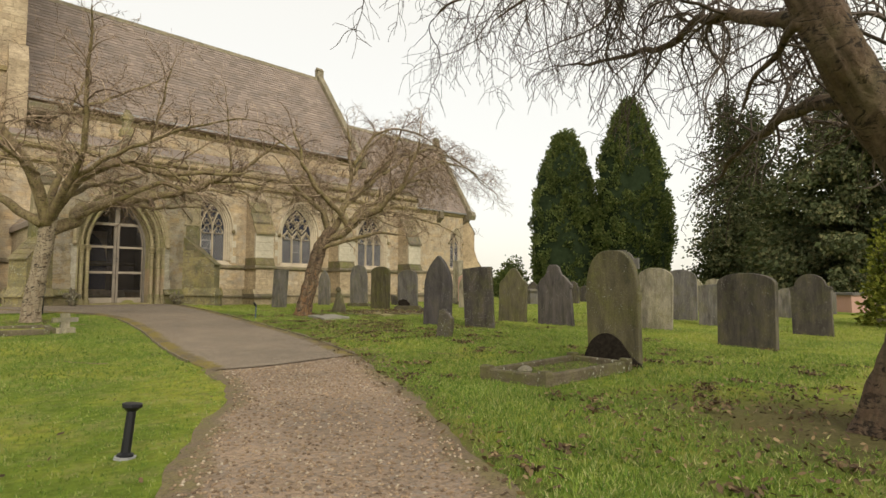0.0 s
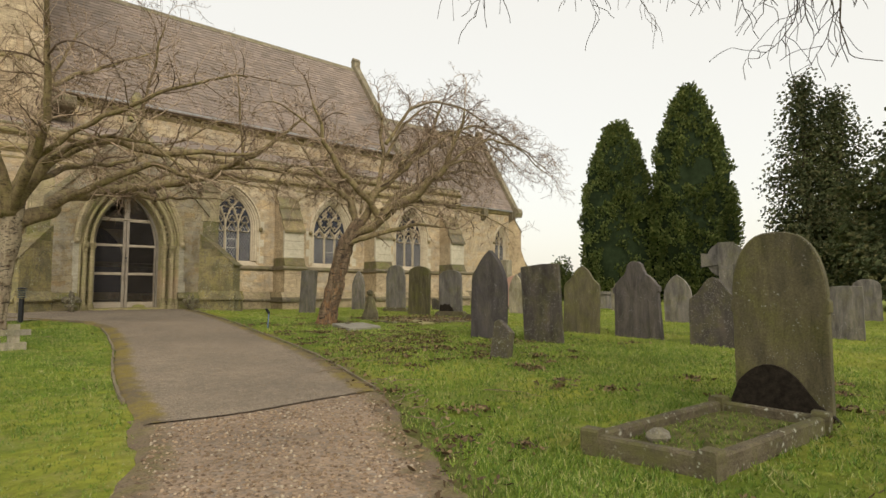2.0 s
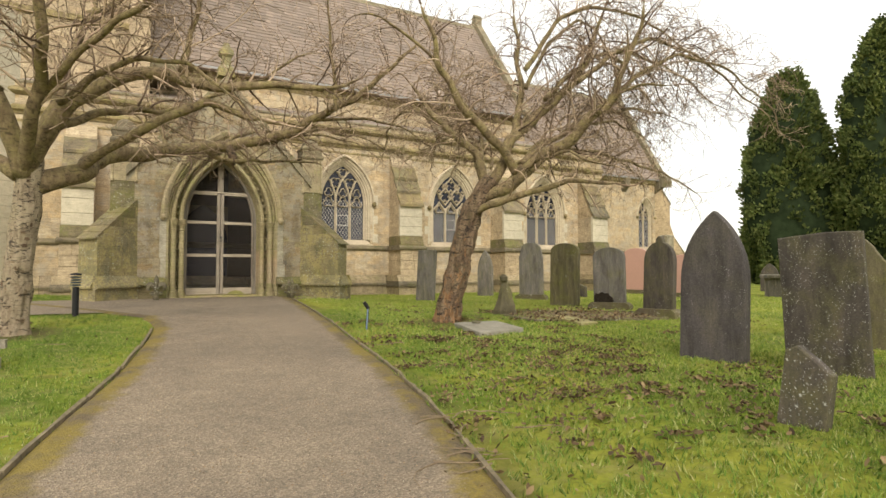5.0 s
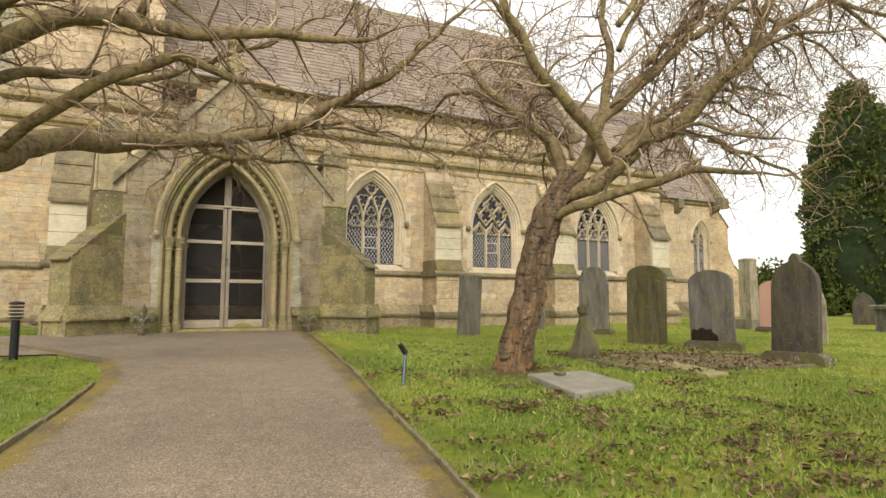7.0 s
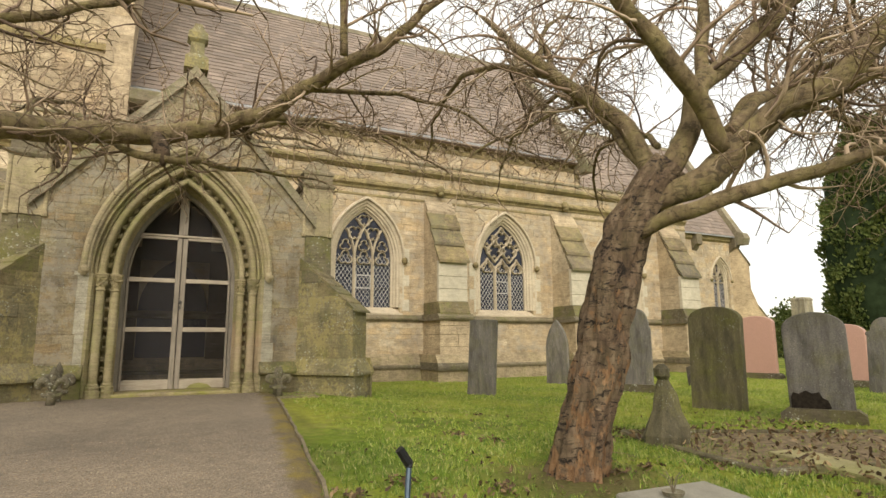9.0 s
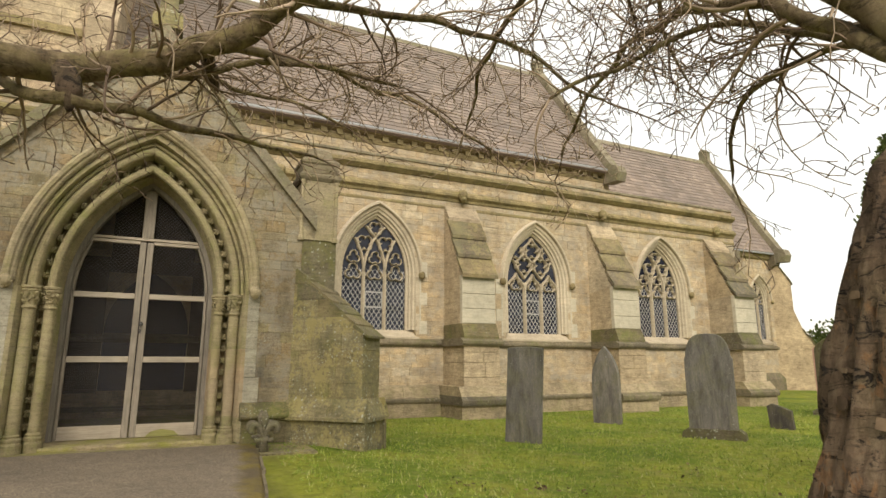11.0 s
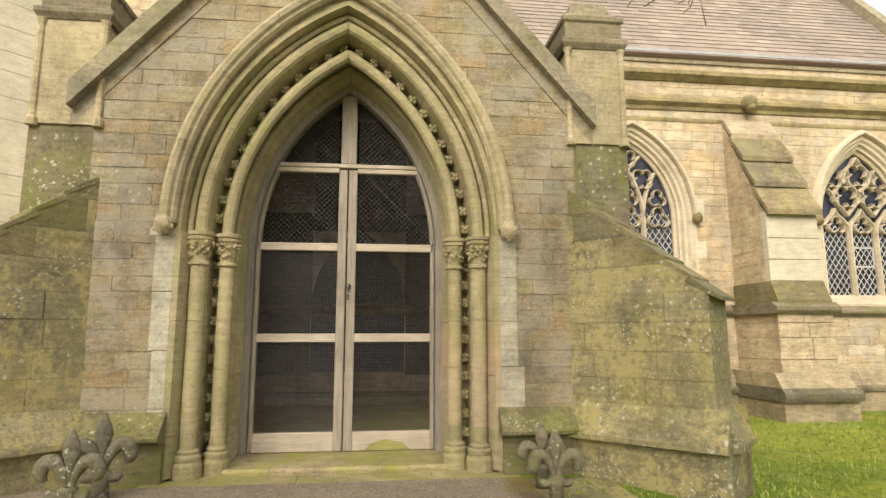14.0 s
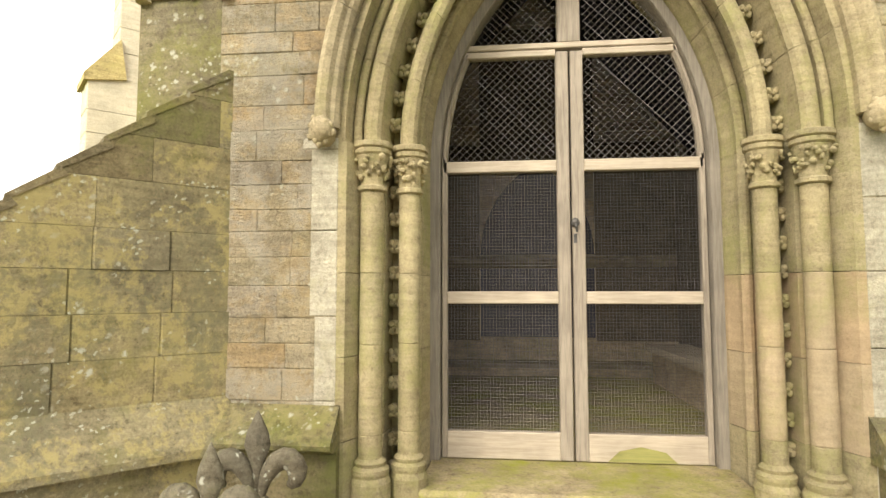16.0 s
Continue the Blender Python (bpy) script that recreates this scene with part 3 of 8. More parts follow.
def aisle_buttress(x0, x1):
    b = holder("buttress", ((x0 + x1) / 2, 24.7, 0.2), "buff stone buttress with stepped sloping slabs and a pale face", "buttress", "aisle buttresses", "structure")
    yf = 24.7
    g = Geo()
    stepped_blocks(g, x0 - 0.03, x1 + 0.03, lambda z: yf - 0.12, AY, courses(0.1, 2.02, 0.2, 0.34))
    g.make("lower_stage", M_ashlar, b)
    g = Geo()
    g.prism([(AY, 0.0), (yf - 0.3, 0.0), (yf - 0.3, 0.62), (yf - 0.35, 0.65), (yf - 0.35, 0.71), (yf - 0.12, 1.02), (AY, 1.02)], "x", x0 - 0.17, x1 + 0.17)
    g.make("plinth", M_plinth, b, "weathered sandstone plinth")
    g = Geo()
    g.prism([(AY, 0.6), (yf - 0.36, 0.6), (yf - 0.38, 0.66), (yf - 0.38, 0.72), (yf - 0.3, 0.8), (AY, 0.8)], "x", x0 - 0.2, x1 + 0.2)
    g.make("plinth_drip", M_dark, b, "dark drip of the plinth")
    g = Geo()
    g.prism([(AY, 1.94), (yf - 0.18, 1.94), (yf - 0.22, 1.99), (yf - 0.22, 2.04), (yf - 0.1, 2.12), (AY, 2.12)], "x", x0 - 0.1, x1 + 0.1)
    g.make("drip_mould", M_dark, b)
    g = Geo()
    g.prism([(AY, 2.1), (yf - 0.13, 2.1), (yf - 0.13, 2.16), (yf, 2.46), (AY, 2.46)], "x", x0 - 0.015, x1 + 0.015)
    g.make("weathering", M_cap, b, "mossy sloping offset")
    g = Geo()
    stepped_blocks(g, x0, x1, lambda z: yf + 0.07, AY, courses(2.44, 3.62, 0.22, 0.36))
    g.make("upper_stage", M_ashlar, b)
    g = Geo()
    for za, zb in courses(2.46, 3.6, 0.3, 0.5):
        g.block(x0 - 0.004, x1 + 0.004, yf, yf + 0.12, za + 0.003, zb - 0.003, 0.01)
    g.make("face", M_white, b, "pale renewed ashlar face")
    g = Geo()
    g.prism([(AY, 3.5), (yf + 0.06, 3.6), (AY, 5.45)], "x", x0, x1)
    g.make("slope_core", M_ashlar, b)
    for k, (t0, t1) in enumerate(((0.0, 0.27), (0.27, 0.54), (0.54, 0.8), (0.8, 1.0))):
        ya, za = yf - 0.06 + (AY - yf) * t0, 3.56 + 1.95 * t0
        yb, zb = yf - 0.06 + (AY - yf) * t1, 3.56 + 1.95 * t1
        lip = 0.045 if k < 3 else 0.01
        g = Geo()
        g.prism([(ya - lip, za - 0.02), (ya - lip, za + 0.07), (yb + 0.02, zb + 0.02), (yb + 0.05, zb - 0.05)], "x", x0 - (0.03 if k < 3 else 0.004), x1 + (0.03 if k < 3 else 0.004))
        g.make("slab", M_roofslab if k < 3 else M_ashlar, b, "brown weathered sloping slab" if k < 3 else "")
    return b


for x0 in (12.52, 17.12, 21.9, 2.15, 7.9):
    aisle_buttress(x0, x0 + (0.9 if x0 > 5 else 0.78))

# aisle ends and its low roof behind the parapet
g = Geo()
g.box(AX0, AX0 + 0.6, AY + 0.02, 31.0, 0, 6.6)
g.box(AX1 - 0.6, AX1, AY + 0.02, 32.2, 0, 6.6)
g.make("wall_aisle_ends", M_ashlar, None, "plain sandstone end walls of the aisle", kind="structure", category="wall")
g = Geo()
g.prism([(AY + 0.4, 6.45), (31.1, 8.2), (31.1, 8.35), (AY + 0.4, 6.6)], "x", AX0 + 0.1, AX1 - 0.1)
g.make("aisle_roof", M_slate, None, "low lean-to lead roof behind the parapet", kind="structure", category="roof")

# ---- nave
NY, NRY, NEZ, NRZ, NX0, NX1 = 31.0, 35.7, 9.5, 16.35, 3.6, 22.9
nave = holder("nave", (13, NY, 0), "tall stone nave with a steep stone-slated roof", "church", kind="structure")
g = Geo()
g.box(NX0, NX1, NY, NY + 0.6, 0, NEZ)
g.box(NX0, NX1, 2 * NRY - NY - 0.6, 2 * NRY - NY, 0, NEZ)
g.prism([(NY, 0), (2 * NRY - NY, 0), (2 * NRY - NY, NEZ), (NRY, NRZ - 0.2), (NY, NEZ)], "x", NX1 - 0.6, NX1)
g.make("clerestory_wall", M_ashlar, nave)
stones, _ = coursed(lambda a, b: NX0, lambda a, b: NX1 - 0.05, courses(7.6, NEZ - 0.3, 0.2, 0.3), lambda a, b: [], 0.4, 0.9)
g = Geo()
for xa, xb, za, zb in stones:
    g.block(xa + 0.0025, xb - 0.0025, NY - 0.03, NY + 0.01, za + 0.0025, zb - 0.0025, 0.006)
g.make("ashlar_facing", M_ashlar_j, nave, kind="stuff")
g = Geo()
g.prism([(NY, NEZ - 0.42), (NY - 0.06, NEZ - 0.42), (NY - 0.1, NEZ - 0.32), (NY - 0.1, NEZ - 0.26), (NY, NEZ - 0.2)], "x", NX0, NX1)
g.prism([(NY, NEZ - 0.16), (NY - 0.22, NEZ - 0.1), (NY - 0.26, NEZ + 0.02), (NY, NEZ + 0.05)], "x", NX0, NX1)
x = NX0 + 0.2
while x < NX1 - 0.2:
    g.box(x, x + 0.22, NY - 0.16, NY, NEZ - 0.3, NEZ - 0.1)
    x += 0.55
g.make("corbel_table", M_string, nave, "corbelled eaves course")
g = Geo()
g.box(NX0, NX1 - 0.3, NY - 0.4, NY - 0.27, NEZ + 0.02, NEZ + 0.1)
g.make("gutter", M_gutter, nave, "pale metal eaves gutter")


def slated(name, x0, x1, ye, ze, yr, zr, parent, row=0.26, lo=0.25, hi=0.5):
    """A steep roof slope of overlapping stone slates on a solid deck."""
    L = math.hypot(yr - ye, zr - ze)
    uy, uz = (yr - ye) / L, (zr - ze) / L
    ny, nz = -uz, uy
    g = Geo()
    g.prism([(ye, ze), (yr, zr), (yr, zr - 0.25), (ye + 0.15, ze - 0.02)], "x", x0, x1)
    ob = g.make(name, M_slate, parent)
    g = Geo()
    s = 0.0
    single = []
    while s < L - 0.05:
        e = min(L, s + row * 1.12)
        x = x0
        h = 0.028
        while x < x1 - 0.01:
            xe = min(x1, x + rng.uniform(lo, hi))
            if x1 - xe < 0.15:
                xe = x1
            hh = h + rng.uniform(-0.006, 0.008)
            p = [(ye + uy * s + ny * hh, ze + uz * s + nz * hh), (ye + uy * e + ny * 0.006, ze + uz * e + nz * 0.006), (ye + uy * s, ze + uz * s)]
            if parent is nave and 5.5 < x < 15.5 and s < 3.2 and len(single) < 300:
                single.append((p, x + 0.003, xe - 0.003))
            else:
                g.prism(p, "x", x + 0.003, xe - 0.003)
            x = xe
        s += row
    sl = g.make("slates", M_slate, None, "brown-grey stone slates laid in courses", kind="stuff")
    setp(sl, parent)
    return single


NAVE_SLATES = slated("roof", NX0, NX1 - 0.2, NY - 0.4, NEZ - 0.05, NRY, NRZ, nave)
g = Geo()
g.prism([(NRY, NRZ), (2 * NRY - NY + 0.4, NEZ - 0.05), (2 * NRY - NY + 0.4, NEZ - 0.3), (NRY, NRZ - 0.3)], "x", NX0, NX1 - 0.2)
g.make("north_roof", M_slate, nave)
g = Geo()
g.prism([(NRY - 0.16, NRZ - 0.16), (NRY, NRZ + 0.12), (NRY + 0.16, NRZ - 0.16)], "x", NX0, NX1 - 0.1)
g.make("ridge", M_coping, nave, "stone ridge")


def gable_coping(x0, x1, ye, ze, yr, zr, parent, rise=0.28, finial=True):
    L = math.hypot(yr - ye, zr - ze)
    uy, uz = (yr - ye) / L, (zr - ze) / L
    g = Geo()
    n = max(3, int(L / 0.9))
    for k in range(n):
        a, b = L * k / n + 0.004, L * (k + 1) / n - 0.004
        for sgn in (1, -1):
            p = []
            for s, h in ((a, -0.1), (b, -0.1), (b, rise), (a, rise)):
                yy, zz = ye + uy * s - uz * h, ze + uz * s + uy * h
                p.append((yy if sgn > 0 else 2 * yr - yy, zz))
            g.prism(p, "x", x0, x1)
    g.make("coping", M_coping, parent, "dark stone gable coping")
    g = Geo()
    g.prism([(ye - 0.5, ze - 0.55), (ye - 0.62, ze - 0.2), (ye - 0.5, ze + 0.1), (ye + 0.15, ze + 0.35), (ye + 0.25, ze - 0.5)], "x", x0 - 0.03, x1 + 0.03)
    g.make("kneeler", M_coping, parent, "stone kneeler at the coping's foot")
    if finial:
        g = Geo()
        g.box(x0 - 0.02, x1 + 0.02, yr - 0.22, yr + 0.22, zr + 0.0, zr + 0.62)
        g.prism([(yr - 0.26, zr + 0.6), (yr + 0.26, zr + 0.6), (yr, zr + 0.86)], "x", x0 - 0.05, x1 + 0.05)
        g.make("apex_stone", M_coping, parent, "mossy apex stone")


gable_coping(NX1 - 0.35, NX1 + 0.06, NY - 0.4, NEZ, NRY, NRZ, nave)

# ---- tower at the west end
tower = holder("tower", (0.8, 30, 0), "grey-tan coursed stone west tower of the church", "tower", kind="structure")
g = Geo()
g.box(-2.6, 4.3, 29.6, 36.5, 0, 24)
g.make("tower_wall", M_tower, tower)
stones, _ = coursed(lambda a, b: -2.6, lambda a, b: 4.3, courses(6.4, 17, 0.22, 0.36), lambda a, b: [], 0.4, 0.9)
g = Geo()
for xa, xb, za, zb in stones:
    g.block(xa + 0.0025, xb - 0.0025, 29.56, 29.61, za + 0.0025, zb - 0.0025, 0.006)
g.make("ashlar_facing", M_tower, tower, kind="stuff")
g = Geo()
g.box(-2.65, 4.35, 29.45, 29.6, 10.1, 10.3)
g.make("string_course", M_string, tower)
g = Geo()
g.box(3.7, 4.4, 29.2, 29.6, 6.0, 10.6)
g.prism([(29.2, 10.6), (29.6, 11.4), (29.6, 10.6)], "x", 3.7, 4.4)
g.make("corner_buttress", M_tower, tower, "pale corner buttress")
g = Geo()
g.prism([(29.1, 8.45), (29.0, 8.55), (29.0, 8.85), (29.15, 8.95), (31.1, 8.95), (31.1, 8.45)], "x", 4.42, 5.5)
g.make("stone_ledge", M_dark, tower, "dark weathered stone ledge at the eaves")

# ---- chancel
CY, CRY, CEZ, CRZ, CX0, CX1 = 32.2, 35.7, 7.2, 13.4, 22.9, 34.9
chancel = holder("chancel", (29, CY, 0), "lower stone chancel with a steep slated roof", "church", kind="structure")
g = Geo()
CW = 33.55
for s, e, za, zb in ((CX0, CW - 0.62, 0, CEZ), (CW + 0.62, CX1, 0, CEZ), (CW - 0.62, CW + 0.62, 0, 2.6), (CW - 0.62, CW + 0.62, 6.2, CEZ)):
    g.box(s, e, CY + 0.01, CY + 0.6, za, zb)
g.box(CX0, CX1, 2 * CRY - CY - 0.6, 2 * CRY - CY, 0, CEZ)
g.prism([(CY + 0.01, 0), (2 * CRY - CY, 0), (2 * CRY - CY, CEZ), (CRY, CRZ - 0.2), (CY + 0.01, CEZ)], "x", CX1 - 0.6, CX1)
g.make("wall", M_mortar, chancel)


def chancel_holes(za, zb):
    if zb < 2.5 or za > 6.2:
        return []
    h = arch_half(za, 0.5, 1.15, 4.7, 0.15)
    return [(CW - h, CW + h)] if h > 0.02 else []


stones, _ = coursed(lambda a, b: CX0, lambda a, b: CX1, courses(0.2, CEZ - 0.2, 0.2, 0.32), chancel_holes, 0.4, 0.9)
g = Geo()
for xa, xb, za, zb in stones:
    g.block(xa + 0.0025, xb - 0.0025, CY - 0.03, CY + 0.02, za + 0.0025, zb - 0.0025, 0.006)
g.make("ashlar_facing", M_ashlar_j, chancel, kind="stuff")
window(4, CW, CY, 0.5, 1.15, 2.75, 4.7, "lancet", 2)
slated("roof", CX0, CX1 - 0.2, CY - 0.35, CEZ - 0.02, CRY, CRZ, chancel)
g = Geo()
g.prism([(CRY, CRZ), (2 * CRY - CY + 0.4, CEZ - 0.05), (2 * CRY - CY + 0.4, CEZ - 0.3), (CRY, CRZ - 0.3)], "x", CX0, CX1 - 0.2)
g.make("north_roof", M_slate, chancel)
g = Geo()
g.prism([(CRY - 0.16, CRZ - 0.16), (CRY, CRZ + 0.12), (CRY + 0.16, CRZ - 0.16)], "x", CX0, CX1 - 0.1)
g.make("ridge", M_coping, chancel)
gable_coping(CX1 - 0.35, CX1 + 0.06, CY - 0.35, CEZ, CRY, CRZ, chancel)
g = Geo()
g.prism([(CY, CEZ - 0.4), (CY - 0.15, CEZ - 0.3), (CY - 0.2, CEZ - 0.08), (CY, CEZ - 0.05)], "x", CX0, CX1 - 0.4)
g.make("eaves_course", M_string, chancel)
g = Geo()
g.box(CX0, CX1 - 0.4, CY - 0.36, CY - 0.24, CEZ - 0.1, CEZ - 0.02)
g.make("gutter", M_gutter, chancel, "pale metal eaves gutter")
for x in (31.6, 34.6):
    g = Geo()
    g.prism([(CY, 6.2), (CY - 0.25, 6.5), (CY - 0.42, 6.55), (CY - 0.42, 7.1), (CY, 7.1)], "x", x - 0.2, x + 0.2)
    g.make("corbel", M_dark, chancel, "dark carved corbel under the eaves")
g = Geo()
g.prism([(CY, 2.2), (CY - 0.12, 2.26), (CY - 0.12, 2.34), (CY, 2.46)], "x", CX0, CX1 + 0.6)
g.prism([(CY, 0.0), (CY - 0.2, 0.0), (CY - 0.2, 0.8), (CY, 1.15)], "x", CX0, CX1 + 0.3)
g.make("string_and_plinth", M_dark, chancel)
# corner buttress, set diagonally
mb = Matrix.Translation((CX1 - 0.1, CY + 0.1, 0)) @ Matrix.Rotation(radians(45), 4, "Z")
g = Geo()
g.prism([(0.2, 0), (-1.55, 0), (-1.55, 2.3), (-1.3, 2.8), (-1.1, 3.1), (-0.75, 4.2), (-0.75, 5.6), (-0.2, 6.6), (0.2, 6.6)], "x", -0.36, 0.36, mb)
g.make("corner_buttress", M_ashlar, chancel, "stepped diagonal corner buttress")
g = Geo()
for a, b, c_, d in ((-1.62, 2.26, -1.05, 3.2), (-0.82, 5.52, -0.15, 6.7)):
    g.prism([(a, b), (a, b + 0.1), (c_, d + 0.1), (c_, d)], "x", -0.42, 0.42, mb)
g.make("weathering", M_cap, chancel)
# diagonal buttress at the aisle's west corner
ab = holder("west_buttress", (AX0, AY, 0.3), "tall pale diagonal buttress with mossy caps", "buttress", kind="structure")
mb = Matrix.Translation((AX0 + 0.15, AY + 0.15, 0)) @ Matrix.Rotation(radians(-45), 4, "Z")
g = Geo()
for za, zb in courses(0.2, 4.5, 0.3, 0.42):
    g.block(-0.3, 0.3, -1.15, 0.2, za + 0.004, zb - 0.004, 0.012, mb)
for za, zb in courses(4.5, 8.6, 0.3, 0.42):
    g.block(-0.28, 0.28, -0.8, 0.2, za + 0.004, zb - 0.004, 0.012, mb)
g.make("shaft", M_white, ab)
g = Geo()
g.prism([(-1.2, 4.4), (-1.2, 4.5), (-0.78, 5.05), (-0.7, 4.5)], "x", -0.34, 0.34, mb)
g.make("weathering", M_yellow, ab, "yellow lichened sloping cap")


# ---- porch
porch = holder("porch", (PCX, PY, 0.5), "gabled stone porch with a moulded pointed doorway", "porch", kind="structure")
DW, DR, DZ, DZ0 = 0.86, 1.85, 2.44, 0.5
GZ, GS = 5.95, 1.145
PX0, PX1 = 3.62, 2 * PCX - 3.62


def gable_half(z):
    return (GZ - z) / GS


def porch_holes(za, zb):
    h = arch_half(za, DW, DR, DZ, 0.44)
    if za < 2.5:
        h = DW + 0.44
    return [(PCX - h, PCX + h)] if h > 0.02 else []


prow = courses(0.4, 5.9, 0.115, 0.175)
pst, psp = coursed(lambda a, b: max(PX0 + 0.3, PCX - gable_half(b) - 0.02), lambda a, b: min(PX1 - 0.3, PCX + gable_half(b) + 0.02), prow, porch_holes, 0.2, 0.52)
g = Geo()
for s, e, za, zb in psp:
    g.box(s, e, PY + 0.011, PY + 0.8, za, zb)
g.box(PX0, PX0 + 0.32, PY + 0.02, PY + 0.8, 0.3, 3.3)
g.box(PX1 - 0.32, PX1, PY + 0.02, PY + 0.8, 0.3, 3.3)
g.make("front_wall_core", M_mortar, porch)
PORCH_STONES = pst

# sides, back and roof
g = Geo()
g.box(PX0, PX0 + 0.5, PY + 0.8, AY, 0.2, 3.35)
g.box(PX1 - 0.5, PX1, PY + 0.8, AY, 0.2, 3.35)
g.make("side_walls", M_ashlar, porch)
g = Geo()
for s in (-1, 1):
    pts = [(PCX, GZ + 0.02), (PCX + s * 2.42, GZ + 0.02 - 2.42 * GS), (PCX + s * 2.42, GZ - 0.16 - 2.42 * GS), (PCX, GZ - 0.16)]
    g.prism(pts, "y", PY + 0.3, AY)
g.make("porch_roof", M_slate, porch, "steep slated porch roof")
# coping
L = math.hypot(2.2, 2.2 * GS)
for s in (-1, 1):
    n = 5
    for k in range(n):
        a, b = k / n, (k + 1) / n
        g = Geo()
        x_a, x_b = 2.2 * (1 - a), 2.2 * (1 - b)
        zo = lambda xx: GZ - GS * xx
        t = 0.21
        pts = [(PCX + s * x_a, zo(x_a)), (PCX + s * x_b, zo(x_b)), (PCX + s * x_b, zo(x_b) + t), (PCX + s * x_a, zo(x_a) + t)]
        g.prism(pts, "y", PY - 0.10, PY + 0.42)
        g.make("coping_stone", M_coping, porch, "weathered grey coping stone")
        g = Geo()
        pts = [(PCX + s * x_a, zo(x_a) - 0.15), (PCX + s * x_b, zo(x_b) - 0.15), (PCX + s * x_b, zo(x_b)), (PCX + s * x_a, zo(x_a))]
        g.prism(pts, "y", PY - 0.012, PY + 0.3)
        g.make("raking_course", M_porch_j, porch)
g = Geo()
g.rings([[(PCX + e * u, PY + 0.14 + 0.8 * e * w, z) for u, w in ((-1, -1), (1, -1), (1, 1), (-1, 1))] for e, z in ((0.2, GZ + 0.2), (0.19, GZ + 0.42), (0.12, GZ + 0.5), (0.11, GZ + 0.72), (0.17, GZ + 0.78), (0.16, GZ + 0.9), (0.1, GZ + 0.98), (0.06, GZ + 1.1))])
g.make("apex_finial", M_mossy, porch, "worn mossy finial stump on the gable")
# doorway: moulded orders, jambs, shafts
face = PY - 0.004
inner_mould = [(0.05, 21.95), (0.05, 21.58), (0.072, 21.5), (0.078, 21.47)] + roll(0.11, 21.435, 0.034) + [(0.15, 21.4), (0.156, 21.31), (0.12, 21.25)]
orders = inner_mould + roll(0.122, 21.19, 0.052) + [(0.172, 21.24), (0.18, 21.31), (0.235, 21.31), (0.25, 21.2), (0.256, 21.13)] + roll(0.31, 21.07, 0.052) + [(0.365, 21.1)] + roll(0.392, 21.045, 0.024) + [(0.418, 21.06), (0.424, 20.99), (0.43, face), (0.47, face), (0.475, PY + 0.009), (0.66, PY + 0.009), (0.66, 21.95)]


def voussoirs(name, profile, dz, count, material, label=""):
    """Wedge stones of a moulded arch order, each with its own joint."""
    lines = [arch_line(PCX, DW, DR, DZ + dz, d, count * 4) for d, _ in profile]
    n = len(lines[0]) - 1
    for k in range(2 * count):
        i0, i1 = k * n // (2 * count), (k + 1) * n // (2 * count)
        rings = []
        for i in range(i0, i1 + 1):
            ring = []
            for q in range(len(profile)):
                p = Vector((lines[q][i][0], profile[q][1], lines[q][i][1]))
                if i in (i0, i1) and 0 < i < n:
                    o = lines[q][i + (1 if i == i0 else -1)]
                    p += (Vector((o[0], p.y, o[1])) - p).normalized() * 0.0016
                ring.append(p)
            rings.append(ring)
        g = Geo()
        g.rings(rings)
        g.make(name, material, porch, label)


voussoirs("arch_stone", orders, 0.0, 5, M_moulding, "moulded yellow-green arch stone")
jamb = inner_mould + [(0.12, 21.24), (0.165, 21.24), (0.175, 21.31), (0.235, 21.31), (0.25, 21.14), (0.36, 21.12), (0.375, 21.04), (0.4, 20.97), (0.42, face), (0.47, face), (0.47, 21.95)]
for s in (-1, 1):
    cuts = [DZ0 + 0.02, 0.83, 1.27, 1.72, DZ]
    for k in range(4):
        g = Geo()
        pts = [(PCX + s * (DW + d), y) for d, y in jamb]
        g.prism(pts, "z", cuts[k] + 0.002, cuts[k + 1] - 0.002)
        g.make("jamb_stone", M_pink if s > 0 and k in (1, 2) else M_moulding, porch)
# pale quoins outside the jambs
for s in (-1, 1):
    z = 0.55
    k = 0
    while z < 2.44:
        h = rng.uniform(0.3, 0.5)
        zt = min(2.46, z + h)
        wq = rng.choice((0.12, 0.15, 0.2))
        g = Geo()
        a, b = PCX + s * (DW + 0.465), PCX + s * (DW + 0.465 + wq)
        g.block(min(a, b), max(a, b), PY - 0.007, PY + 0.05, z + 0.002, zt - 0.002, 0.005)
        g.make("quoin", M_quoin, porch)
        z, k = zt, k + 1
hood = [(0.455, PY + 0.02), (0.455, PY - 0.045), (0.475, PY - 0.07), (0.495, PY - 0.075), (0.515, PY - 0.1), (0.55, PY - 0.11), (0.58, PY - 0.09), (0.6, PY - 0.03), (0.605, PY + 0.02)]
voussoirs("hood_mould", hood, 0.06, 4, M_hood, "projecting stone hood mould")
for s in (-1, 1):
    g = Geo()
    lump(g, (PCX + s * (DW + 0.54), PY - 0.06, DZ + 0.04), (0.075, 0.085, 0.085), 31 + s)
    for k in range(16):
        a, q = k * 2.4, 0.02 + 0.05 * (k / 15) ** 0.5
        lump(g, (PCX + s * (DW + 0.54) + q * math.cos(a), PY - 0.125 + 0.6 * q, DZ + 0.04 + 1.1 * q * math.sin(a)), (0.019, 0.017, 0.022), 60 + k)
    g.make("hood_stop", M_hood, porch, "carved leaf boss", smooth=True)


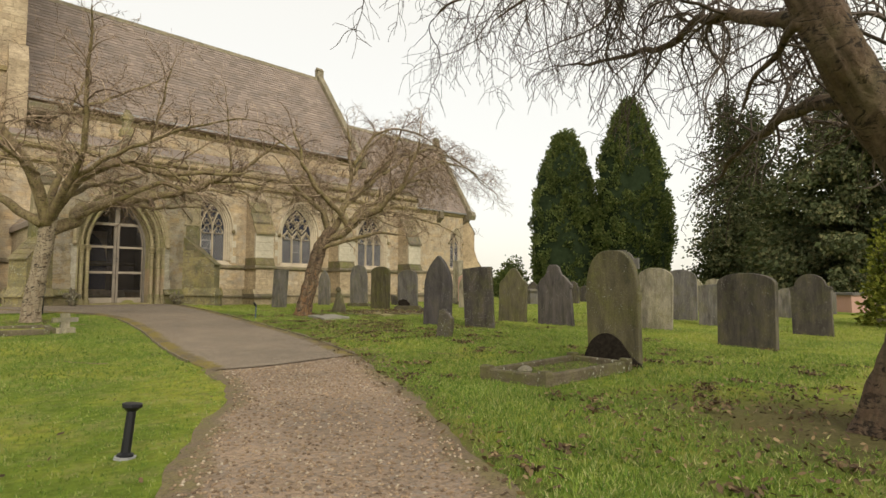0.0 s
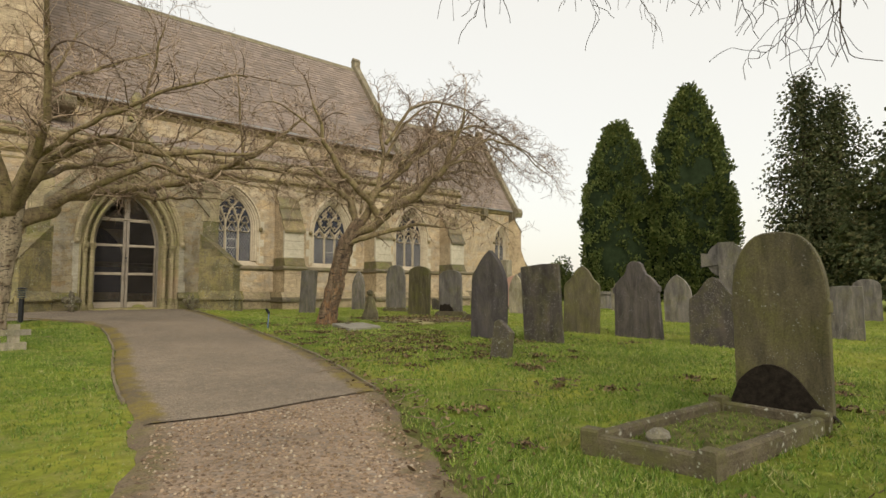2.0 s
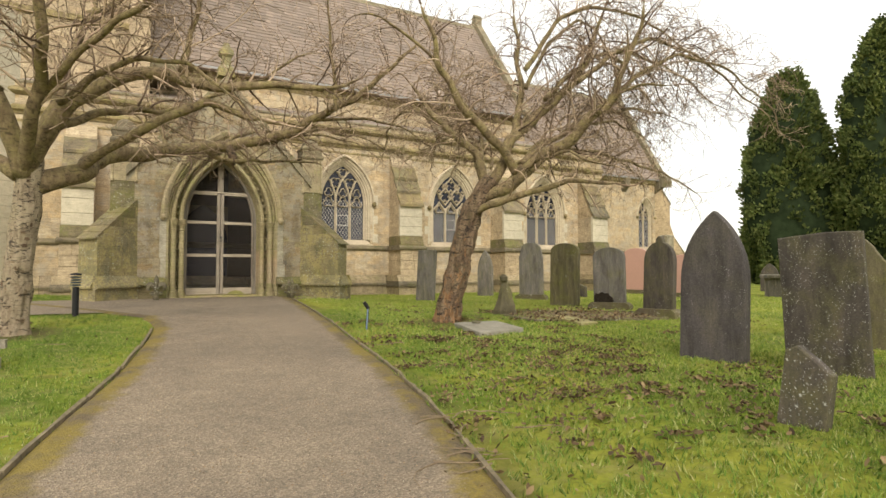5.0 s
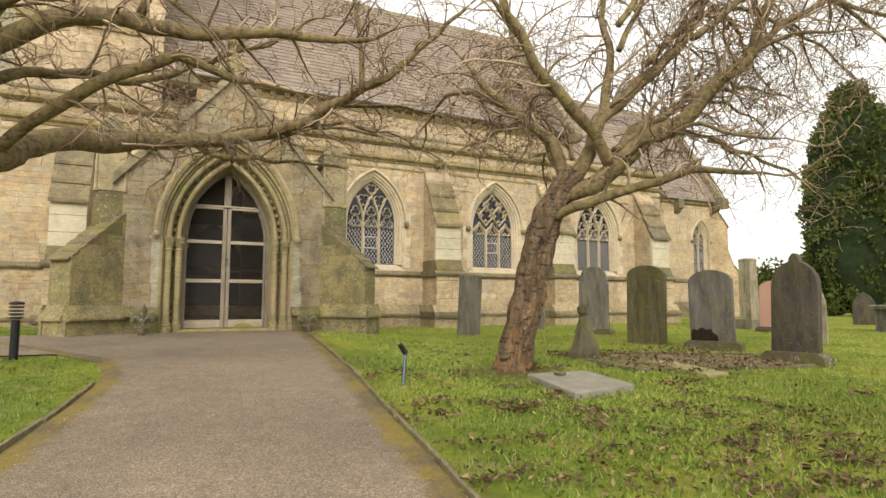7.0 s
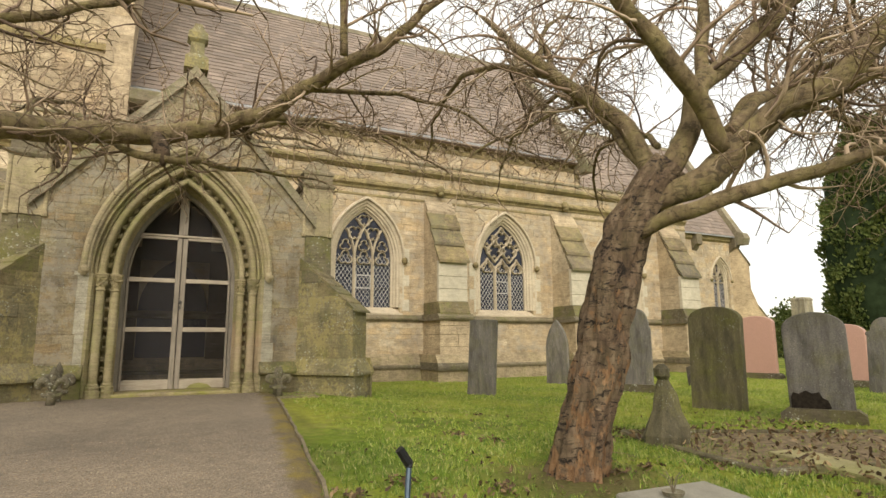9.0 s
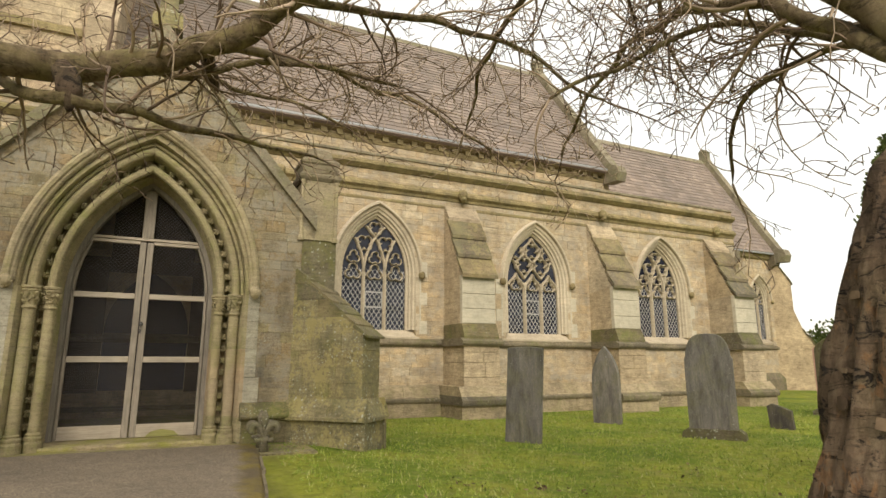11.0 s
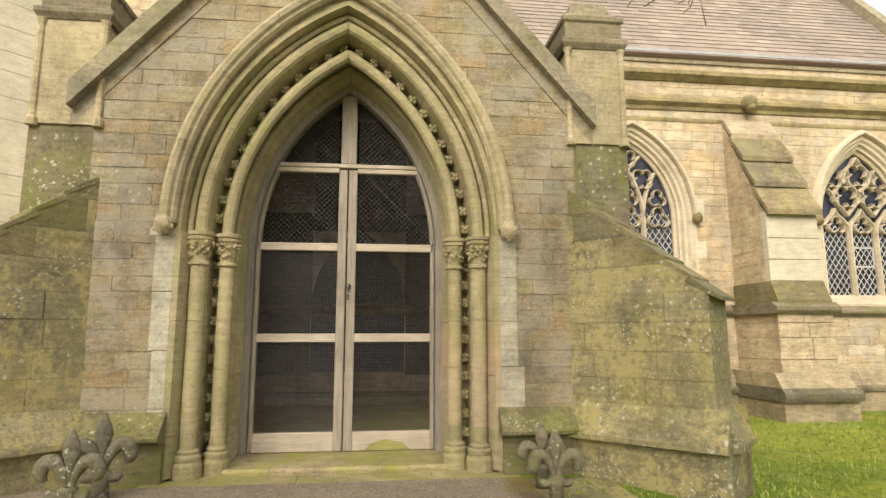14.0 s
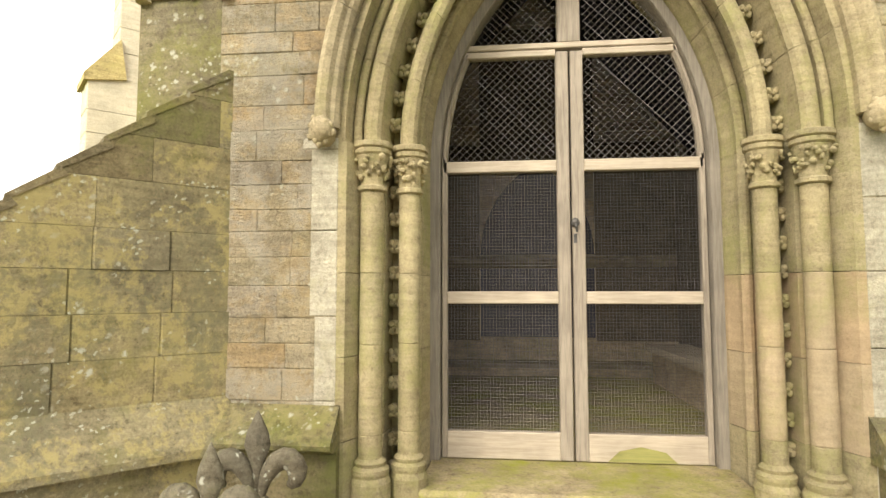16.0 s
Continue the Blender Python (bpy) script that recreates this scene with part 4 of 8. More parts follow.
def shaft(x, y, r, base_z, material):
    sh = holder("shaft", (x, y, base_z), "slender round stone shaft with carved leaf capital", "column", "doorway shafts", "structure")
    g = Geo()
    g.lathe([(r * 1.75, base_z), (r * 1.75, base_z + 0.1), (r * 1.5, base_z + 0.13), (r * 1.6, base_z + 0.15), (r * 1.6, base_z + 0.17), (r * 1.25, base_z + 0.185), (r * 1.35, base_z + 0.205), (r * 1.02, base_z + 0.225)], x, y, 14)
    g.make("base", M_moulding, sh, smooth=False)
    zc = DZ - 0.27
    cuts = [base_z + 0.22, 0.85, 1.33, 1.72, zc]
    for k in range(4):
        g = Geo()
        z_a, z_b = cuts[k] + 0.001, cuts[k + 1] - 0.001
        g.lathe([(r - 0.002, z_a), (r, z_a + 0.003), (r, z_a + 0.006), (r, z_b - 0.006), (r, z_b - 0.003), (r - 0.002, z_b)], x, y, 16)
        g.make("drum", M_pink if (x > PCX and k in (1, 2)) else material, sh, smooth=True)
    g = Geo()
    g.lathe([(r * 1.0, zc), (r * 1.28, zc + 0.01), (r * 1.28, zc + 0.03), (r * 1.02, zc + 0.04), (r * 1.05, zc + 0.1), (r * 1.45, zc + 0.2), (r * 1.4, zc + 0.205)], x, y, 14)
    g.lathe([(r * 1.45, zc + 0.205), (r * 1.62, zc + 0.215), (r * 1.62, zc + 0.235), (r * 1.5, zc + 0.24), (r * 1.72, zc + 0.25), (r * 1.72, zc + 0.275), (r * 1.6, zc + 0.28)], x, y, 14)
    rr = random.Random(int(x * 100))
    for k in range(44):
        a = 2 * math.pi * k * 0.382 + rr.uniform(-0.2, 0.2)
        lv = rr.random()
        rad = r * (1.14 + 0.42 * lv)
        lump(g, (x + rad * math.cos(a), y + rad * math.sin(a), zc + 0.075 + 0.115 * lv), (rr.uniform(0.011, 0.02), rr.uniform(0.011, 0.02), rr.uniform(0.011, 0.02)), k)
    g.make("capital", M_moulding, sh, "carved leaf capital", smooth=False)


for s in (-1, 1):
    shaft(PCX + s * (DW + 0.11), 21.16, 0.062, 0.5, M_moulding)
    shaft(PCX + s * (DW + 0.305), 21.05, 0.066, 0.5, M_moulding)
# dog-tooth flowers up the jambs and round the arch
def flower(x, y, z, k):
    g = Geo()
    lump(g, (x, y + 0.012, z), (0.04, 0.034, 0.043), k % 9)
    lump(g, (x, y - 0.03, z), (0.014, 0.012, 0.014), k % 7)
    for q in range(4):
        a = q * math.pi / 2 + 0.78
        lump(g, (x + 0.026 * math.cos(a), y - 0.016, z + 0.028 * math.sin(a)), (0.02, 0.016, 0.022), q + k % 5)
    return g


flower_base = flower(0, 0, 0, 3).make("flower", M_moulding, porch, "carved flower boss", smooth=True)
spots = []
for s in (-1, 1):
    z = 0.62
    while z < 2.2:
        spots.append((PCX + s * (DW + 0.205), 21.24, z))
        z += 0.158
ln = arch_line(PCX, DW, DR, DZ, 0.215, 80)
acc, last = 0.0, None
for p in ln:
    if last is not None:
        acc += math.hypot(p[0] - last[0], p[1] - last[1])
    last = p
    if acc > 0.15 and p[1] > DZ + 0.05:
        spots.append((p[0], 21.235, p[1]))
        acc = 0.0
flower_base.matrix_parent_inverse = Matrix.Translation(porch.location).inverted()
flower_base.location = spots[0]
for q in spots[1:]:
    o = flower_base.copy()
    scene.collection.objects.link(o)
    o.location = q

# plinth beside the doorway
for s in (-1, 1):
    a, b = PCX + s * (DW + 0.44), PCX + s * 2.0
    g = Geo()
    g.prism([(PY + 0.1, 0.8), (PY - 0.12, 0.8), (PY - 0.17, 0.825), (PY - 0.175, 0.85), (PY - 0.15, 0.88), (PY - 0.07, 0.96), (PY - 0.006, 1.02), (PY + 0.1, 1.02)], "x", min(a, b), max(a, b))
    g.make("plinth_moulding", M_mossbed, porch, "moss-covered sloping plinth moulding")
    g = Geo()
    g.prism([(PY + 0.1, 0.2), (PY - 0.06, 0.2), (PY - 0.06, 0.799), (PY + 0.1, 0.799)], "x", min(a, b) + 0.03, max(a, b))
    g.make("plinth", M_cap, porch, "dark recessed plinth")



def diagonal_buttress(s):
    b = holder("diagonal_buttress", (PCX + s * 2.9, 20.35, 0.4), "mossy stone diagonal buttress with stepped sloping slabs", "buttress", "porch buttresses", "structure")
    # local: y forward along the buttress (negative outwards), x across
    m = Matrix.Translation((PCX + s * 2.91, 20.33, 0)) @ Matrix.Rotation(radians(45 * s), 4, "Z")
    hw, deep = 0.26, 1.5
    rws = courses(1.06, 1.93, 0.2, 0.26)
    def stone(name, x0, x1, y0, y1, z0, z1, mat):
        g = Geo()
        c = 0.010
        # round all four upright edges a little
        g.prism([(x0 + c, y0), (x1 - c, y0), (x1, y0 + c), (x1, y1), (x0, y1), (x0, y0 + c)], "z", z0 + 0.0012, z1 - 0.0012, m)
        g.make(name, mat, b)
    for za, zb in rws:
        cut = [0.0, rng.uniform(0.3, 0.5), rng.uniform(0.75, 1.0), deep]
        for k in range(3):
            j = rng.uniform(0, 0.008)
            stone("stone", -hw - j, hw + j, cut[k] + 0.001, cut[k + 1] - 0.001, za, zb, M_mossy)
    # sloping part
    g = Geo()
    slope = lambda y: 1.93 + max(0, y) * 0.86
    rz = 1.93
    for za, zb in courses(1.93, 2.86, 0.22, 0.27):
        ya = (za - 1.93) / 0.86
        yb = (zb - 1.93) / 0.86
        cut = [ya, ya + rng.uniform(0.4, 0.55), deep]
        for k in range(2):
            if cut[k + 1] - cut[k] < 0.08:
                continue
            gg = Geo()
            y0, y1 = cut[k] + 0.001, cut[k + 1] - 0.001
            if k == 0:
                gg.prism([(y0 + 0.02, za + 0.0012), (y1, za + 0.0012), (y1, zb - 0.0012), (min(y1, yb), zb - 0.0012)], "x", -hw, hw, m)
            else:
                gg.prism([(y0, za + 0.0012), (y1, za + 0.0012), (y1, zb - 0.0012), (y0, zb - 0.0012)], "x", -hw, hw, m)
            gg.make("stone", M_cap if k == 0 and za > 2.1 else M_mossy, b)
    n = 6
    for k in range(n):
        y0, y1 = -0.07 + 1.12 * k / n, -0.07 + 1.12 * (k + 1) / n
        z0, z1 = slope(0) + (y0) * 0.86, slope(0) + (y1) * 0.86
        gg = Geo()
        gg.prism([(y0, z0 - 0.005), (y0, z0 + 0.024), (y1 + 0.02, z1 + 0.016), (y1 + 0.05, z1 - 0.02)], "x", -hw - 0.005, hw + 0.005, m)
        gg.make("slab", M_slab, b, "mossy stone slab")
    g = Geo()
    g.prism([(deep, 0.2), (-0.07, 0.2), (-0.07, 0.77), (-0.15, 0.79), (-0.15, 0.83), (0.0, 1.07), (deep, 1.07)], "x", -hw, hw, m)
    for q in (-1, 1):
        pts = [(q * hw, 0.2), (q * (hw + 0.07), 0.2), (q * (hw + 0.07), 0.77), (q * (hw + 0.15), 0.79), (q * (hw + 0.15), 0.83), (q * hw, 1.07)]
        g.prism(pts, "y", -0.09, deep, m)
    g.make("plinth", M_mossy, b, "wide sloping plinth")
    # square block and pinnacle over the corner
    cx, cy = PCX + s * 2.24, 21.14
    g = Geo()
    g.box(cx - 0.28, cx + 0.28, cy - 0.2, cy + 0.4, 2.3, 3.3)
    g.make("corner_block", M_slab, b, "green corner block")
    g = Geo()
    g.prism([(cx - 0.27, 3.3), (cx + 0.27, 3.3), (cx + 0.25, 4.22), (cx - 0.25, 4.22)], "y", cy - 0.22, cy + 0.32)
    for q in (-1, 1):
        g.lathe([(0.045, 3.28), (0.045, 3.34), (0.03, 3.36), (0.03, 4.15), (0.045, 4.2)], cx + q * 0.25, cy - 0.22, 8)
    g.make("pinnacle", M_hood, b, "square pinnacle with corner shafts")
    g = Geo()
    cap = [(0.28, 4.2), (0.31, 4.25), (0.31, 4.29), (0.27, 4.32), (0.27, 4.46), (0.29, 4.48), (0.29, 4.52), (0.2, 4.6), (0.16, 4.72), (0.05, 4.8)]
    g.rings([[(cx + e * u, cy + 0.05 + e * w, z) for u, w in ((-1, -1), (1, -1), (1, 1), (-1, 1))] for e, z in cap])
    g.make("pinnacle_cap", M_dark, b, "dark stepped cap")


diagonal_buttress(1)
diagonal_buttress(-1)

# porch inside: floor, benches, inner wall and door
g = Geo()
g.box(PX0, PX1, 21.725, AY, 0.3, 0.53)
g.make("floor_porch", M_doorstep, None, "worn stone porch floor", kind="structure", category="floor")
for s in (-1, 1):
    bench = holder("stone_bench", (PCX + s * 1.55, 23.6, 0.53), "plain stone bench along the porch wall", "bench", "porch benches")
    g = Geo()
    g.box(PCX + s * 1.55 - 0.2, PCX + s * 1.55 + 0.2, 22.3, 25.2, 0.53, 0.9)
    g.make("base", M_ashlar, bench)
    g = Geo()
    g.box(PCX + s * 1.53 - 0.24, PCX + s * 1.53 + 0.24, 22.25, 25.25, 0.9, 0.98)
    g.make("seat", M_dress, bench)
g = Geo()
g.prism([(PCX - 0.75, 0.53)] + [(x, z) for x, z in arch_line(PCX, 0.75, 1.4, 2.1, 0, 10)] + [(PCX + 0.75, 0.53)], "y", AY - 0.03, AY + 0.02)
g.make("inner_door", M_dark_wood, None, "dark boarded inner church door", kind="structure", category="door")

# doorstep
step = holder("doorstep", (PCX, 21.0, 0.4), "worn mossy yellow-green stone doorstep", "step", kind="structure")
for a, b in ((-1.45, -0.3), (-0.3, 0.75), (0.75, 1.45)):
    g = Geo()
    g.prism([(20.35, 0.3), (20.33, 0.475), (20.36, 0.497), (21.72, 0.507), (21.72, 0.3)], "x", PCX + a + 0.003, PCX + b - 0.003)
    g.make("step_stone", M_doorstep, step)

g = Geo()
g.prism([(21.07, 0.45), (21.06, 0.525), (21.085, 0.548), (21.72, 0.556), (21.72, 0.45)], "x", PCX - 0.9, PCX + 0.905)
g.make("threshold", M_doorstep, step, "worn raised threshold stone")

# added lining of the porch, coloured dark to stand for the shade inside
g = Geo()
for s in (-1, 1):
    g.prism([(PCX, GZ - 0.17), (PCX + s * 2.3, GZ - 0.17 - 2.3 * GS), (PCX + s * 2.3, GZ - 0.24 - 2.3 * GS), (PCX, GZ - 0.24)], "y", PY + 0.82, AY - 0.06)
g.make("ceiling_porch", M_dark_wood, None, "boarded porch ceiling, its colour darkened for shade", kind="structure", category="ceiling")
inner = holder("wall_porch_inside", (PCX, 23.5, 0.53), "inner porch walls, shade put into their dark colour", "wall", kind="structure")
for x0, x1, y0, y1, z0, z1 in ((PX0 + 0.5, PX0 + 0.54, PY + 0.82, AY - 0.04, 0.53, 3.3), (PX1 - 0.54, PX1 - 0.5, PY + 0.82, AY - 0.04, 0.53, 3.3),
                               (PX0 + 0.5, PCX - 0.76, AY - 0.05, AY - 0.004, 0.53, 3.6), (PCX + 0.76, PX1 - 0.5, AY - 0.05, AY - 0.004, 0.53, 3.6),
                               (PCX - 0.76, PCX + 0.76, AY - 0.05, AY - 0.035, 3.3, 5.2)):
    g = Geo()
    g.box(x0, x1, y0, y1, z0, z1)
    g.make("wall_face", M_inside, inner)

# ---- the pair of mesh doors
doors = holder("door_1", (PCX, 21.7, 0.53), "pair of weathered oak porch gates with wire mesh, closed", "door", kind="structure")
YD = 21.66


def member(name, x0, x1, z0, z1, mat, parent, y0=YD, y1=YD + 0.07, c=0.006):
    g = Geo()
    g.block(x0, x1, y0, y1, z0, z1, c)
    return g.make(name, mat, parent)


DD = DW + 0.05


def inner_half(z, d=0.05):
    return arch_half(z, DW, DR, DZ, d)


# fixed frame in the stone opening
g = Geo()
sweep_arch(g, [(-0.015, YD - 0.03), (-0.01, YD - 0.045), (0.05, YD - 0.045), (0.06, YD + 0.1), (-0.015, YD + 0.1)], PCX, DW, DR, DZ, 0.54, 16)
g.make("frame", M_oak_dark, doors, "dark grey-brown oak frame")
for s in (-1, 1):
    leaf = holder("leaf", (PCX + s * 0.4, YD, 0.55))
    leaf.parent = doors
    leaf.matrix_parent_inverse = Matrix.Translation(doors.location).inverted()
    tagged(leaf, "oak gate leaf with square and diamond wire mesh")

    def mem(name, x0, x1, z0, z1, mat, **kw):
        g = Geo()
        g.block(min(x0, x1), max(x0, x1), kw.get("y0", YD), YD + 0.06, z0, z1, 0.006)
        o = g.make(name, mat)
        o.parent = leaf
        o.matrix_parent_inverse = (Matrix.Translation(doors.location) @ Matrix.Translation(leaf.location - doors.location)).inverted()
        return o

    mem("meeting_stile", PCX + s * 0.006, PCX + s * 0.088, 0.56, 3.2, M_oak)
    mem("hanging_stile", PCX + s * (DD - 0.108), PCX + s * (DD - 0.07), 0.56, 2.5, M_oak)
    mem("bottom_rail", PCX + s * 0.088, PCX + s * (DD - 0.106), 0.56, 0.73, M_oak_pale)
    mem("middle_rail", PCX + s * 0.088, PCX + s * (DD - 0.106), 1.54, 1.62, M_oak_pale)
    mem("lock_rail", PCX + s * 0.088, PCX + s * (DD - 0.08), 2.4, 2.475, M_oak_pale)
    mem("top_rail", PCX + s * 0.088, PCX + s * (inner_half(3.2) - 0.06), 3.17, 3.215, M_oak_pale)
    if s > 0:
        g = Geo()
        g.prism([(PCX + 0.2, 0.565), (PCX + 0.62, 0.565), (PCX + 0.55, 0.63), (PCX + 0.4, 0.66), (PCX + 0.27, 0.63)], "y", YD - 0.003, YD + 0.01)
        o = g.make("moss_stain", M_oak_green, leaf)
    # curved outer stile of the head
    pts = [(PCX + s * (inner_half(z) - 0.085), z) for z in np.linspace(2.46, 3.2, 8)]
    g = Geo()
    bar(g, pts, YD, YD + 0.06, 0.045)
    o = g.make("curved_stile", M_oak)
    o.parent = leaf
    o.matrix_parent_inverse = Matrix.Translation(leaf.location).inverted()
    # wire mesh
    g = Geo()
    ym = YD + 0.03
    for z0, z1 in ((0.73, 1.54), (1.62, 2.4)):
        x0, x1 = 0.086, DD - 0.104
        k = x0
        while k < x1:
            g.tube([(PCX + s * k, ym, z0), (PCX + s * k, ym, z1)], 0.0011, 3)
            k += 0.021
        k = z0
        while k < z1:
            g.tube([(PCX + s * x0, ym, k), (PCX + s * x1, ym, k)], 0.0011, 3)
            k += 0.021
    o = g.make("square_mesh", M_wire)
    o.parent = leaf
    o.matrix_parent_inverse = Matrix.Translation(leaf.location).inverted()


def diamond_mesh(s, z0, z1, margin, parent, name):
    g = Geo()
    step = 0.05
    for sg in (-1, 1):
        q = -2.0
        while q < 4:
            run_ = []
            for t in np.linspace(z0, z1, 28):
                x = q + sg * (t - z0)
                if 0.085 < x < inner_half(t) - margin:
                    run_.append((PCX + s * x, YD + 0.03, t))
            if len(run_) > 1:
                g.tube([run_[0], run_[-1]], 0.0021, 3)
            q += step
    return g.make(name, M_wire, parent)


for s in (-1, 1):
    diamond_mesh(s, 2.475, 3.17, 0.1, doors, "diamond_mesh")
    diamond_mesh(s, 3.26, 3.9, 0.09, doors, "diamond_mesh")
member("transom", PCX - inner_half(3.24) + 0.05, PCX + inner_half(3.24) - 0.05, 3.222, 3.262, M_oak_pale, doors)
member("mullion", PCX - 0.075, PCX + 0.075, 3.26, 3.96, M_oak, doors)
# lock and latch
g = Geo()
lump(g, (PCX + 0.02, YD - 0.02, 2.06), (0.028, 0.022, 0.03), 5)
g.tube([(PCX + 0.02, YD - 0.03, 2.06), (PCX + 0.025, YD - 0.045, 2.03), (PCX + 0.03, YD - 0.03, 2.0)], 0.007, 6)
g.box(PCX + 0.012, PCX + 0.034, YD - 0.006, YD + 0.01, 1.93, 1.99)
g.make("latch", M_iron, doors, "small iron ring latch")


# ---------------------------------------------------------------- ground
def grass_ground_mat():
    m, nt, b = principled("churchyard_turf")
    p = world_pos(nt)
    c = ramp(nt, noise_tex(nt, p, 0.55, 6, 0.6), [(0.3, (0.08, 0.125, 0.018)), (0.46, (0.133, 0.18, 0.024)), (0.6, (0.24, 0.255, 0.04)), (0.75, (0.108, 0.153, 0.022))])
    c = mixed(nt, 1.0, c, ramp(nt, noise_tex(nt, p, 9, 6, 0.7), [(0.3, (0.6, 0.6, 0.55)), (0.68, (1.3, 1.28, 1.15))]), "MULTIPLY")
    straw = mixed(nt, 0.4, noise_tex(nt, p, 2.6, 6, 0.7), noise_tex(nt, stretched(nt, p, 1, 2.5, 1), 34, 5, 0.7))
    c = mixed(nt, ramp(nt, straw, [(0.5, (0, 0, 0)), (0.62, (0.6, 0.6, 0.6))]), c, (0.27, 0.24, 0.1))
    mud = ramp(nt, noise_tex(nt, p, 1.1, 7, 0.65), [(0.60, (0, 0, 0)), (0.74, (0.75, 0.75, 0.75))])
    c = mixed(nt, mud, c, (0.09, 0.08, 0.03))
    at = nt.nodes.new("ShaderNodeAttribute")
    at.attribute_name = "litter"
    wet = mixed(nt, 0.45, at.outputs["Fac"], noise_tex(nt, p, 4.5, 7, 0.7))
    soil = ramp(nt, noise_tex(nt, p, 30, 6, 0.7), [(0.3, (0.055, 0.047, 0.022)), (0.55, (0.105, 0.083, 0.041)), (0.75, (0.16, 0.122, 0.068))])
    c = mixed(nt, ramp(nt, wet, [(0.38, (0, 0, 0)), (0.66, (0.85, 0.85, 0.85))]), c, soil)
    nt.links.new(c, b.inputs["Base Color"])
    b.inputs["Roughness"].default_value = 0.95
    b.inputs["Specular IOR Level"].default_value = 0.1
    bump(nt, b, noise_tex(nt, p, 26, 6, 0.7), 0.8, 0.03)
    return m


M_turf = grass_ground_mat()
xs = np.concatenate([np.linspace(-400, -12, 30), np.arange(-11.5, 30, 0.25), np.linspace(31, 500, 40)])
ys = np.concatenate([np.linspace(-300, -8, 24), np.arange(-7.5, 30, 0.25), np.linspace(31, 600, 40)])
X, Y = np.meshgrid(xs, ys)
Z = ground_z(X, Y)
nx_, ny_ = len(xs), len(ys)
V = np.stack([X, Y, Z], 2).reshape(-1, 3)
ii = (np.arange(ny_ - 1)[:, None] * nx_ + np.arange(nx_ - 1)[None]).ravel()
F = np.stack([ii, ii + 1, ii + 1 + nx_, ii + nx_], 1)
ground = mesh_object("ground", V.tolist(), F.tolist(), M_turf, None, "grassy churchyard ground with moss and bare patches", True, "structure", "ground")

# the path: its edges, left and right, by distance along y
L_Y = np.array([-8.0, 1.0, 3.3, 4.07, 5.13, 6.68, 8.5, 10.0, 11.5, 13.6, 15.0, 16.0, 16.9, 17.4])
L_X = np.array([-6.6, -0.3, 1.18, 1.67, 2.4, 2.98, 3.18, 3.42, 3.75, 4.06, 4.2, 4.1, 3.75, 3.1])
R_Y = np.array([-8.0, 1.0, 2.22, 3.46, 4.93, 6.57, 8.3, 9.0, 11.0, 12.6, 14.84, 19.07, 20.4])
R_X = np.array([-3.4, 1.75, 2.6, 3.35, 4.15, 5.0, 5.52, 5.72, 6.14, 6.36, 6.71, 7.24, 7.38])


def path_l(y):
    return sum(np.interp(y + d, L_Y, L_X) for d in (-0.4, -0.2, 0, 0.2, 0.4)) / 5


def path_r(y):
    return sum(np.interp(y + d, R_Y, R_X) for d in (-0.4, -0.2, 0, 0.2, 0.4)) / 5


def on_path(x, y, grow=0.0):
    inside = (y < 17.4) & (x > path_l(y) - grow) & (x < path_r(y) + grow)
    landing = (y >= 17.3 - grow) & (y < 20.7) & (x > -8) & (x < path_r(y) + grow)
    return inside | landing


def joint_y(x):
    return 6.93 + 0.05 * np.sin(3 * x) + 0.05 * (x - 4) * (x > 4)


def litter(x, y):
    """How far the grass gives way to leaf mould: beside the path and under the trees."""
    d = x - path_r(y)
    a = 0.72 * np.clip(1 - np.abs(d - 0.05) / 0.5, 0, 1) * (1 - sstep(7.6, 9.4, y))
    a = np.maximum(a, 0.55 * np.clip(1 - np.abs(d - 0.2) / 0.3, 0, 1) * (y < 20))
    for tx, ty, r in ((8.6, 14.1, 1.0), (2.5, 14.9, 0.9), (5.3, 1.1, 1.9)):
        a = np.maximum(a, 0.85 * np.clip(1.25 - np.hypot(x - tx, y - ty) / r, 0, 1))
    return a


lit = ground.data.attributes.new("litter", "FLOAT", "POINT")
lit.data.foreach_set("value", np.clip(litter(X, Y), 0, 1).ravel().astype(np.float32))


def edge_wear(nt, c, p, soil, moss, reach, more=0.0):
    """Moss and soil creep in from the edge of a path."""
    at = nt.nodes.new("ShaderNodeAttribute")
    at.attribute_name = "edge"
    k = nd(nt, "ShaderNodeMapRange")
    for key, val in (("From Min", 0.0), ("From Max", reach), ("To Min", 1.0), ("To Max", 0.0)):
        k.inputs[key].default_value = val
    nt.links.new(at.outputs["Fac"], k.inputs["Value"])
    w = mixed(nt, 0.5, k.outputs["Result"], noise_tex(nt, p, 5, 7, 0.7))
    patch = ramp(nt, noise_tex(nt, p, 2.2, 6, 0.7), [(0.42, soil), (0.56, moss)])
    patch = mixed(nt, 1.0, patch, ramp(nt, noise_tex(nt, p, 45, 5, 0.7), [(0.3, (0.6, 0.6, 0.6)), (0.7, (1.3, 1.3, 1.3))]), "MULTIPLY")
    return mixed(nt, ramp(nt, w, [(0.5 - more, (0, 0, 0)), (0.62 - more, (0.95, 0.95, 0.95))]), c, patch)


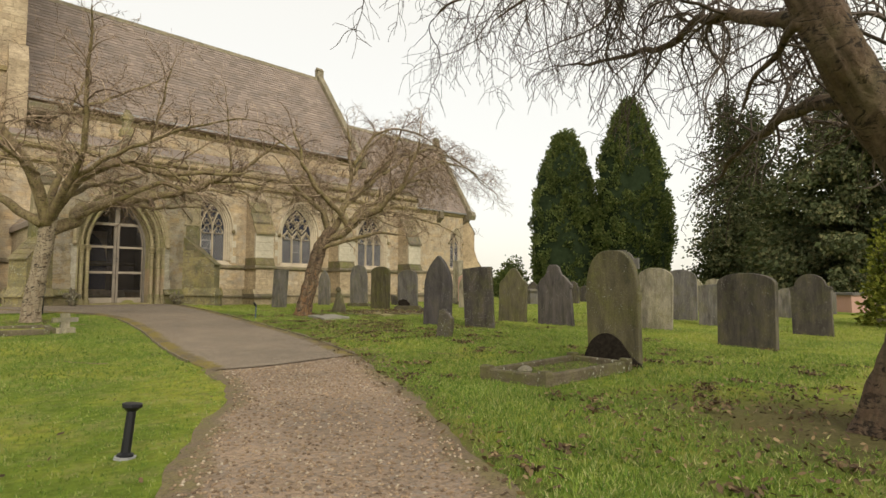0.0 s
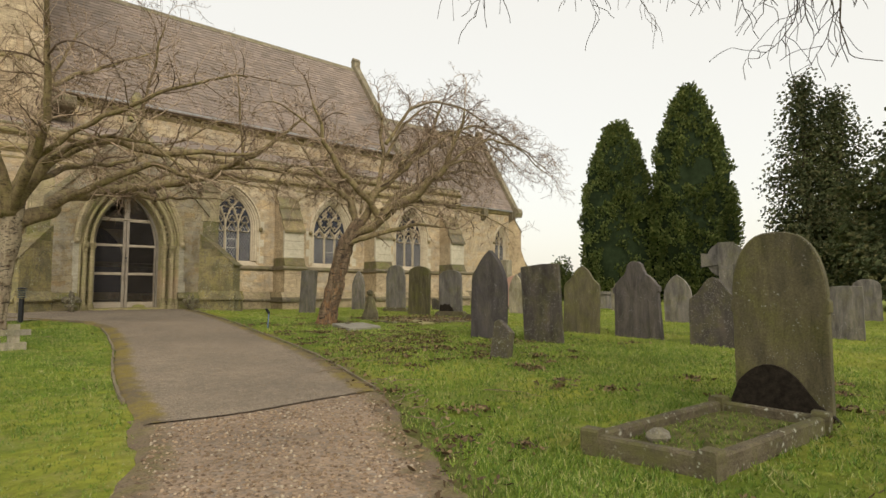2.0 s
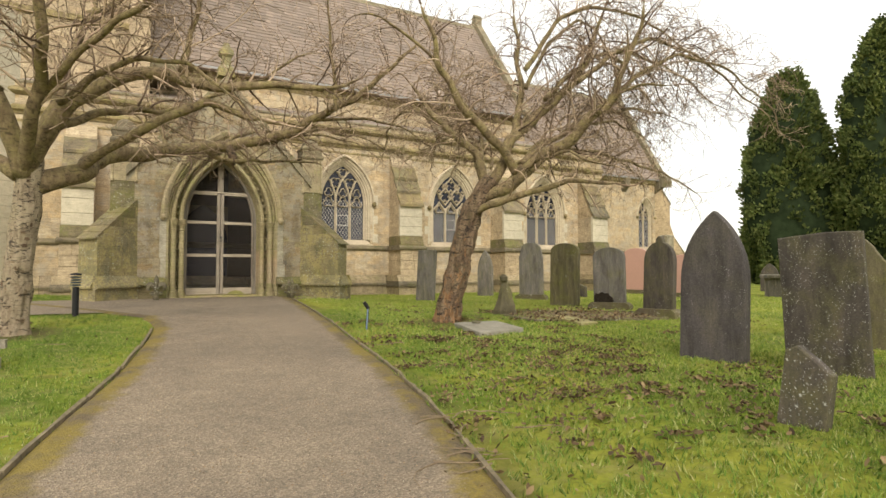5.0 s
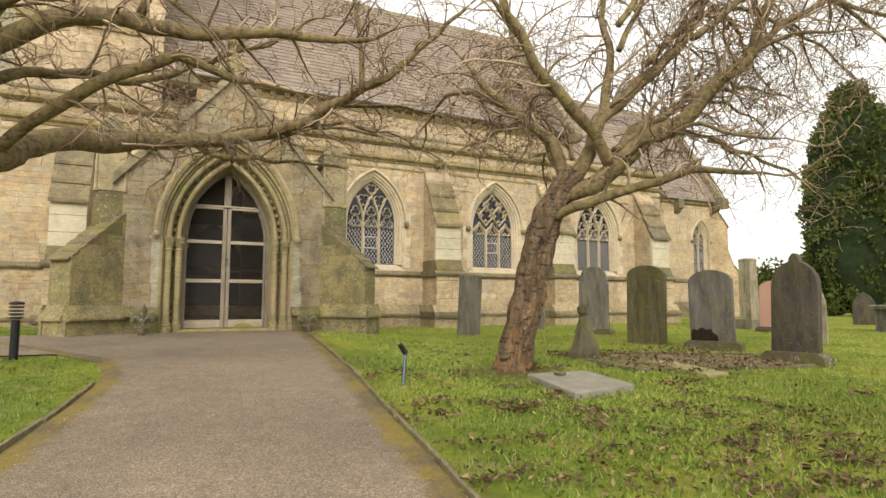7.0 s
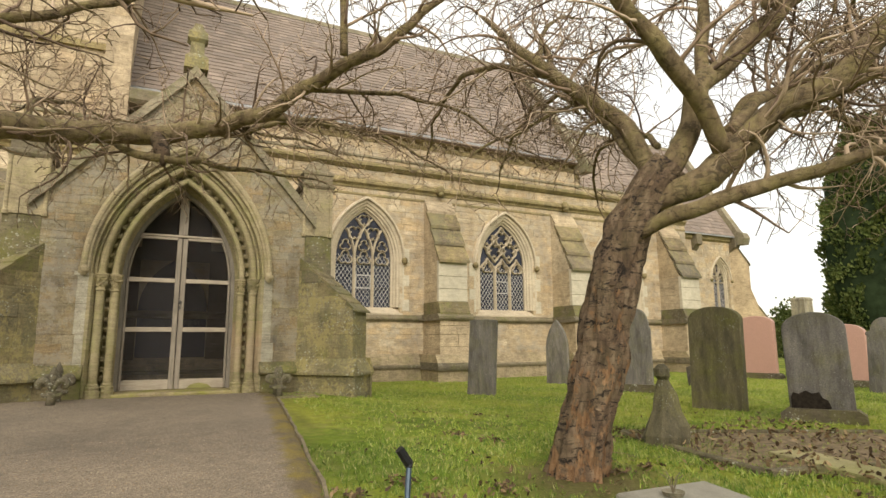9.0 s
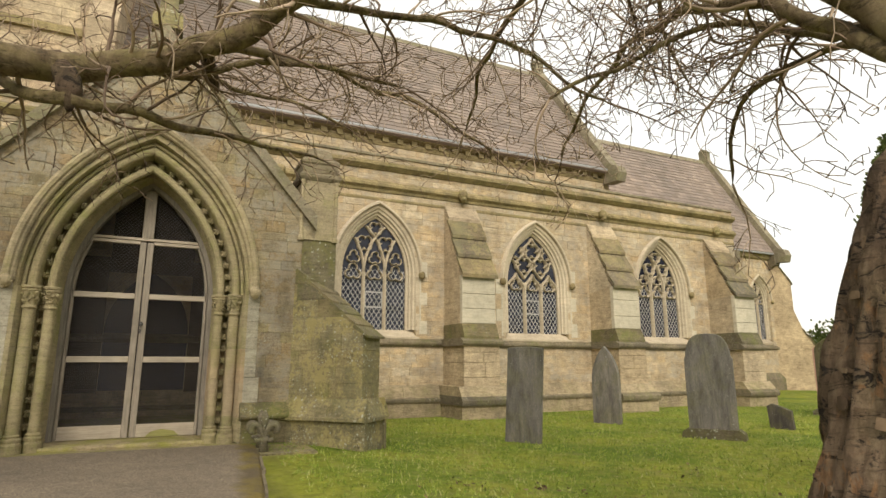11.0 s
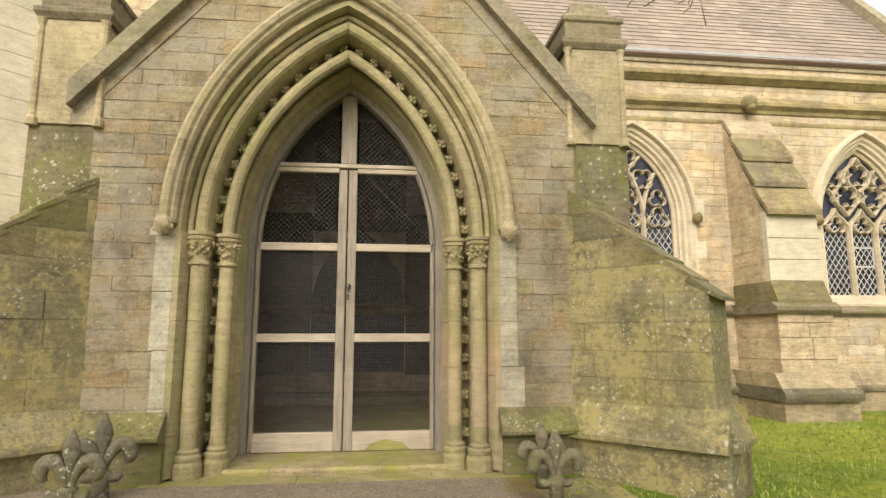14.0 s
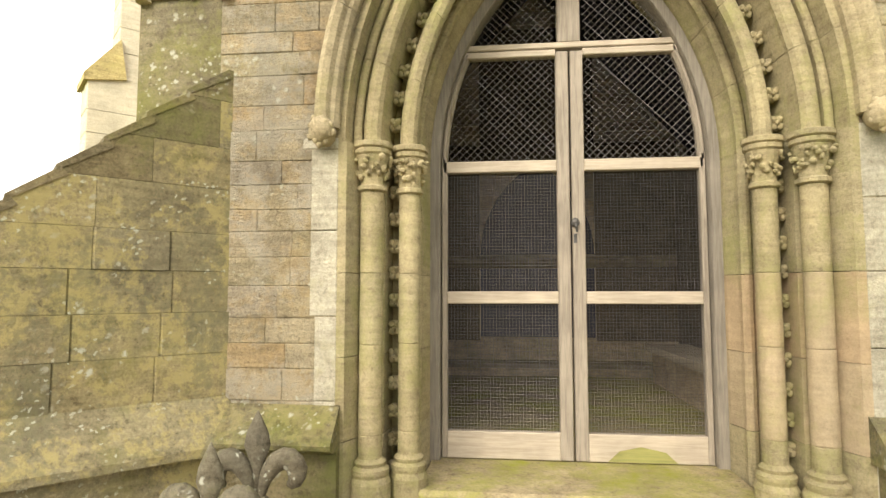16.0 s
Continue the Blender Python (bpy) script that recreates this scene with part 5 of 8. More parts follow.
def gravel_mat():
    m, nt, b = principled("pea_gravel")
    p = world_pos(nt)
    v = nd(nt, "ShaderNodeTexVoronoi", Scale=38.0)
    nt.links.new(p, v.inputs["Vector"])
    c = ramp(nt, v.outputs["Color"], [(0.0, (0.13, 0.095, 0.065)), (0.35, (0.24, 0.175, 0.115)), (0.6, (0.31, 0.225, 0.15)), (0.85, (0.2, 0.165, 0.13)), (1, (0.4, 0.33, 0.25))])
    c = mixed(nt, 1.0, c, ramp(nt, noise_tex(nt, p, 0.9, 5), [(0.3, (0.7, 0.7, 0.7)), (0.7, (1.15, 1.12, 1.08))]), "MULTIPLY")
    c = edge_wear(nt, c, p, (0.15, 0.107, 0.064), (0.15, 0.12, 0.045), 0.6)
    nt.links.new(c, b.inputs["Base Color"])
    b.inputs["Roughness"].default_value = 0.9
    h = ramp(nt, v.outputs["Distance"], [(0, (1, 1, 1)), (0.6, (0, 0, 0))])
    bump(nt, b, h, 0.9, 0.012)
    return m


def asphalt_mat():
    m, nt, b = principled("worn_gravelly_asphalt")
    p = world_pos(nt)
    v = nd(nt, "ShaderNodeTexVoronoi", Scale=95.0)
    nt.links.new(p, v.inputs["Vector"])
    c = ramp(nt, v.outputs["Color"], [(0.0, (0.115, 0.093, 0.068)), (0.5, (0.205, 0.164, 0.117)), (1, (0.34, 0.275, 0.195))])
    c = mixed(nt, 1.0, c, ramp(nt, noise_tex(nt, p, 0.7, 6, 0.6), [(0.3, (0.78, 0.77, 0.76)), (0.7, (1.18, 1.16, 1.12))]), "MULTIPLY")
    c = mixed(nt, 1.0, c, ramp(nt, noise_tex(nt, p, 6, 5), [(0.3, (0.85, 0.85, 0.85)), (0.7, (1.12, 1.12, 1.12))]), "MULTIPLY")
    c = edge_wear(nt, c, p, (0.12, 0.088, 0.045), (0.2, 0.15, 0.022), 0.4, 0.06)
    nt.links.new(c, b.inputs["Base Color"])
    b.inputs["Roughness"].default_value = 0.85
    bump(nt, b, v.outputs["Distance"], 0.8, 0.01)
    return m


M_gravel, M_asphalt = gravel_mat(), asphalt_mat()


COLS = [0.0, 0.07, 0.16, 0.28, 0.42, 0.6]


def strip(name, rows, material, label, lift):
    """A strip of ground surface; rows: (left x, right x, y, y of the row at x)."""
    vs, fs, ed = [], [], []
    for a, b, fy in rows:
        xs_ = [a + c for c in COLS] + list(np.linspace(a + 0.8, b - 0.8, 6)) + [b - c for c in COLS[::-1]]
        for k, x in enumerate(xs_):
            y = fy(x)
            e = min(x - a, b - x)
            vs.append((x, y, gz(x, y) + lift * min(1.0, 0.25 + e / 0.1)))
            ed.append(e)
    n = 2 * len(COLS) + 6
    for i in range(len(rows) - 1):
        for k in range(n - 1):
            o = i * n + k
            fs.append((o, o + 1, o + n + 1, o + n))
    ob = mesh_object(name, vs, fs, material, None, label, True, "structure", "path")
    at = ob.data.attributes.new("edge", "FLOAT", "POINT")
    at.data.foreach_set("value", np.array(ed, np.float32))
    return ob


wob = lambda y, s: 0.05 * math.sin(2.3 * y + s) + 0.03 * math.sin(6.1 * y + 2 * s) + 0.015 * math.sin(17 * y + s)
strip("path_gravel", [(float(path_l(y)) + wob(y, 1) - 0.05, float(path_r(y)) + wob(y, 4) + 0.05, lambda x, y=y: y) for y in np.arange(-7.5, 7.3, 0.15)], M_gravel, "brown pea-gravel path with leafy edges", 0.016)
rows = []
for y in [6.95] + list(np.arange(7.1, 20.8, 0.2)):
    a, b = float(path_l(min(y, 16.3))), float(path_r(y))
    if y > 16.3:
        a = 4.1 - (y - 16.3) * 0.6
    rows.append((a - 0.02, b + 0.05, (lambda x: float(joint_y(x))) if y == 6.95 else (lambda x, y=y: y)))
strip("path_asphalt", rows, M_asphalt, "worn grey-brown asphalt path to the porch", 0.03)
strip("path_west", [(-9.0 - 0.001 * k, 4.8, lambda x, k=k: 17.35 + 2.3 * k / 12) for k in range(13)], M_asphalt, "asphalt path branching along the church", 0.02)


def edging(name, fx, y0, y1, label):
    """Thin timber boards, end to end, a little out of line."""
    ob = holder(name, (float(fx((y0 + y1) / 2)), (y0 + y1) / 2, 0.2), label, "edging", "path edging")
    y = y0
    while y < y1 - 0.3:
        e = min(y1, y + rng.uniform(1.1, 1.7))
        g = Geo()
        pts = []
        for q in np.linspace(y, e, 5):
            x = float(fx(q)) + rng.uniform(-0.012, 0.012)
            z = gz(x, q)
            pts.append([(x - 0.014, q, z - 0.05), (x + 0.014, q, z - 0.05), (x + 0.013, q, z + 0.042 + rng.uniform(-0.016, 0.006)), (x - 0.013, q, z + 0.038)])
        g.rings(pts)
        g.make("board", M_edge, ob)
        y = e + 0.012
    return ob


edging("path_edging", lambda y: path_r(y) + 0.06, 7.1, 19.7, "weathered timber edging board sunk in the grass")
edging("path_edging", lambda y: path_l(y) - 0.04, 7.9, 14.9, "weathered timber edging board sunk in the grass")

# pebbles lying on the gravel
nr = np.random.RandomState(3)


def scatter(n, x0, x1, y0, y1, keep):
    x, y = nr.uniform(x0, x1, n), nr.uniform(y0, y1, n)
    k = keep(x, y)
    return x[k], y[k]


def field(name, x, y, z, template_v, template_f, scale, material, label, category, tilt=0.3, kind="stuff"):
    """Many small copies of one shape, turned and tilted at random, joined as one mesh."""
    n = len(x)
    a = nr.uniform(0, 2 * np.pi, n)
    t1, t2 = nr.normal(0, tilt, n), nr.normal(0, tilt, n)
    tv = np.array(template_v)
    v = tv[None] * scale[:, None, None]
    px, py, pz = v[..., 0], v[..., 1], v[..., 2]
    py, pz = py * np.cos(t1)[:, None] - pz * np.sin(t1)[:, None], py * np.sin(t1)[:, None] + pz * np.cos(t1)[:, None]
    px, pz = px * np.cos(t2)[:, None] - pz * np.sin(t2)[:, None], px * np.sin(t2)[:, None] + pz * np.cos(t2)[:, None]
    qx = px * np.cos(a)[:, None] - py * np.sin(a)[:, None] + x[:, None]
    qy = px * np.sin(a)[:, None] + py * np.cos(a)[:, None] + y[:, None]
    V_ = np.stack([qx, qy, pz + z[:, None]], 2).reshape(-1, 3)
    m_ = len(tv)
    me = bpy.data.meshes.new(name)
    k = len(template_f[0])
    F_ = (np.array(template_f)[None] + (np.arange(n) * m_)[:, None, None]).reshape(-1, k)
    me.vertices.add(len(V_))
    me.vertices.foreach_set("co", V_.ravel())
    me.loops.add(F_.size)
    me.loops.foreach_set("vertex_index", F_.ravel())
    me.polygons.add(len(F_))
    me.polygons.foreach_set("loop_start", np.arange(0, F_.size, k))
    me.update(calc_edges=True)
    me.validate()
    me.materials.append(material)
    return tagged(new(name, me), label, category, "", kind)


def island_mat(name, stops, rough=0.9, spec=0.15, vary=2.0):
    m, nt, b = principled(name)
    rnd = nt.nodes.new("ShaderNodeNewGeometry").outputs["Random Per Island"]
    c = ramp(nt, rnd, stops)
    c = mixed(nt, 1.0, c, ramp(nt, noise_tex(nt, world_pos(nt), vary, 4), [(0.3, (0.75, 0.75, 0.7)), (0.7, (1.2, 1.2, 1.15))]), "MULTIPLY")
    nt.links.new(c, b.inputs["Base Color"])
    b.inputs["Roughness"].default_value = rough
    b.inputs["Specular IOR Level"].default_value = spec
    return m


OCT_V = [(1, 0, 0), (0, 1, 0), (-1, 0, 0), (0, -1, 0), (0, 0, 0.65), (0, 0, -0.65)]
OCT_F = [(0, 1, 4), (1, 2, 4), (2, 3, 4), (3, 0, 4), (1, 0, 5), (2, 1, 5), (3, 2, 5), (0, 3, 5)]
M_pebble = island_mat("pebbles", [(0, (0.12, 0.085, 0.06)), (0.4, (0.25, 0.175, 0.115)), (0.75, (0.33, 0.24, 0.16)), (1, (0.42, 0.36, 0.28))])
x, y = scatter(26000, -1, 5.6, 0.6, 7.2, lambda x, y: on_path(x, y, -0.05) & (y < joint_y(x) - 0.02))
field("gravel_stones", x, y, ground_z(x, y) + 0.018, OCT_V, OCT_F, nr.uniform(0.006, 0.017, len(x)), M_pebble, "loose brown pea gravel", "gravel")
x, y = scatter(9000, 2.6, 7.6, 6.9, 17, lambda x, y: on_path(x, y, -0.1) & (y > joint_y(x)))
field("path_grit", x, y, ground_z(x, y) + 0.031, OCT_V, OCT_F, nr.uniform(0.003, 0.008, len(x)), M_pebble, "fine loose grit", "gravel")

# grass blades in small tufts
M_blade = island_mat("grass_blades", [(0, (0.065, 0.131, 0.02)), (0.4, (0.127, 0.202, 0.027)), (0.75, (0.222, 0.285, 0.042)), (0.9, (0.34, 0.36, 0.13)), (1, (0.42, 0.37, 0.19))], 0.7, 0.2, 0.8)
# far lawn: brighter blade colours stand in for tips that catch more light
M_blade_lit = island_mat("grass_blades_toned_lit", [(0, (0.118, 0.19, 0.026)), (0.4, (0.203, 0.272, 0.038)), (0.75, (0.315, 0.36, 0.062)), (0.9, (0.42, 0.42, 0.15)), (1, (0.48, 0.42, 0.22))], 0.7, 0.2, 0.8)
TUFT_V, TUFT_F = [], []
tr = random.Random(5)
for k in range(6):
    a = tr.uniform(0, 6.28)
    dx, dy = math.cos(a), math.sin(a)
    w = 0.08
    ox, oy = tr.uniform(-0.5, 0.5), tr.uniform(-0.5, 0.5)
    h = tr.uniform(0.7, 1.15)
    o = len(TUFT_V)
    lean = tr.uniform(0.3, 0.9)
    TUFT_V += [(ox - dy * w, oy + dx * w, -0.1), (ox + dy * w, oy - dx * w, -0.1), (ox + dx * lean, oy + dy * lean, h)]
    TUFT_F.append((o, o + 1, o + 2))


def lawn(x, y):
    bld = (y > AY - 0.5) | ((y > 20.6) & (x > 3) & (x < 8.8)) | on_path(x, y, 0.02) | ((y > 17.3) & (y < 19.7) & (x < 4))
    return ~bld


def off_leaf(x, y):
    return lawn(x, y) & (nr.uniform(0, 1, len(x)) > litter(x, y) * 1.15)


x, y = scatter(84000, -1.5, 11, 1.5, 16, off_leaf)
field("grass", x, y, ground_z(x, y), TUFT_V, TUFT_F, nr.uniform(0.022, 0.052, len(x)) * np.where(x < path_l(y), 0.55, 1.0), M_blade, "short uneven winter grass", "grass")
x, y = scatter(60000, 7.5, 24, 1.0, 25.2, off_leaf)
field("grass", x, y, ground_z(x, y), TUFT_V, TUFT_F, nr.uniform(0.028, 0.055, len(x)), M_blade_lit, "short uneven winter grass", "grass")
x, y = scatter(30000, -6, 5, 7, 25.2, lambda x, y: off_leaf(x, y))
field("grass", x, y, ground_z(x, y), TUFT_V, TUFT_F, nr.uniform(0.025, 0.05, len(x)), M_blade, "short uneven winter grass", "grass")
x, y = scatter(40000, 1.5, 5, 0, 9, lambda x, y: off_leaf(x, y) & (x > path_r(y)))
field("grass", x, y, ground_z(x, y), TUFT_V, TUFT_F, nr.uniform(0.02, 0.045, len(x)), M_blade, "short uneven winter grass", "grass")

# fallen leaves
M_leaf = island_mat("dead_leaves", [(0, (0.05, 0.032, 0.019)), (0.55, (0.12, 0.078, 0.04)), (0.88, (0.2, 0.138, 0.07)), (1, (0.3, 0.22, 0.12))], 0.75, 0.25, 4)
LEAF_V = [(-1, 0, 0.1), (-0.4, 0.45, 0.22), (0.5, 0.4, 0.15), (1.1, 0, 0.3), (0.5, -0.4, 0.12), (-0.4, -0.45, 0.25), (0, 0, 0)]
LEAF_F = [(6, 0, 5), (6, 5, 4), (6, 4, 3), (6, 3, 2), (6, 2, 1), (6, 1, 0)]


def clumped(n, x0, x1, y0, y1, keep, clumps, spread):
    cx, cy = scatter(clumps * 3, x0, x1, y0, y1, keep)
    i = nr.randint(0, len(cx), n)
    r = np.abs(nr.normal(0, spread, n))
    a = nr.uniform(0, 6.28, n)
    x, y = cx[i] + r * np.cos(a), cy[i] + r * np.sin(a)
    k = keep(x, y)
    return x[k], y[k]


x, y = clumped(4600, 2.5, 11, 0.5, 16, lambda x, y: lawn(x, y) & (x > path_r(y)), 62, 0.13)
field("fallen_leaves", x, y, ground_z(x, y) + 0.03, LEAF_V, LEAF_F, nr.uniform(0.014, 0.034, len(x)), M_leaf, "brown fallen leaves in small drifts", "leaf litter", 0.5)
x, y = scatter(3400, 1, 7.5, 0.5, 9, lambda x, y: (x > path_r(y) - 0.2) & (x < path_r(y) + 0.45))
field("fallen_leaves", x, y, ground_z(x, y) + 0.025, LEAF_V, LEAF_F, nr.uniform(0.014, 0.034, len(x)), M_leaf, "brown leaf drift along the path", "leaf litter", 0.5)
x, y = scatter(1500, 3.2, 7.5, -0.6, 3.2, lambda x, y: lawn(x, y) & (np.hypot(x - 5.2, y - 0.9) < 2.1))
field("fallen_leaves", x, y, ground_z(x, y) + 0.025, LEAF_V, LEAF_F, nr.uniform(0.014, 0.03, len(x)), M_leaf, "brown leaf litter under the tree", "leaf litter", 0.5)
x, y = scatter(900, -1, 4, 2, 16, lambda x, y: lawn(x, y) & (x < path_l(y)))
x2, y2 = clumped(900, 6.5, 14, 8, 18, lawn, 40, 0.3)
x, y = np.concatenate([x[::8], x2]), np.concatenate([y[::8], y2])
field("fallen_leaves", x, y, ground_z(x, y) + 0.025, LEAF_V, LEAF_F, nr.uniform(0.013, 0.028, len(x)), M_leaf, "scattered brown leaves", "leaf litter", 0.5)

x, y = clumped(3600, 5.9, 9.6, 8.0, 12.6, lambda x, y: lawn(x, y) & (x > path_r(y) + 0.1), 26, 0.2)
field("fallen_leaves", x, y, ground_z(x, y) + 0.035, LEAF_V, LEAF_F, nr.uniform(0.012, 0.026, len(x)), M_leaf, "drifts of brown leaves on the lawn", "leaf litter", 0.5)

# dropped twigs at the path's edge and on the lawn
M_stick = plain_mat("dead_twig", (0.2, 0.15, 0.095), 0.9, 0, 0.3, 30, 0.2)
sr = random.Random(77)


def stick(x, y, length):
    a = sr.uniform(0, 6.28)
    g = Geo()
    pts, r = [], []
    for k in range(6):
        pts.append((x, y, gz(x, y) + 0.03 + 0.012 * sr.random()))
        r.append(0.006 * (1 - 0.13 * k))
        a += sr.uniform(-0.45, 0.45)
        x, y = x + math.cos(a) * length / 5, y + math.sin(a) * length / 5
    g.tube(pts, r, 4)
    ob = g.make("twig", M_stick, None, "thin dry twig lying on the ground", category="twig")
    return tagged(ob, "thin dry twig lying on the ground", "twig", "dropped twigs")


for k in range(26):
    y0 = sr.uniform(5.4, 9.2)
    stick(float(path_r(y0)) + sr.uniform(-0.25, 0.45), y0, sr.uniform(0.18, 0.5))
for x0, y0 in ((1.9, 12.6), (3.2, 13.6), (2.2, 8.2), (6.9, 12.2), (7.4, 13.2), (9.1, 14.9), (5.1, 4.3), (5.9, 6.2)):
    stick(x0, y0, sr.uniform(0.35, 0.7))


# ---------------------------------------------------------------- graves
def grave_mat(name, tone, streak, moss, lichen=0.8, flecks=0.0):
    m, nt, b = principled(name)
    p = world_pos(nt)
    oi = nt.nodes.new("ShaderNodeObjectInfo").outputs["Random"]
    c = mixed(nt, 1.0, tone, ramp(nt, oi, [(0, (0.75, 0.75, 0.78)), (1, (1.25, 1.22, 1.15))]), "MULTIPLY")
    s = noise_tex(nt, stretched(nt, p, 5, 5, 0.6), 1.2, 8, 0.7, 0.5)
    c = mixed(nt, ramp(nt, s, [(0.42, (0, 0, 0)), (0.65, (0.8, 0.8, 0.8))]), c, streak)
    g2 = noise_tex(nt, p, 3.2, 7, 0.65)
    c = mixed(nt, ramp(nt, g2, [(0.44, (0, 0, 0)), (0.66, (moss,) * 3)]), c, (0.13, 0.125, 0.035))
    v = nd(nt, "ShaderNodeTexVoronoi", Scale=17.0)
    nt.links.new(mixed(nt, 0.1, p, noise_tex(nt, p, 35, 3), "ADD"), v.inputs["Vector"])
    spot = ramp(nt, v.outputs["Distance"], [(0.1, (1, 1, 1)), (0.2, (0, 0, 0))])
    pick = ramp(nt, noise_tex(nt, p, 2.4, 4), [(0.55 - flecks, (0, 0, 0)), (0.66 - flecks, (lichen,) * 3)])
    c = mixed(nt, mixed(nt, 1.0, spot, pick, "MULTIPLY"), c, (0.42, 0.42, 0.38))
    pale = noise_tex(nt, stretched(nt, p, 3.2, 3.2, 0.8), 1.6, 8, 0.72, 0.4)
    c = mixed(nt, 1.0, c, ramp(nt, pale, [(0.32, (0.5, 0.49, 0.47)), (0.5, (0.95, 0.95, 0.94)), (0.68, (1.35, 1.32, 1.26))]), "MULTIPLY")
    v2 = nd(nt, "ShaderNodeTexVoronoi", Scale=44.0)
    nt.links.new(mixed(nt, 0.05, p, noise_tex(nt, p, 60, 3), "ADD"), v2.inputs["Vector"])
    dots = ramp(nt, v2.outputs["Distance"], [(0.12, (1, 1, 1)), (0.22, (0, 0, 0))])
    where = ramp(nt, noise_tex(nt, p, 4.5, 5, 0.7), [(0.54 - flecks, (0, 0, 0)), (0.62 - flecks, (lichen,) * 3)])
    c = mixed(nt, mixed(nt, 1.0, dots, where, "MULTIPLY"), c, (0.45, 0.45, 0.42))
    fine = noise_tex(nt, p, 60, 5, 0.7)
    c = mixed(nt, 1.0, c, ramp(nt, fine, [(0.3, (0.65, 0.65, 0.65)), (0.7, (1.25, 1.25, 1.25))]), "MULTIPLY")
    nt.links.new(c, b.inputs["Base Color"])
    b.inputs["Roughness"].default_value = 0.8
    b.inputs["Specular IOR Level"].default_value = 0.3
    bump(nt, b, mixed(nt, 0.5, fine, noise_tex(nt, p, 11, 6)), 0.5, 0.012)
    return m


M_gslate = grave_mat("dark_slate_gravestone", (0.08, 0.069, 0.058), (0.045, 0.039, 0.034), 0.35)
M_gviolet = grave_mat("violet_grey_gravestone", (0.1, 0.087, 0.082), (0.055, 0.049, 0.047), 0.15)
M_gspeck = grave_mat("speckled_slate_gravestone", (0.078, 0.066, 0.056), (0.048, 0.042, 0.036), 0.45, 1.0, 0.1)
M_ggrey = grave_mat("grey_gravestone", (0.175, 0.16, 0.145), (0.09, 0.085, 0.078), 0.4)
M_golive = grave_mat("olive_lichened_gravestone", (0.12, 0.105, 0.06), (0.085, 0.075, 0.05), 0.75)
M_gpale = grave_mat("pale_gravestone", (0.3, 0.27, 0.2), (0.19, 0.17, 0.13), 0.5)
M_gpink = plain_mat("pink_granite", (0.42, 0.245, 0.19), 0.45, 0, 0.18, 60, 0.1, 0.5)
M_gblack = plain_mat("black_crust", (0.024, 0.019, 0.014), 0.95, 0, 0.5, 20, 0.8, 0.1)
M_kerb = stone_mat("mossy_kerb_stone", [(0.125, 0.108, 0.077), (0.15, 0.13, 0.092)], moss=0.45, lichen=0.9, soot=0.7, moss_tone=(0.12, 0.12, 0.03))


def arc(cx, cz, r, a0, a1, n=10, sx=1.0):
    return [(cx + sx * r * math.cos(radians(a0 + (a1 - a0) * i / n)), cz + r * math.sin(radians(a0 + (a1 - a0) * i / n))) for i in range(n + 1)]


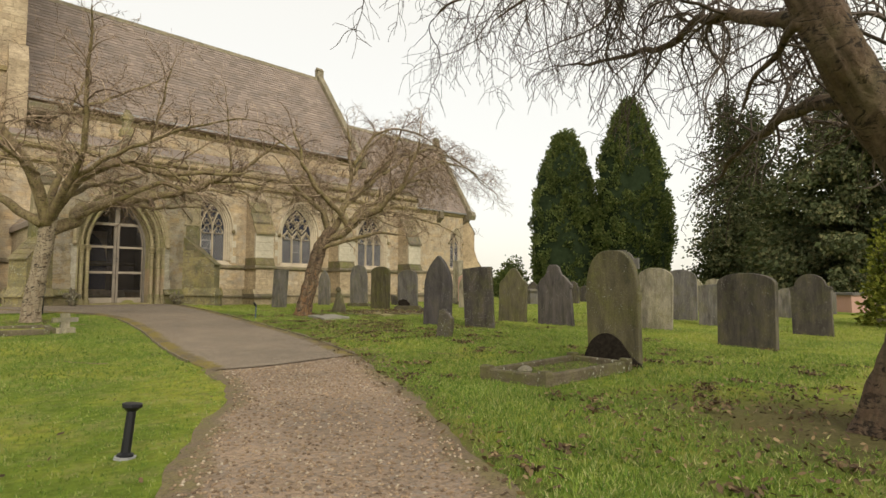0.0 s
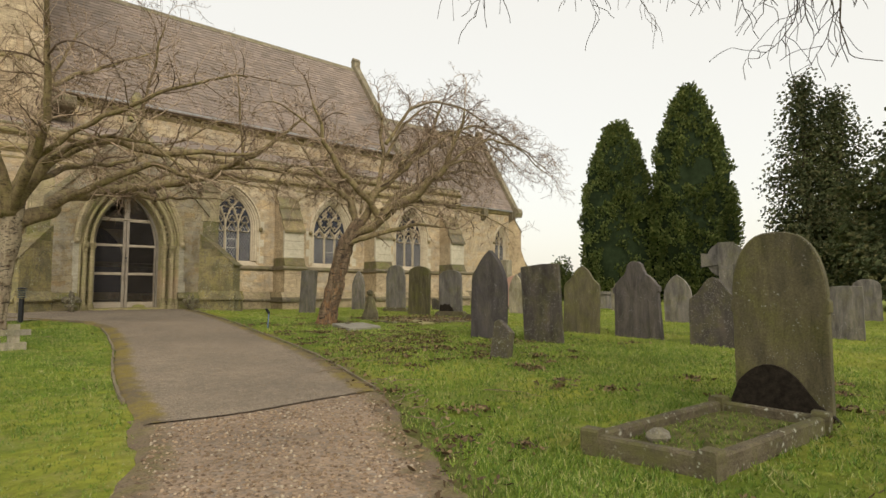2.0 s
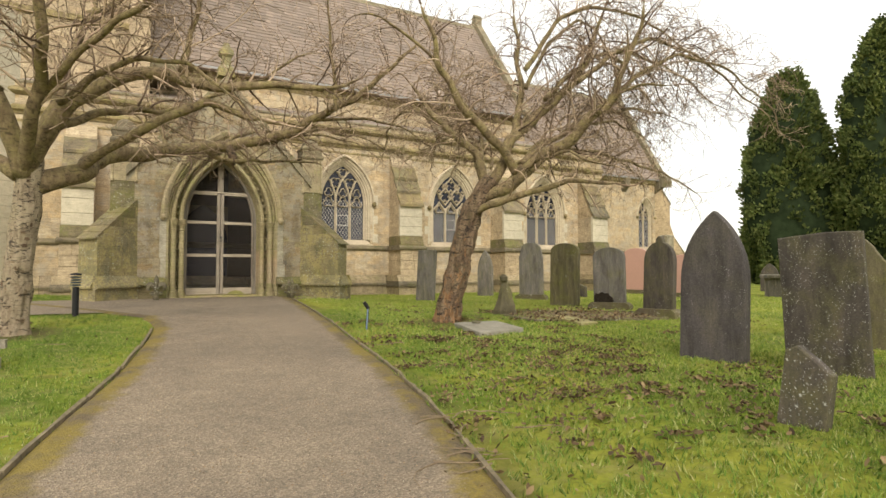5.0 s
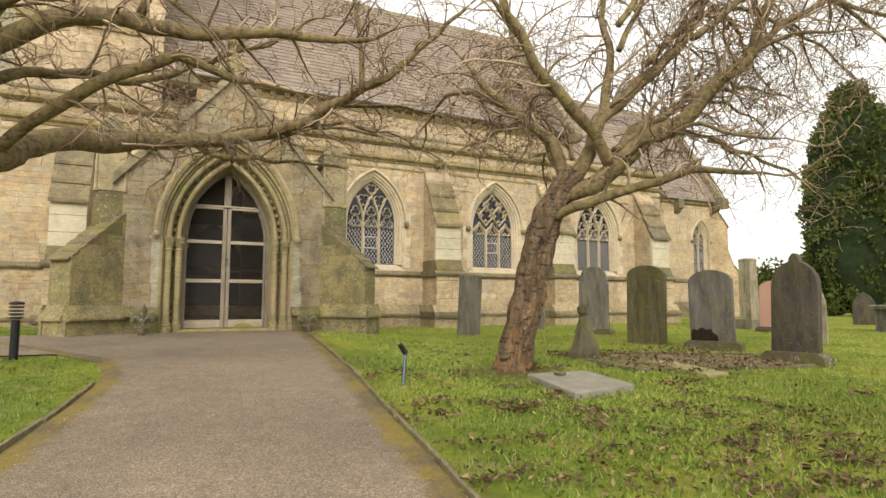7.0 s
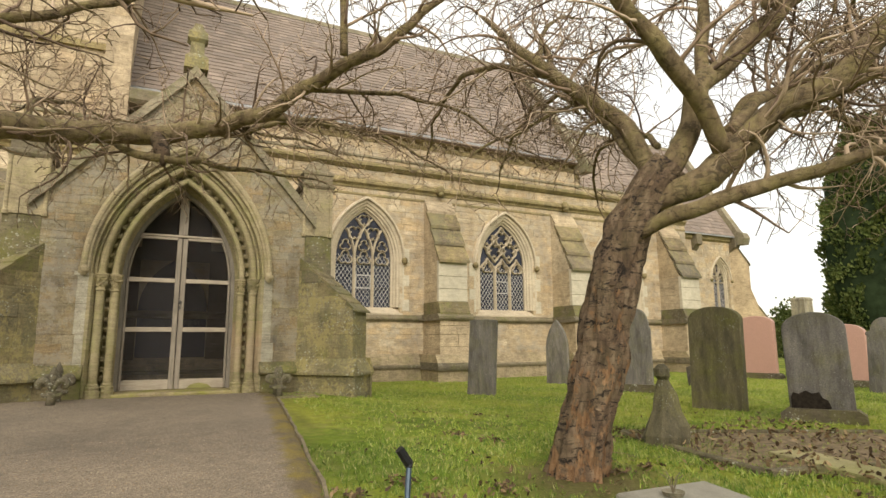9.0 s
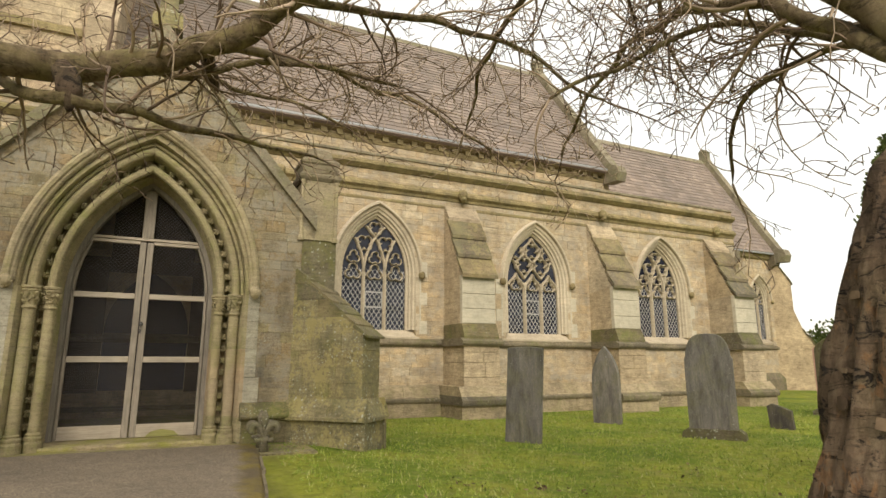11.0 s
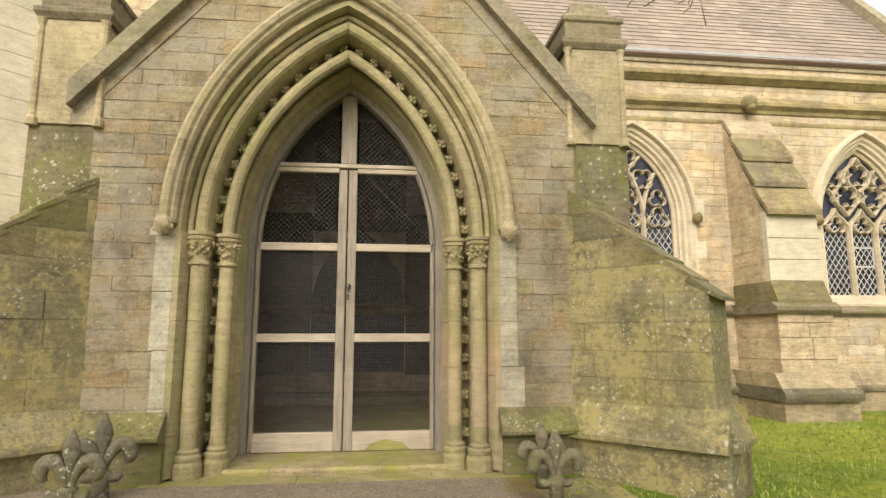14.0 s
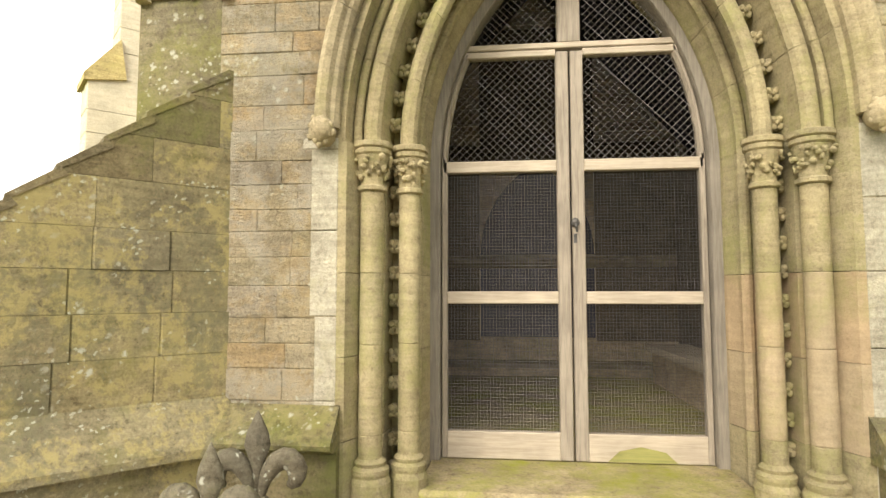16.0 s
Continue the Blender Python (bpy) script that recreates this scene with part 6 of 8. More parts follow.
def outline(shape, w, h):
    """Right-to-left outline of a stone's top, closed at its foot."""
    q = w / 2
    foot = [(-q, 0.0), (q, 0.0)]
    if shape == "round":
        r = q
        return foot + arc(0, h - r * 0.62, r, 0, 180, 16)[:1] + [(x, h - r * 0.62 + (z - (h - r * 0.62)) * 0.62) for x, z in arc(0, h - r * 0.62, r, 0, 180, 16)]
    if shape == "shallow":
        return foot + [(q, h - 0.2)] + [(x * 1.0, h - 0.2 + z) for x, z in [(q * math.cos(radians(a)), 0.2 * math.sin(radians(a))) for a in range(0, 181, 12)]]
    if shape == "pointed":
        s = 0.55 * h
        R = (((h - s) ** 2) + q * q) / (2 * q)
        e = math.degrees(math.acos((R - q) / R))
        right = arc(-(R - q), s, R, 0, e, 9)
        return foot + right + [(-x, z) for x, z in right[-2::-1]]
    if shape == "shoulder":
        s = h - 0.34
        right = [(q, s - 0.05), (q * 1.06, s - 0.03), (q * 1.06, s + 0.02), (q * 0.86, s + 0.05)] + arc(0, s + 0.04, q * 0.8, 4, 90, 8)
        right = [(x, z if z < s + 0.05 else s + 0.05 + (z - s - 0.05) * (h - s - 0.05) / (q * 0.8)) for x, z in right]
        return foot + right + [(-x, z) for x, z in right[-2::-1]]
    if shape == "ogee":
        s = h - 0.45
        right = [(q, s), (q * 0.97, s + 0.06), (q * 0.82, s + 0.12), (q * 0.66, s + 0.17), (q * 0.52, s + 0.25), (q * 0.36, s + 0.35), (q * 0.18, s + 0.42), (0, h)]
        return foot + right + [(-x, z) for x, z in right[-2::-1]]
    if shape == "bell":
        s = h * 0.68
        right = [(q * 0.93, s - 0.14), (q, s - 0.11), (q, s - 0.03), (q * 0.9, s + 0.01), (q * 0.8, s + 0.09), (q * 0.64, s + 0.17), (q * 0.46, s + 0.23), (q * 0.37, s + 0.32), (q * 0.31, h - 0.07), (q * 0.18, h - 0.015), (0, h)]
        return foot + right + [(-x, z) for x, z in right[-2::-1]]
    if shape == "lancet":
        s = 0.66 * h
        right = [(q, s - 0.16), (q * 1.05, s - 0.14), (q * 1.05, s - 0.06), (q * 0.99, s - 0.03)] + [(q * math.cos(radians(a)) ** 0.72, s + (h - s) * math.sin(radians(a)) ** 1.1) for a in range(0, 90, 9)] + [(0, h)]
        return foot + right + [(-x, z) for x, z in right[-2::-1]]
    if shape == "crown":
        s = 0.77 * h
        right = [(q, s - 0.02), (q * 0.93, s + 0.03)] + [(q * 0.93 * math.cos(radians(a)) ** 0.6, s + 0.03 + (h - s - 0.03) * math.sin(radians(a)) ** 1.15) for a in range(8, 90, 9)] + [(0, h)]
        return foot + right + [(-x, z) for x, z in right[-2::-1]]
    if shape == "peak":
        s = h - 0.42
        right = [(q, s - 0.1), (q * 0.98, s), (q * 0.9, s + 0.1), (q * 0.7, s + 0.2), (q * 0.45, s + 0.27), (q * 0.24, s + 0.3), (q * 0.2, s + 0.36), (q * 0.1, h - 0.01), (0, h)]
        return foot + right + [(-x, z) for x, z in right[-2::-1]]
    if shape == "broken":
        return foot + [(q, h * 0.72), (q * 0.3, h * 0.86), (-q * 0.55, h), (-q, h * 0.92)]
    return foot + [(q, h), (q * 0.2, h + 0.012), (-q * 0.5, h - 0.006), (-q, h - 0.02)]


def slab_mesh(geo, pts, t, m, c=0.012):
    """An upright slab from its outline, with worn edges front and back."""
    n = len(pts)
    cx, cz = sum(p[0] for p in pts) / n, sum(p[1] for p in pts) / n
    inner = []
    for x, z in pts:
        l = math.hypot(x - cx, z - cz) or 1
        inner.append((x - (x - cx) / l * c, z - (z - cz) / l * c))
    rings = [[m @ Vector((x, -t / 2, z)) for x, z in inner], [m @ Vector((x, -t / 2 + c, z)) for x, z in pts], [m @ Vector((x, t / 2 - c, z)) for x, z in pts], [m @ Vector((x, t / 2, z)) for x, z in inner]]
    geo.rings(rings)




def headstone(x, y, w, h, shape, mat, label, ang=-80, t=0.1, lean=0.0, tip=0.0, base=False):
    z = gz(x, y)
    ob = holder("headstone", (x, y, z), label, "headstone", "churchyard headstones")
    m = Matrix.Translation((x, y, z - 0.04)) @ Matrix.Rotation(radians(ang), 4, "Z") @ Matrix.Rotation(radians(lean), 4, "Y") @ Matrix.Rotation(radians(tip), 4, "X")
    g = Geo()
    slab_mesh(g, outline(shape, w, h + 0.04), t, m)
    g.make("slab", mat, ob)
    if base:
        g = Geo()
        mb_ = Matrix.Translation((x, y, z)) @ Matrix.Rotation(radians(ang), 4, "Z")
        g.prism([(-w / 2 - 0.12, -0.1), (w / 2 + 0.12, -0.1), (w / 2 + 0.1, 0.1), (w / 2 + 0.02, 0.16), (-w / 2 - 0.02, 0.16), (-w / 2 - 0.1, 0.1)], "y", -t / 2 - 0.1, t / 2 + 0.1, mb_)
        g.make("base", M_kerb, ob, "mossy stone base")
    return ob


headstone(11.58, 20.8, 0.6, 1.5, "flat", M_ggrey, "leaning grey slate headstone with a square top", -55, 0.1, 3)
headstone(14.8, 22.5, 0.62, 1.6, "pointed", M_ggrey, "grey pointed headstone with an orange lichen stripe", -68, 0.1, 0)
headstone(14.78, 19.85, 0.76, 1.75, "crown", M_ggrey, "tall grey streaked pointed headstone", -58, 0.13, 0, 1, True)
headstone(17.2, 20.3, 0.42, 0.48, "broken", M_gslate, "small dark broken stone in the grass", -70, 0.12, -4)
headstone(13.4, 16.7, 0.8, 1.56, "shallow", M_golive, "dark mossy headstone with an uneven top", -74, 0.13, 1, 0, False)
hs = headstone(13.4, 15.15, 0.72, 1.4, "round", M_ggrey, "grey round-topped headstone with a black crusted foot", -62, 0.12, -1, 0, True)
g = Geo()
mc = Matrix.Translation((13.4, 15.15, gz(13.4, 15.15))) @ Matrix.Rotation(radians(-62), 4, "Z")
g.prism([(-0.34, 0.1), (0.04, 0.1), (0.1, 0.18), (0.07, 0.27), (0.01, 0.3), (-0.02, 0.37), (-0.1, 0.35), (-0.17, 0.39), (-0.25, 0.34), (-0.31, 0.36), (-0.34, 0.3)], "y", -0.085, -0.02, mc)
g.make("crusted_foot", M_gblack, hs, "black crusted hollow")
headstone(12.95, 13.4, 0.64, 1.58, "peak", M_gslate, "dark shaped headstone with a small pointed crest", -80, 0.13, 2, 0, True)
headstone(21.0, 21.4, 0.95, 1.75, "shallow", M_gpink, "polished pink granite headstone", -76, 0.18, 0, 0, True)
headstone(19.9, 18.4, 0.78, 1.42, "shallow", M_gpink, "polished pink granite headstone", -76, 0.18, 0, 0, True)
headstone(18.6, 17.0, 0.6, 1.5, "shoulder", M_ggrey, "grey shouldered headstone standing in the grass", -76, 0.12, 3)
headstone(9.42, 9.62, 0.68, 1.62, "pointed", M_gviolet, "large grey gothic-arched headstone with worn lettering", -72, 0.16, 1.5)
headstone(9.8, 8.64, 0.71, 1.36, "flat", M_gspeck, "dark square-topped slate headstone spotted with lichen", -74, 0.11, -2, 2, False)
headstone(7.75, 7.74, 0.29, 0.52, "broken", M_gspeck, "small broken dark footstone leaning in the grass", -78, 0.13, 6, -4)
headstone(12.0, 9.45, 0.78, 1.4, "ogee", M_golive, "olive-green headstone with an ogee top", -76, 0.1, 2)
headstone(12.15, 8.2, 0.94, 1.5, "bell", M_gviolet, "dark weathered shouldered headstone", -82, 0.14, -2, 0, False)
cr = headstone(11.97, 6.65, 0.8, 1.2, "ogee", M_gspeck, "dark headstone carved with a small pale cross", -78, 0.12, 0)
g = Geo()
mm = Matrix.Translation((12.0, 6.65, gz(12.0, 6.65))) @ Matrix.Rotation(radians(-78), 4, "Z")
g.box(-0.012, 0.012, -0.07, -0.055, 0.56, 0.8, mm)
for cx_, cz_ in ((-0.07, 0.83), (0.07, 0.83), (0.0, 0.9), (0.0, 0.8)):
    g.prism([(cx_ + 0.035 * math.cos(q * 0.7854), cz_ + 0.035 * math.sin(q * 0.7854)) for q in range(8)], "y", -0.07, -0.055, mm)
g.make("carved_cross", M_gpale, cr)


def wheel_cross(x, y, h, ang, mat, label):
    z = gz(x, y)
    ob = holder("stone_cross", (x, y, z), label, "grave cross")
    m = Matrix.Translation((x, y, z)) @ Matrix.Rotation(radians(ang), 4, "Z")
    g = Geo()
    g.prism([(-0.17, -0.05), (0.17, -0.05), (0.11, h - 0.55), (0.13, h), (-0.13, h), (-0.11, h - 0.55)], "y", -0.075, 0.075, m)
    g.make("shaft", mat, ob)
    g = Geo()
    zc = h - 0.32
    g.prism([(-0.42, zc - 0.13), (-0.42, zc + 0.13), (-0.1, zc + 0.09), (0.1, zc + 0.09), (0.42, zc + 0.13), (0.42, zc - 0.13), (0.1, zc - 0.09), (-0.1, zc - 0.09)], "y", -0.07, 0.07, m)
    g.make("arms", mat, ob)
    g = Geo()
    rings = []
    for k in range(25):
        a = 2 * math.pi * k / 24
        rings.append([m @ Vector((r * math.cos(a), yy, zc + r * math.sin(a))) for r, yy in ((0.02, -0.045), (0.33, -0.045), (0.33, 0.045), (0.02, 0.045))])
    g.rings(rings, True, False)
    g.make("ring", mat, ob)


wheel_cross(12.75, 6.75, 1.85, -78, M_ggrey, "tall grey wheel-headed stone cross among headstones")
headstone(13.3, 6.2, 0.8, 1.45, "round", M_gpale, "pale round-topped headstone with brown stains", -80, 0.12, 2)
headstone(17.2, 7.2, 0.92, 1.5, "round", M_ggrey, "grey round-topped headstone with orange lichen", -78, 0.13, 0)
big = headstone(7.34, 4.0, 0.72, 1.56, "lancet", M_golive, "tall olive-brown headstone at the head of a kerbed grave", -82, 0.15, 0, 2)
g = Geo()
mm = Matrix.Translation((7.34, 4.0, gz(7.34, 4.0) - 0.02)) @ Matrix.Rotation(radians(-82), 4, "Z")
g.prism([(-0.39, 0.0)] + [(-0.39 + 0.78 * k / 12, 0.12 + 0.32 * math.sin(math.pi * min(1, k / 9.5)) ** 0.6 if k < 9.5 else 0.12 * (12 - k) / 2.5 + 0.04) for k in range(13)] + [(0.42, 0.0)], "y", -0.13, -0.06, mm)
g.make("black_foot", M_gblack, big, "black crusted arched foot")
headstone(11.15, 3.5, 1.02, 1.33, "shallow", M_gslate, "broad dark headstone with green streaks", -98, 0.13, 1, 0, False)
headstone(15.3, 3.4, 0.8, 1.4, "shoulder", M_gslate, "dark headstone with a raised rounded top", -90, 0.12, -1)
headstone(15.4, 7.35, 0.6, 1.45, "round", M_gpale, "pale round-topped headstone with brown stains", -78, 0.12, 2)
headstone(15.8, 5.75, 0.72, 1.08, "flat", M_ggrey, "low grey square headstone", -80, 0.14, 0)
headstone(22.0, 5.6, 0.7, 1.0, "shallow", M_ggrey, "low grey headstone standing in the grass", -80, 0.14, 0)
headstone(16.6, 15.4, 0.52, 1.34, "pointed", M_gpale, "pale pointed headstone standing in the grass", -70, 0.12, 0)
headstone(21.8, 14.5, 0.95, 1.2, "shoulder", M_gpale, "pale green-stained shouldered headstone", -70, 0.14, 0)
headstone(17.3, 10.0, 0.74, 1.32, "pointed", M_ggrey, "grey pointed headstone standing in the grass", -76, 0.13, -2)
fr = random.Random(21)
for k, (x_, y_) in enumerate(((18.4, 9.3), (20.5, 10.6), (23.5, 9.2), (25.0, 12.0), (27.5, 10.0), (26.0, 16.5), (29.0, 14.0), (24.0, 7.2), (27.0, 5.5), (19.4, 4.2), (20.8, 2.6), (18.2, 2.0), (30.5, 18.5), (28.0, 20.5))):
    headstone(x_, y_, fr.uniform(0.55, 0.85), fr.uniform(0.9, 1.35), fr.choice(("round", "pointed", "shoulder", "shallow")), fr.choice((M_ggrey, M_gpale, M_ggrey, M_gslate)), fr.choice(("grey weathered headstone among others", "pale weathered headstone in the grass")), -78 + fr.uniform(-6, 6), 0.13, fr.uniform(-3, 3))


def chest_tomb(x, y, l, w, h, ang, mat, label):
    z = gz(x, y)
    ob = holder("chest_tomb", (x, y, z), label, "tomb")
    m = Matrix.Translation((x, y, z)) @ Matrix.Rotation(radians(ang), 4, "Z")
    g = Geo()
    g.prism([(-l / 2, -0.05), (l / 2, -0.05), (l / 2, h - 0.12), (-l / 2, h - 0.12)], "y", -w / 2, w / 2, m)
    g.make("chest", mat, ob)
    g = Geo()
    g.prism([(-l / 2 - 0.1, h - 0.12), (l / 2 + 0.1, h - 0.12), (l / 2 + 0.1, h - 0.03), (l / 2 + 0.04, h), (-l / 2 - 0.04, h), (-l / 2 - 0.1, h - 0.03)], "y", -w / 2 - 0.1, w / 2 + 0.1, m)
    g.make("lid", M_ggrey, ob)


chest_tomb(30.5, 5.2, 1.9, 0.9, 0.85, -20, M_gpink, "red brick chest tomb with a stone lid")
chest_tomb(23.5, 16.8, 1.8, 0.8, 0.75, -15, M_ggrey, "grey stone chest tomb")


def kerb_set(corners, h, wd, label, fill, posts=True):
    """Four kerb stones round a plot, with its filling."""
    c = [Vector((x, y, 0)) for x, y in corners]
    mid = sum(c, Vector()) / 4
    ob = holder("grave_kerb", (mid.x, mid.y, gz(mid.x, mid.y)), label, "grave kerb")
    for i in range(4):
        a, b = c[i], c[(i + 1) % 4]
        d = (b - a)
        ln_ = d.length
        ang = math.atan2(d.y, d.x)
        za, zb = gz(a.x, a.y), gz(b.x, b.y)
        m = Matrix.Translation((a.x, a.y, za)) @ Matrix.Rotation(ang, 4, "Z") @ Matrix.Rotation(-math.atan2(zb - za, ln_), 4, "Y")
        g = Geo()
        g.prism([(-wd / 2, -0.08), (wd / 2, -0.08), (wd / 2, h - 0.015), (wd / 2 - 0.015, h), (-wd / 2 + 0.015, h), (-wd / 2, h - 0.015)], "x", wd * 0.5, ln_ - wd * 0.5, m)
        g.make("kerb_stone", M_kerb, ob)
        if posts:
            g = Geo()
            g.prism([(-wd * 0.7, -0.1), (wd * 0.7, -0.1), (wd * 0.7, h + 0.02), (wd * 0.55, h + 0.035), (-wd * 0.55, h + 0.035), (-wd * 0.7, h + 0.02)], "x", -wd * 0.7, wd * 0.7, m)
            g.make("corner_post", M_kerb, ob)
    vs = []
    n = 8
    for i in range(n + 1):
        for j in range(n + 1):
            u, v = i / n, j / n
            p = (c[0] * (1 - u) + c[1] * u) * (1 - v) + (c[3] * (1 - u) + c[2] * u) * v
            vs.append((p.x, p.y, gz(p.x, p.y) + h * 0.45 + 0.02 * noise.noise(Vector((p.x * 5, p.y * 5, 0)))))
    fs = [(i * (n + 1) + j, i * (n + 1) + j + 1, (i + 1) * (n + 1) + j + 1, (i + 1) * (n + 1) + j) for i in range(n) for j in range(n)]
    setp(mesh_object("filling", vs, fs, fill, None, "weeds, moss and dead leaves"), ob)
    return ob


M_weeds = plain_mat("weedy_soil", (0.1, 0.095, 0.035), 1.0, 0, 0.6, 9, 0.9, 0.1)
M_soil = plain_mat("leafy_soil", (0.17, 0.13, 0.08), 1.0, 0, 0.5, 12, 0.9, 0.1)
kerb_set([(5.2, 3.66), (6.83, 3.58), (6.76, 4.3), (5.1, 4.39)], 0.13, 0.085, "low mossy stone kerb round an overgrown grave", M_weeds)
kerb_set([(10.0, 13.6), (12.75, 13.0), (13.0, 14.25), (10.32, 15.56)], 0.05, 0.08, "low stone kerb round a leaf-strewn grave plot", M_soil, False)
x, y = scatter(700, 10.1, 12.7, 13, 15.5, lambda x, y: lawn(x, y))
field("fallen_leaves", x, y, ground_z(x, y) + 0.06, LEAF_V, LEAF_F, nr.uniform(0.02, 0.04, len(x)), M_leaf, "dead leaves and stalks on a grave plot", "leaf litter", 0.6)
x, y = scatter(420, 5.25, 6.7, 3.72, 4.28, lambda x, y: lawn(x, y))
field("grass", x, y, ground_z(x, y) + 0.05, TUFT_V, TUFT_F, nr.uniform(0.02, 0.05, len(x)), M_blade, "weeds growing inside a grave kerb", "grass")
g = Geo()
lump(g, (5.5, 4.15, gz(5.5, 4.1) + 0.09), (0.1, 0.08, 0.055), 5)
g.make("loose_stone", M_gpale, None, "pale rounded stone lying in the grave kerb", category="stone")


M_paleslab = stone_mat("yellow_green_ledger", [(0.27, 0.25, 0.13), (0.31, 0.28, 0.16)], soot=0.3, moss=0.4, moss_tone=(0.25, 0.25, 0.08), mottle=0.7)
M_ledger = stone_mat("pale_grey_ledger", [(0.26, 0.25, 0.212), (0.28, 0.267, 0.228)], soot=0.25, moss=0.12, mottle=0.5)


def ledger(corners, h, mat, label):
    c = [Vector((x, y, gz(x, y))) for x, y in corners]
    mid = sum(c, Vector()) / 4
    g = Geo()
    lo = [p - Vector((0, 0, 0.05)) for p in c]
    hi = [p + Vector((0, 0, h - 0.012)) for p in c]
    top = [p + Vector((0, 0, h)) + (mid - p).normalized() * 0.015 for p in c]
    g.rings([lo, hi, top])
    return g.make("ledger_slab", mat, None, label, category="grave slab")


ledger([(8.18, 12.42), (9.08, 12.6), (9.2, 13.5), (8.4, 13.52)], 0.07, M_ledger, "flat pale grey ledger slab by the tree")
ledger([(10.45, 12.85), (10.85, 12.88), (11.05, 14.0), (10.65, 14.02)], 0.055, M_paleslab, "narrow mossy yellow-green ledger slab")
# small dish on the slab
dish = holder("grave_dish", (8.68, 13.3, gz(8.6, 13.3) + 0.07), "small white dish with dead stems on a grave slab", "dish")
g = Geo()
zd = gz(8.6, 13.3) + 0.07
g.lathe([(0.03, zd), (0.06, zd + 0.005), (0.075, zd + 0.035), (0.07, zd + 0.036), (0.055, zd + 0.015)], 8.68, 13.3, 12)
g.make("bowl", M_gpale, dish)
g = Geo()
for k in range(5):
    g.tube([(8.68, 13.3, zd + 0.02), (8.68 + 0.03 * math.cos(k * 1.3), 13.3 + 0.03 * math.sin(k * 1.3), zd + 0.11), (8.68 + 0.07 * math.cos(k * 1.3), 13.3 + 0.07 * math.sin(k * 1.3), zd + 0.14)], 0.003, 4)
g.make("stems", M_edge, dish, "dead dry stems")


def obelisk(x, y, h, w, mat, label):
    z = gz(x, y)
    ob = holder("small_obelisk", (x, y, z), label, "monument")
    g = Geo()
    turns = [k * math.pi / 4 + 0.5 for k in range(8)]
    rows_ = ((w * 0.62, -0.05, 0), (w * 0.66, 0.1, 0), (w * 0.55, 0.2, 0.01), (w * 0.44, h * 0.42, 0.02), (w * 0.33, h * 0.62, 0.015), (w * 0.2, h * 0.76, 0.0), (w * 0.17, h * 0.8, 0.0), (w * 0.25, h * 0.85, -0.015), (w * 0.23, h * 0.94, -0.02), (w * 0.08, h, -0.02))
    g.rings([[(x + dx + q * (1 + 0.28 * noise.noise(Vector((3 * a, 9 * zz, 1)))) * math.cos(a), y + q * (1 + 0.28 * noise.noise(Vector((3 * a, 9 * zz, 1)))) * math.sin(a), z + zz) for a in turns] for q, zz, dx in rows_])
    g.make("spire", mat, ob)


obelisk(10.3, 14.85, 0.8, 0.34, M_golive, "small mossy stone spire with a broken knop")
# low cross and kerb on the west lawn
cr2 = holder("small_cross", (2.6, 12.4, gz(2.6, 12.4)), "small weathered stone cross on a low kerb", "grave cross")
g = Geo()
zc_ = gz(2.6, 12.4)
g.box(2.45, 2.75, 12.3, 12.5, zc_ - 0.05, zc_ + 0.1)
g.box(2.53, 2.67, 12.35, 12.45, zc_ + 0.1, zc_ + 0.36)
g.make("stone", M_gpale, cr2)
g = Geo()
g.box(2.4, 2.8, 12.34, 12.46, zc_ + 0.2, zc_ + 0.28)
g.make("arms", M_gpale, cr2)
kerb_set([(0.6, 12.35), (2.4, 12.3), (2.45, 13.1), (0.65, 13.15)], 0.1, 0.1, "low worn kerb on the west lawn", M_turf, False)

# ---------------------------------------------------------------- lights and posts
M_black = plain_mat("black_painted_metal", (0.018, 0.018, 0.02), 0.45, 0.4, 0.2, 20, 0.05)
M_blue = plain_mat("blue_grey_metal", (0.06, 0.085, 0.11), 0.4, 0.6, 0.15, 20, 0)


def spike_light(x, y, h, lean_x, lean_y, label):
    z = gz(x, y)
    ob = holder("path_light", (x, y, z), label, "path light", "path lights")
    m = Matrix.Translation((x, y, z)) @ Matrix.Rotation(lean_y, 4, "Y") @ Matrix.Rotation(lean_x, 4, "X")
    g = Geo()
    g.rings([[m @ Vector((r * math.cos(q * 0.785), r * math.sin(q * 0.785), zz)) for q in range(8)] for r, zz in ((0.05, 0.01), (0.05, 0.025), (0.03, 0.035), (0.028, h - 0.04))])
    g.make("stem", M_black, ob)
    g = Geo()
    g.rings([[m @ Vector((r * math.cos(q * 0.6283), r * math.sin(q * 0.6283), zz)) for q in range(10)] for r, zz in ((0.03, h - 0.045), (0.06, h - 0.02), (0.06, h), (0.045, h + 0.004))])
    g.make("head", M_black, ob, "flat black lamp head")
    g = Geo()
    g.rings([[m @ Vector((r * math.cos(q * 0.785), r * math.sin(q * 0.785), zz)) for q in range(8)] for r, zz in ((0.065, -0.01), (0.065, 0.012))])
    g.make("foot", M_gutter, ob, "pale foot plate")


spike_light(1.18, 3.96, 0.33, 0.0, 0.1, "short black spike light leaning in the lawn")


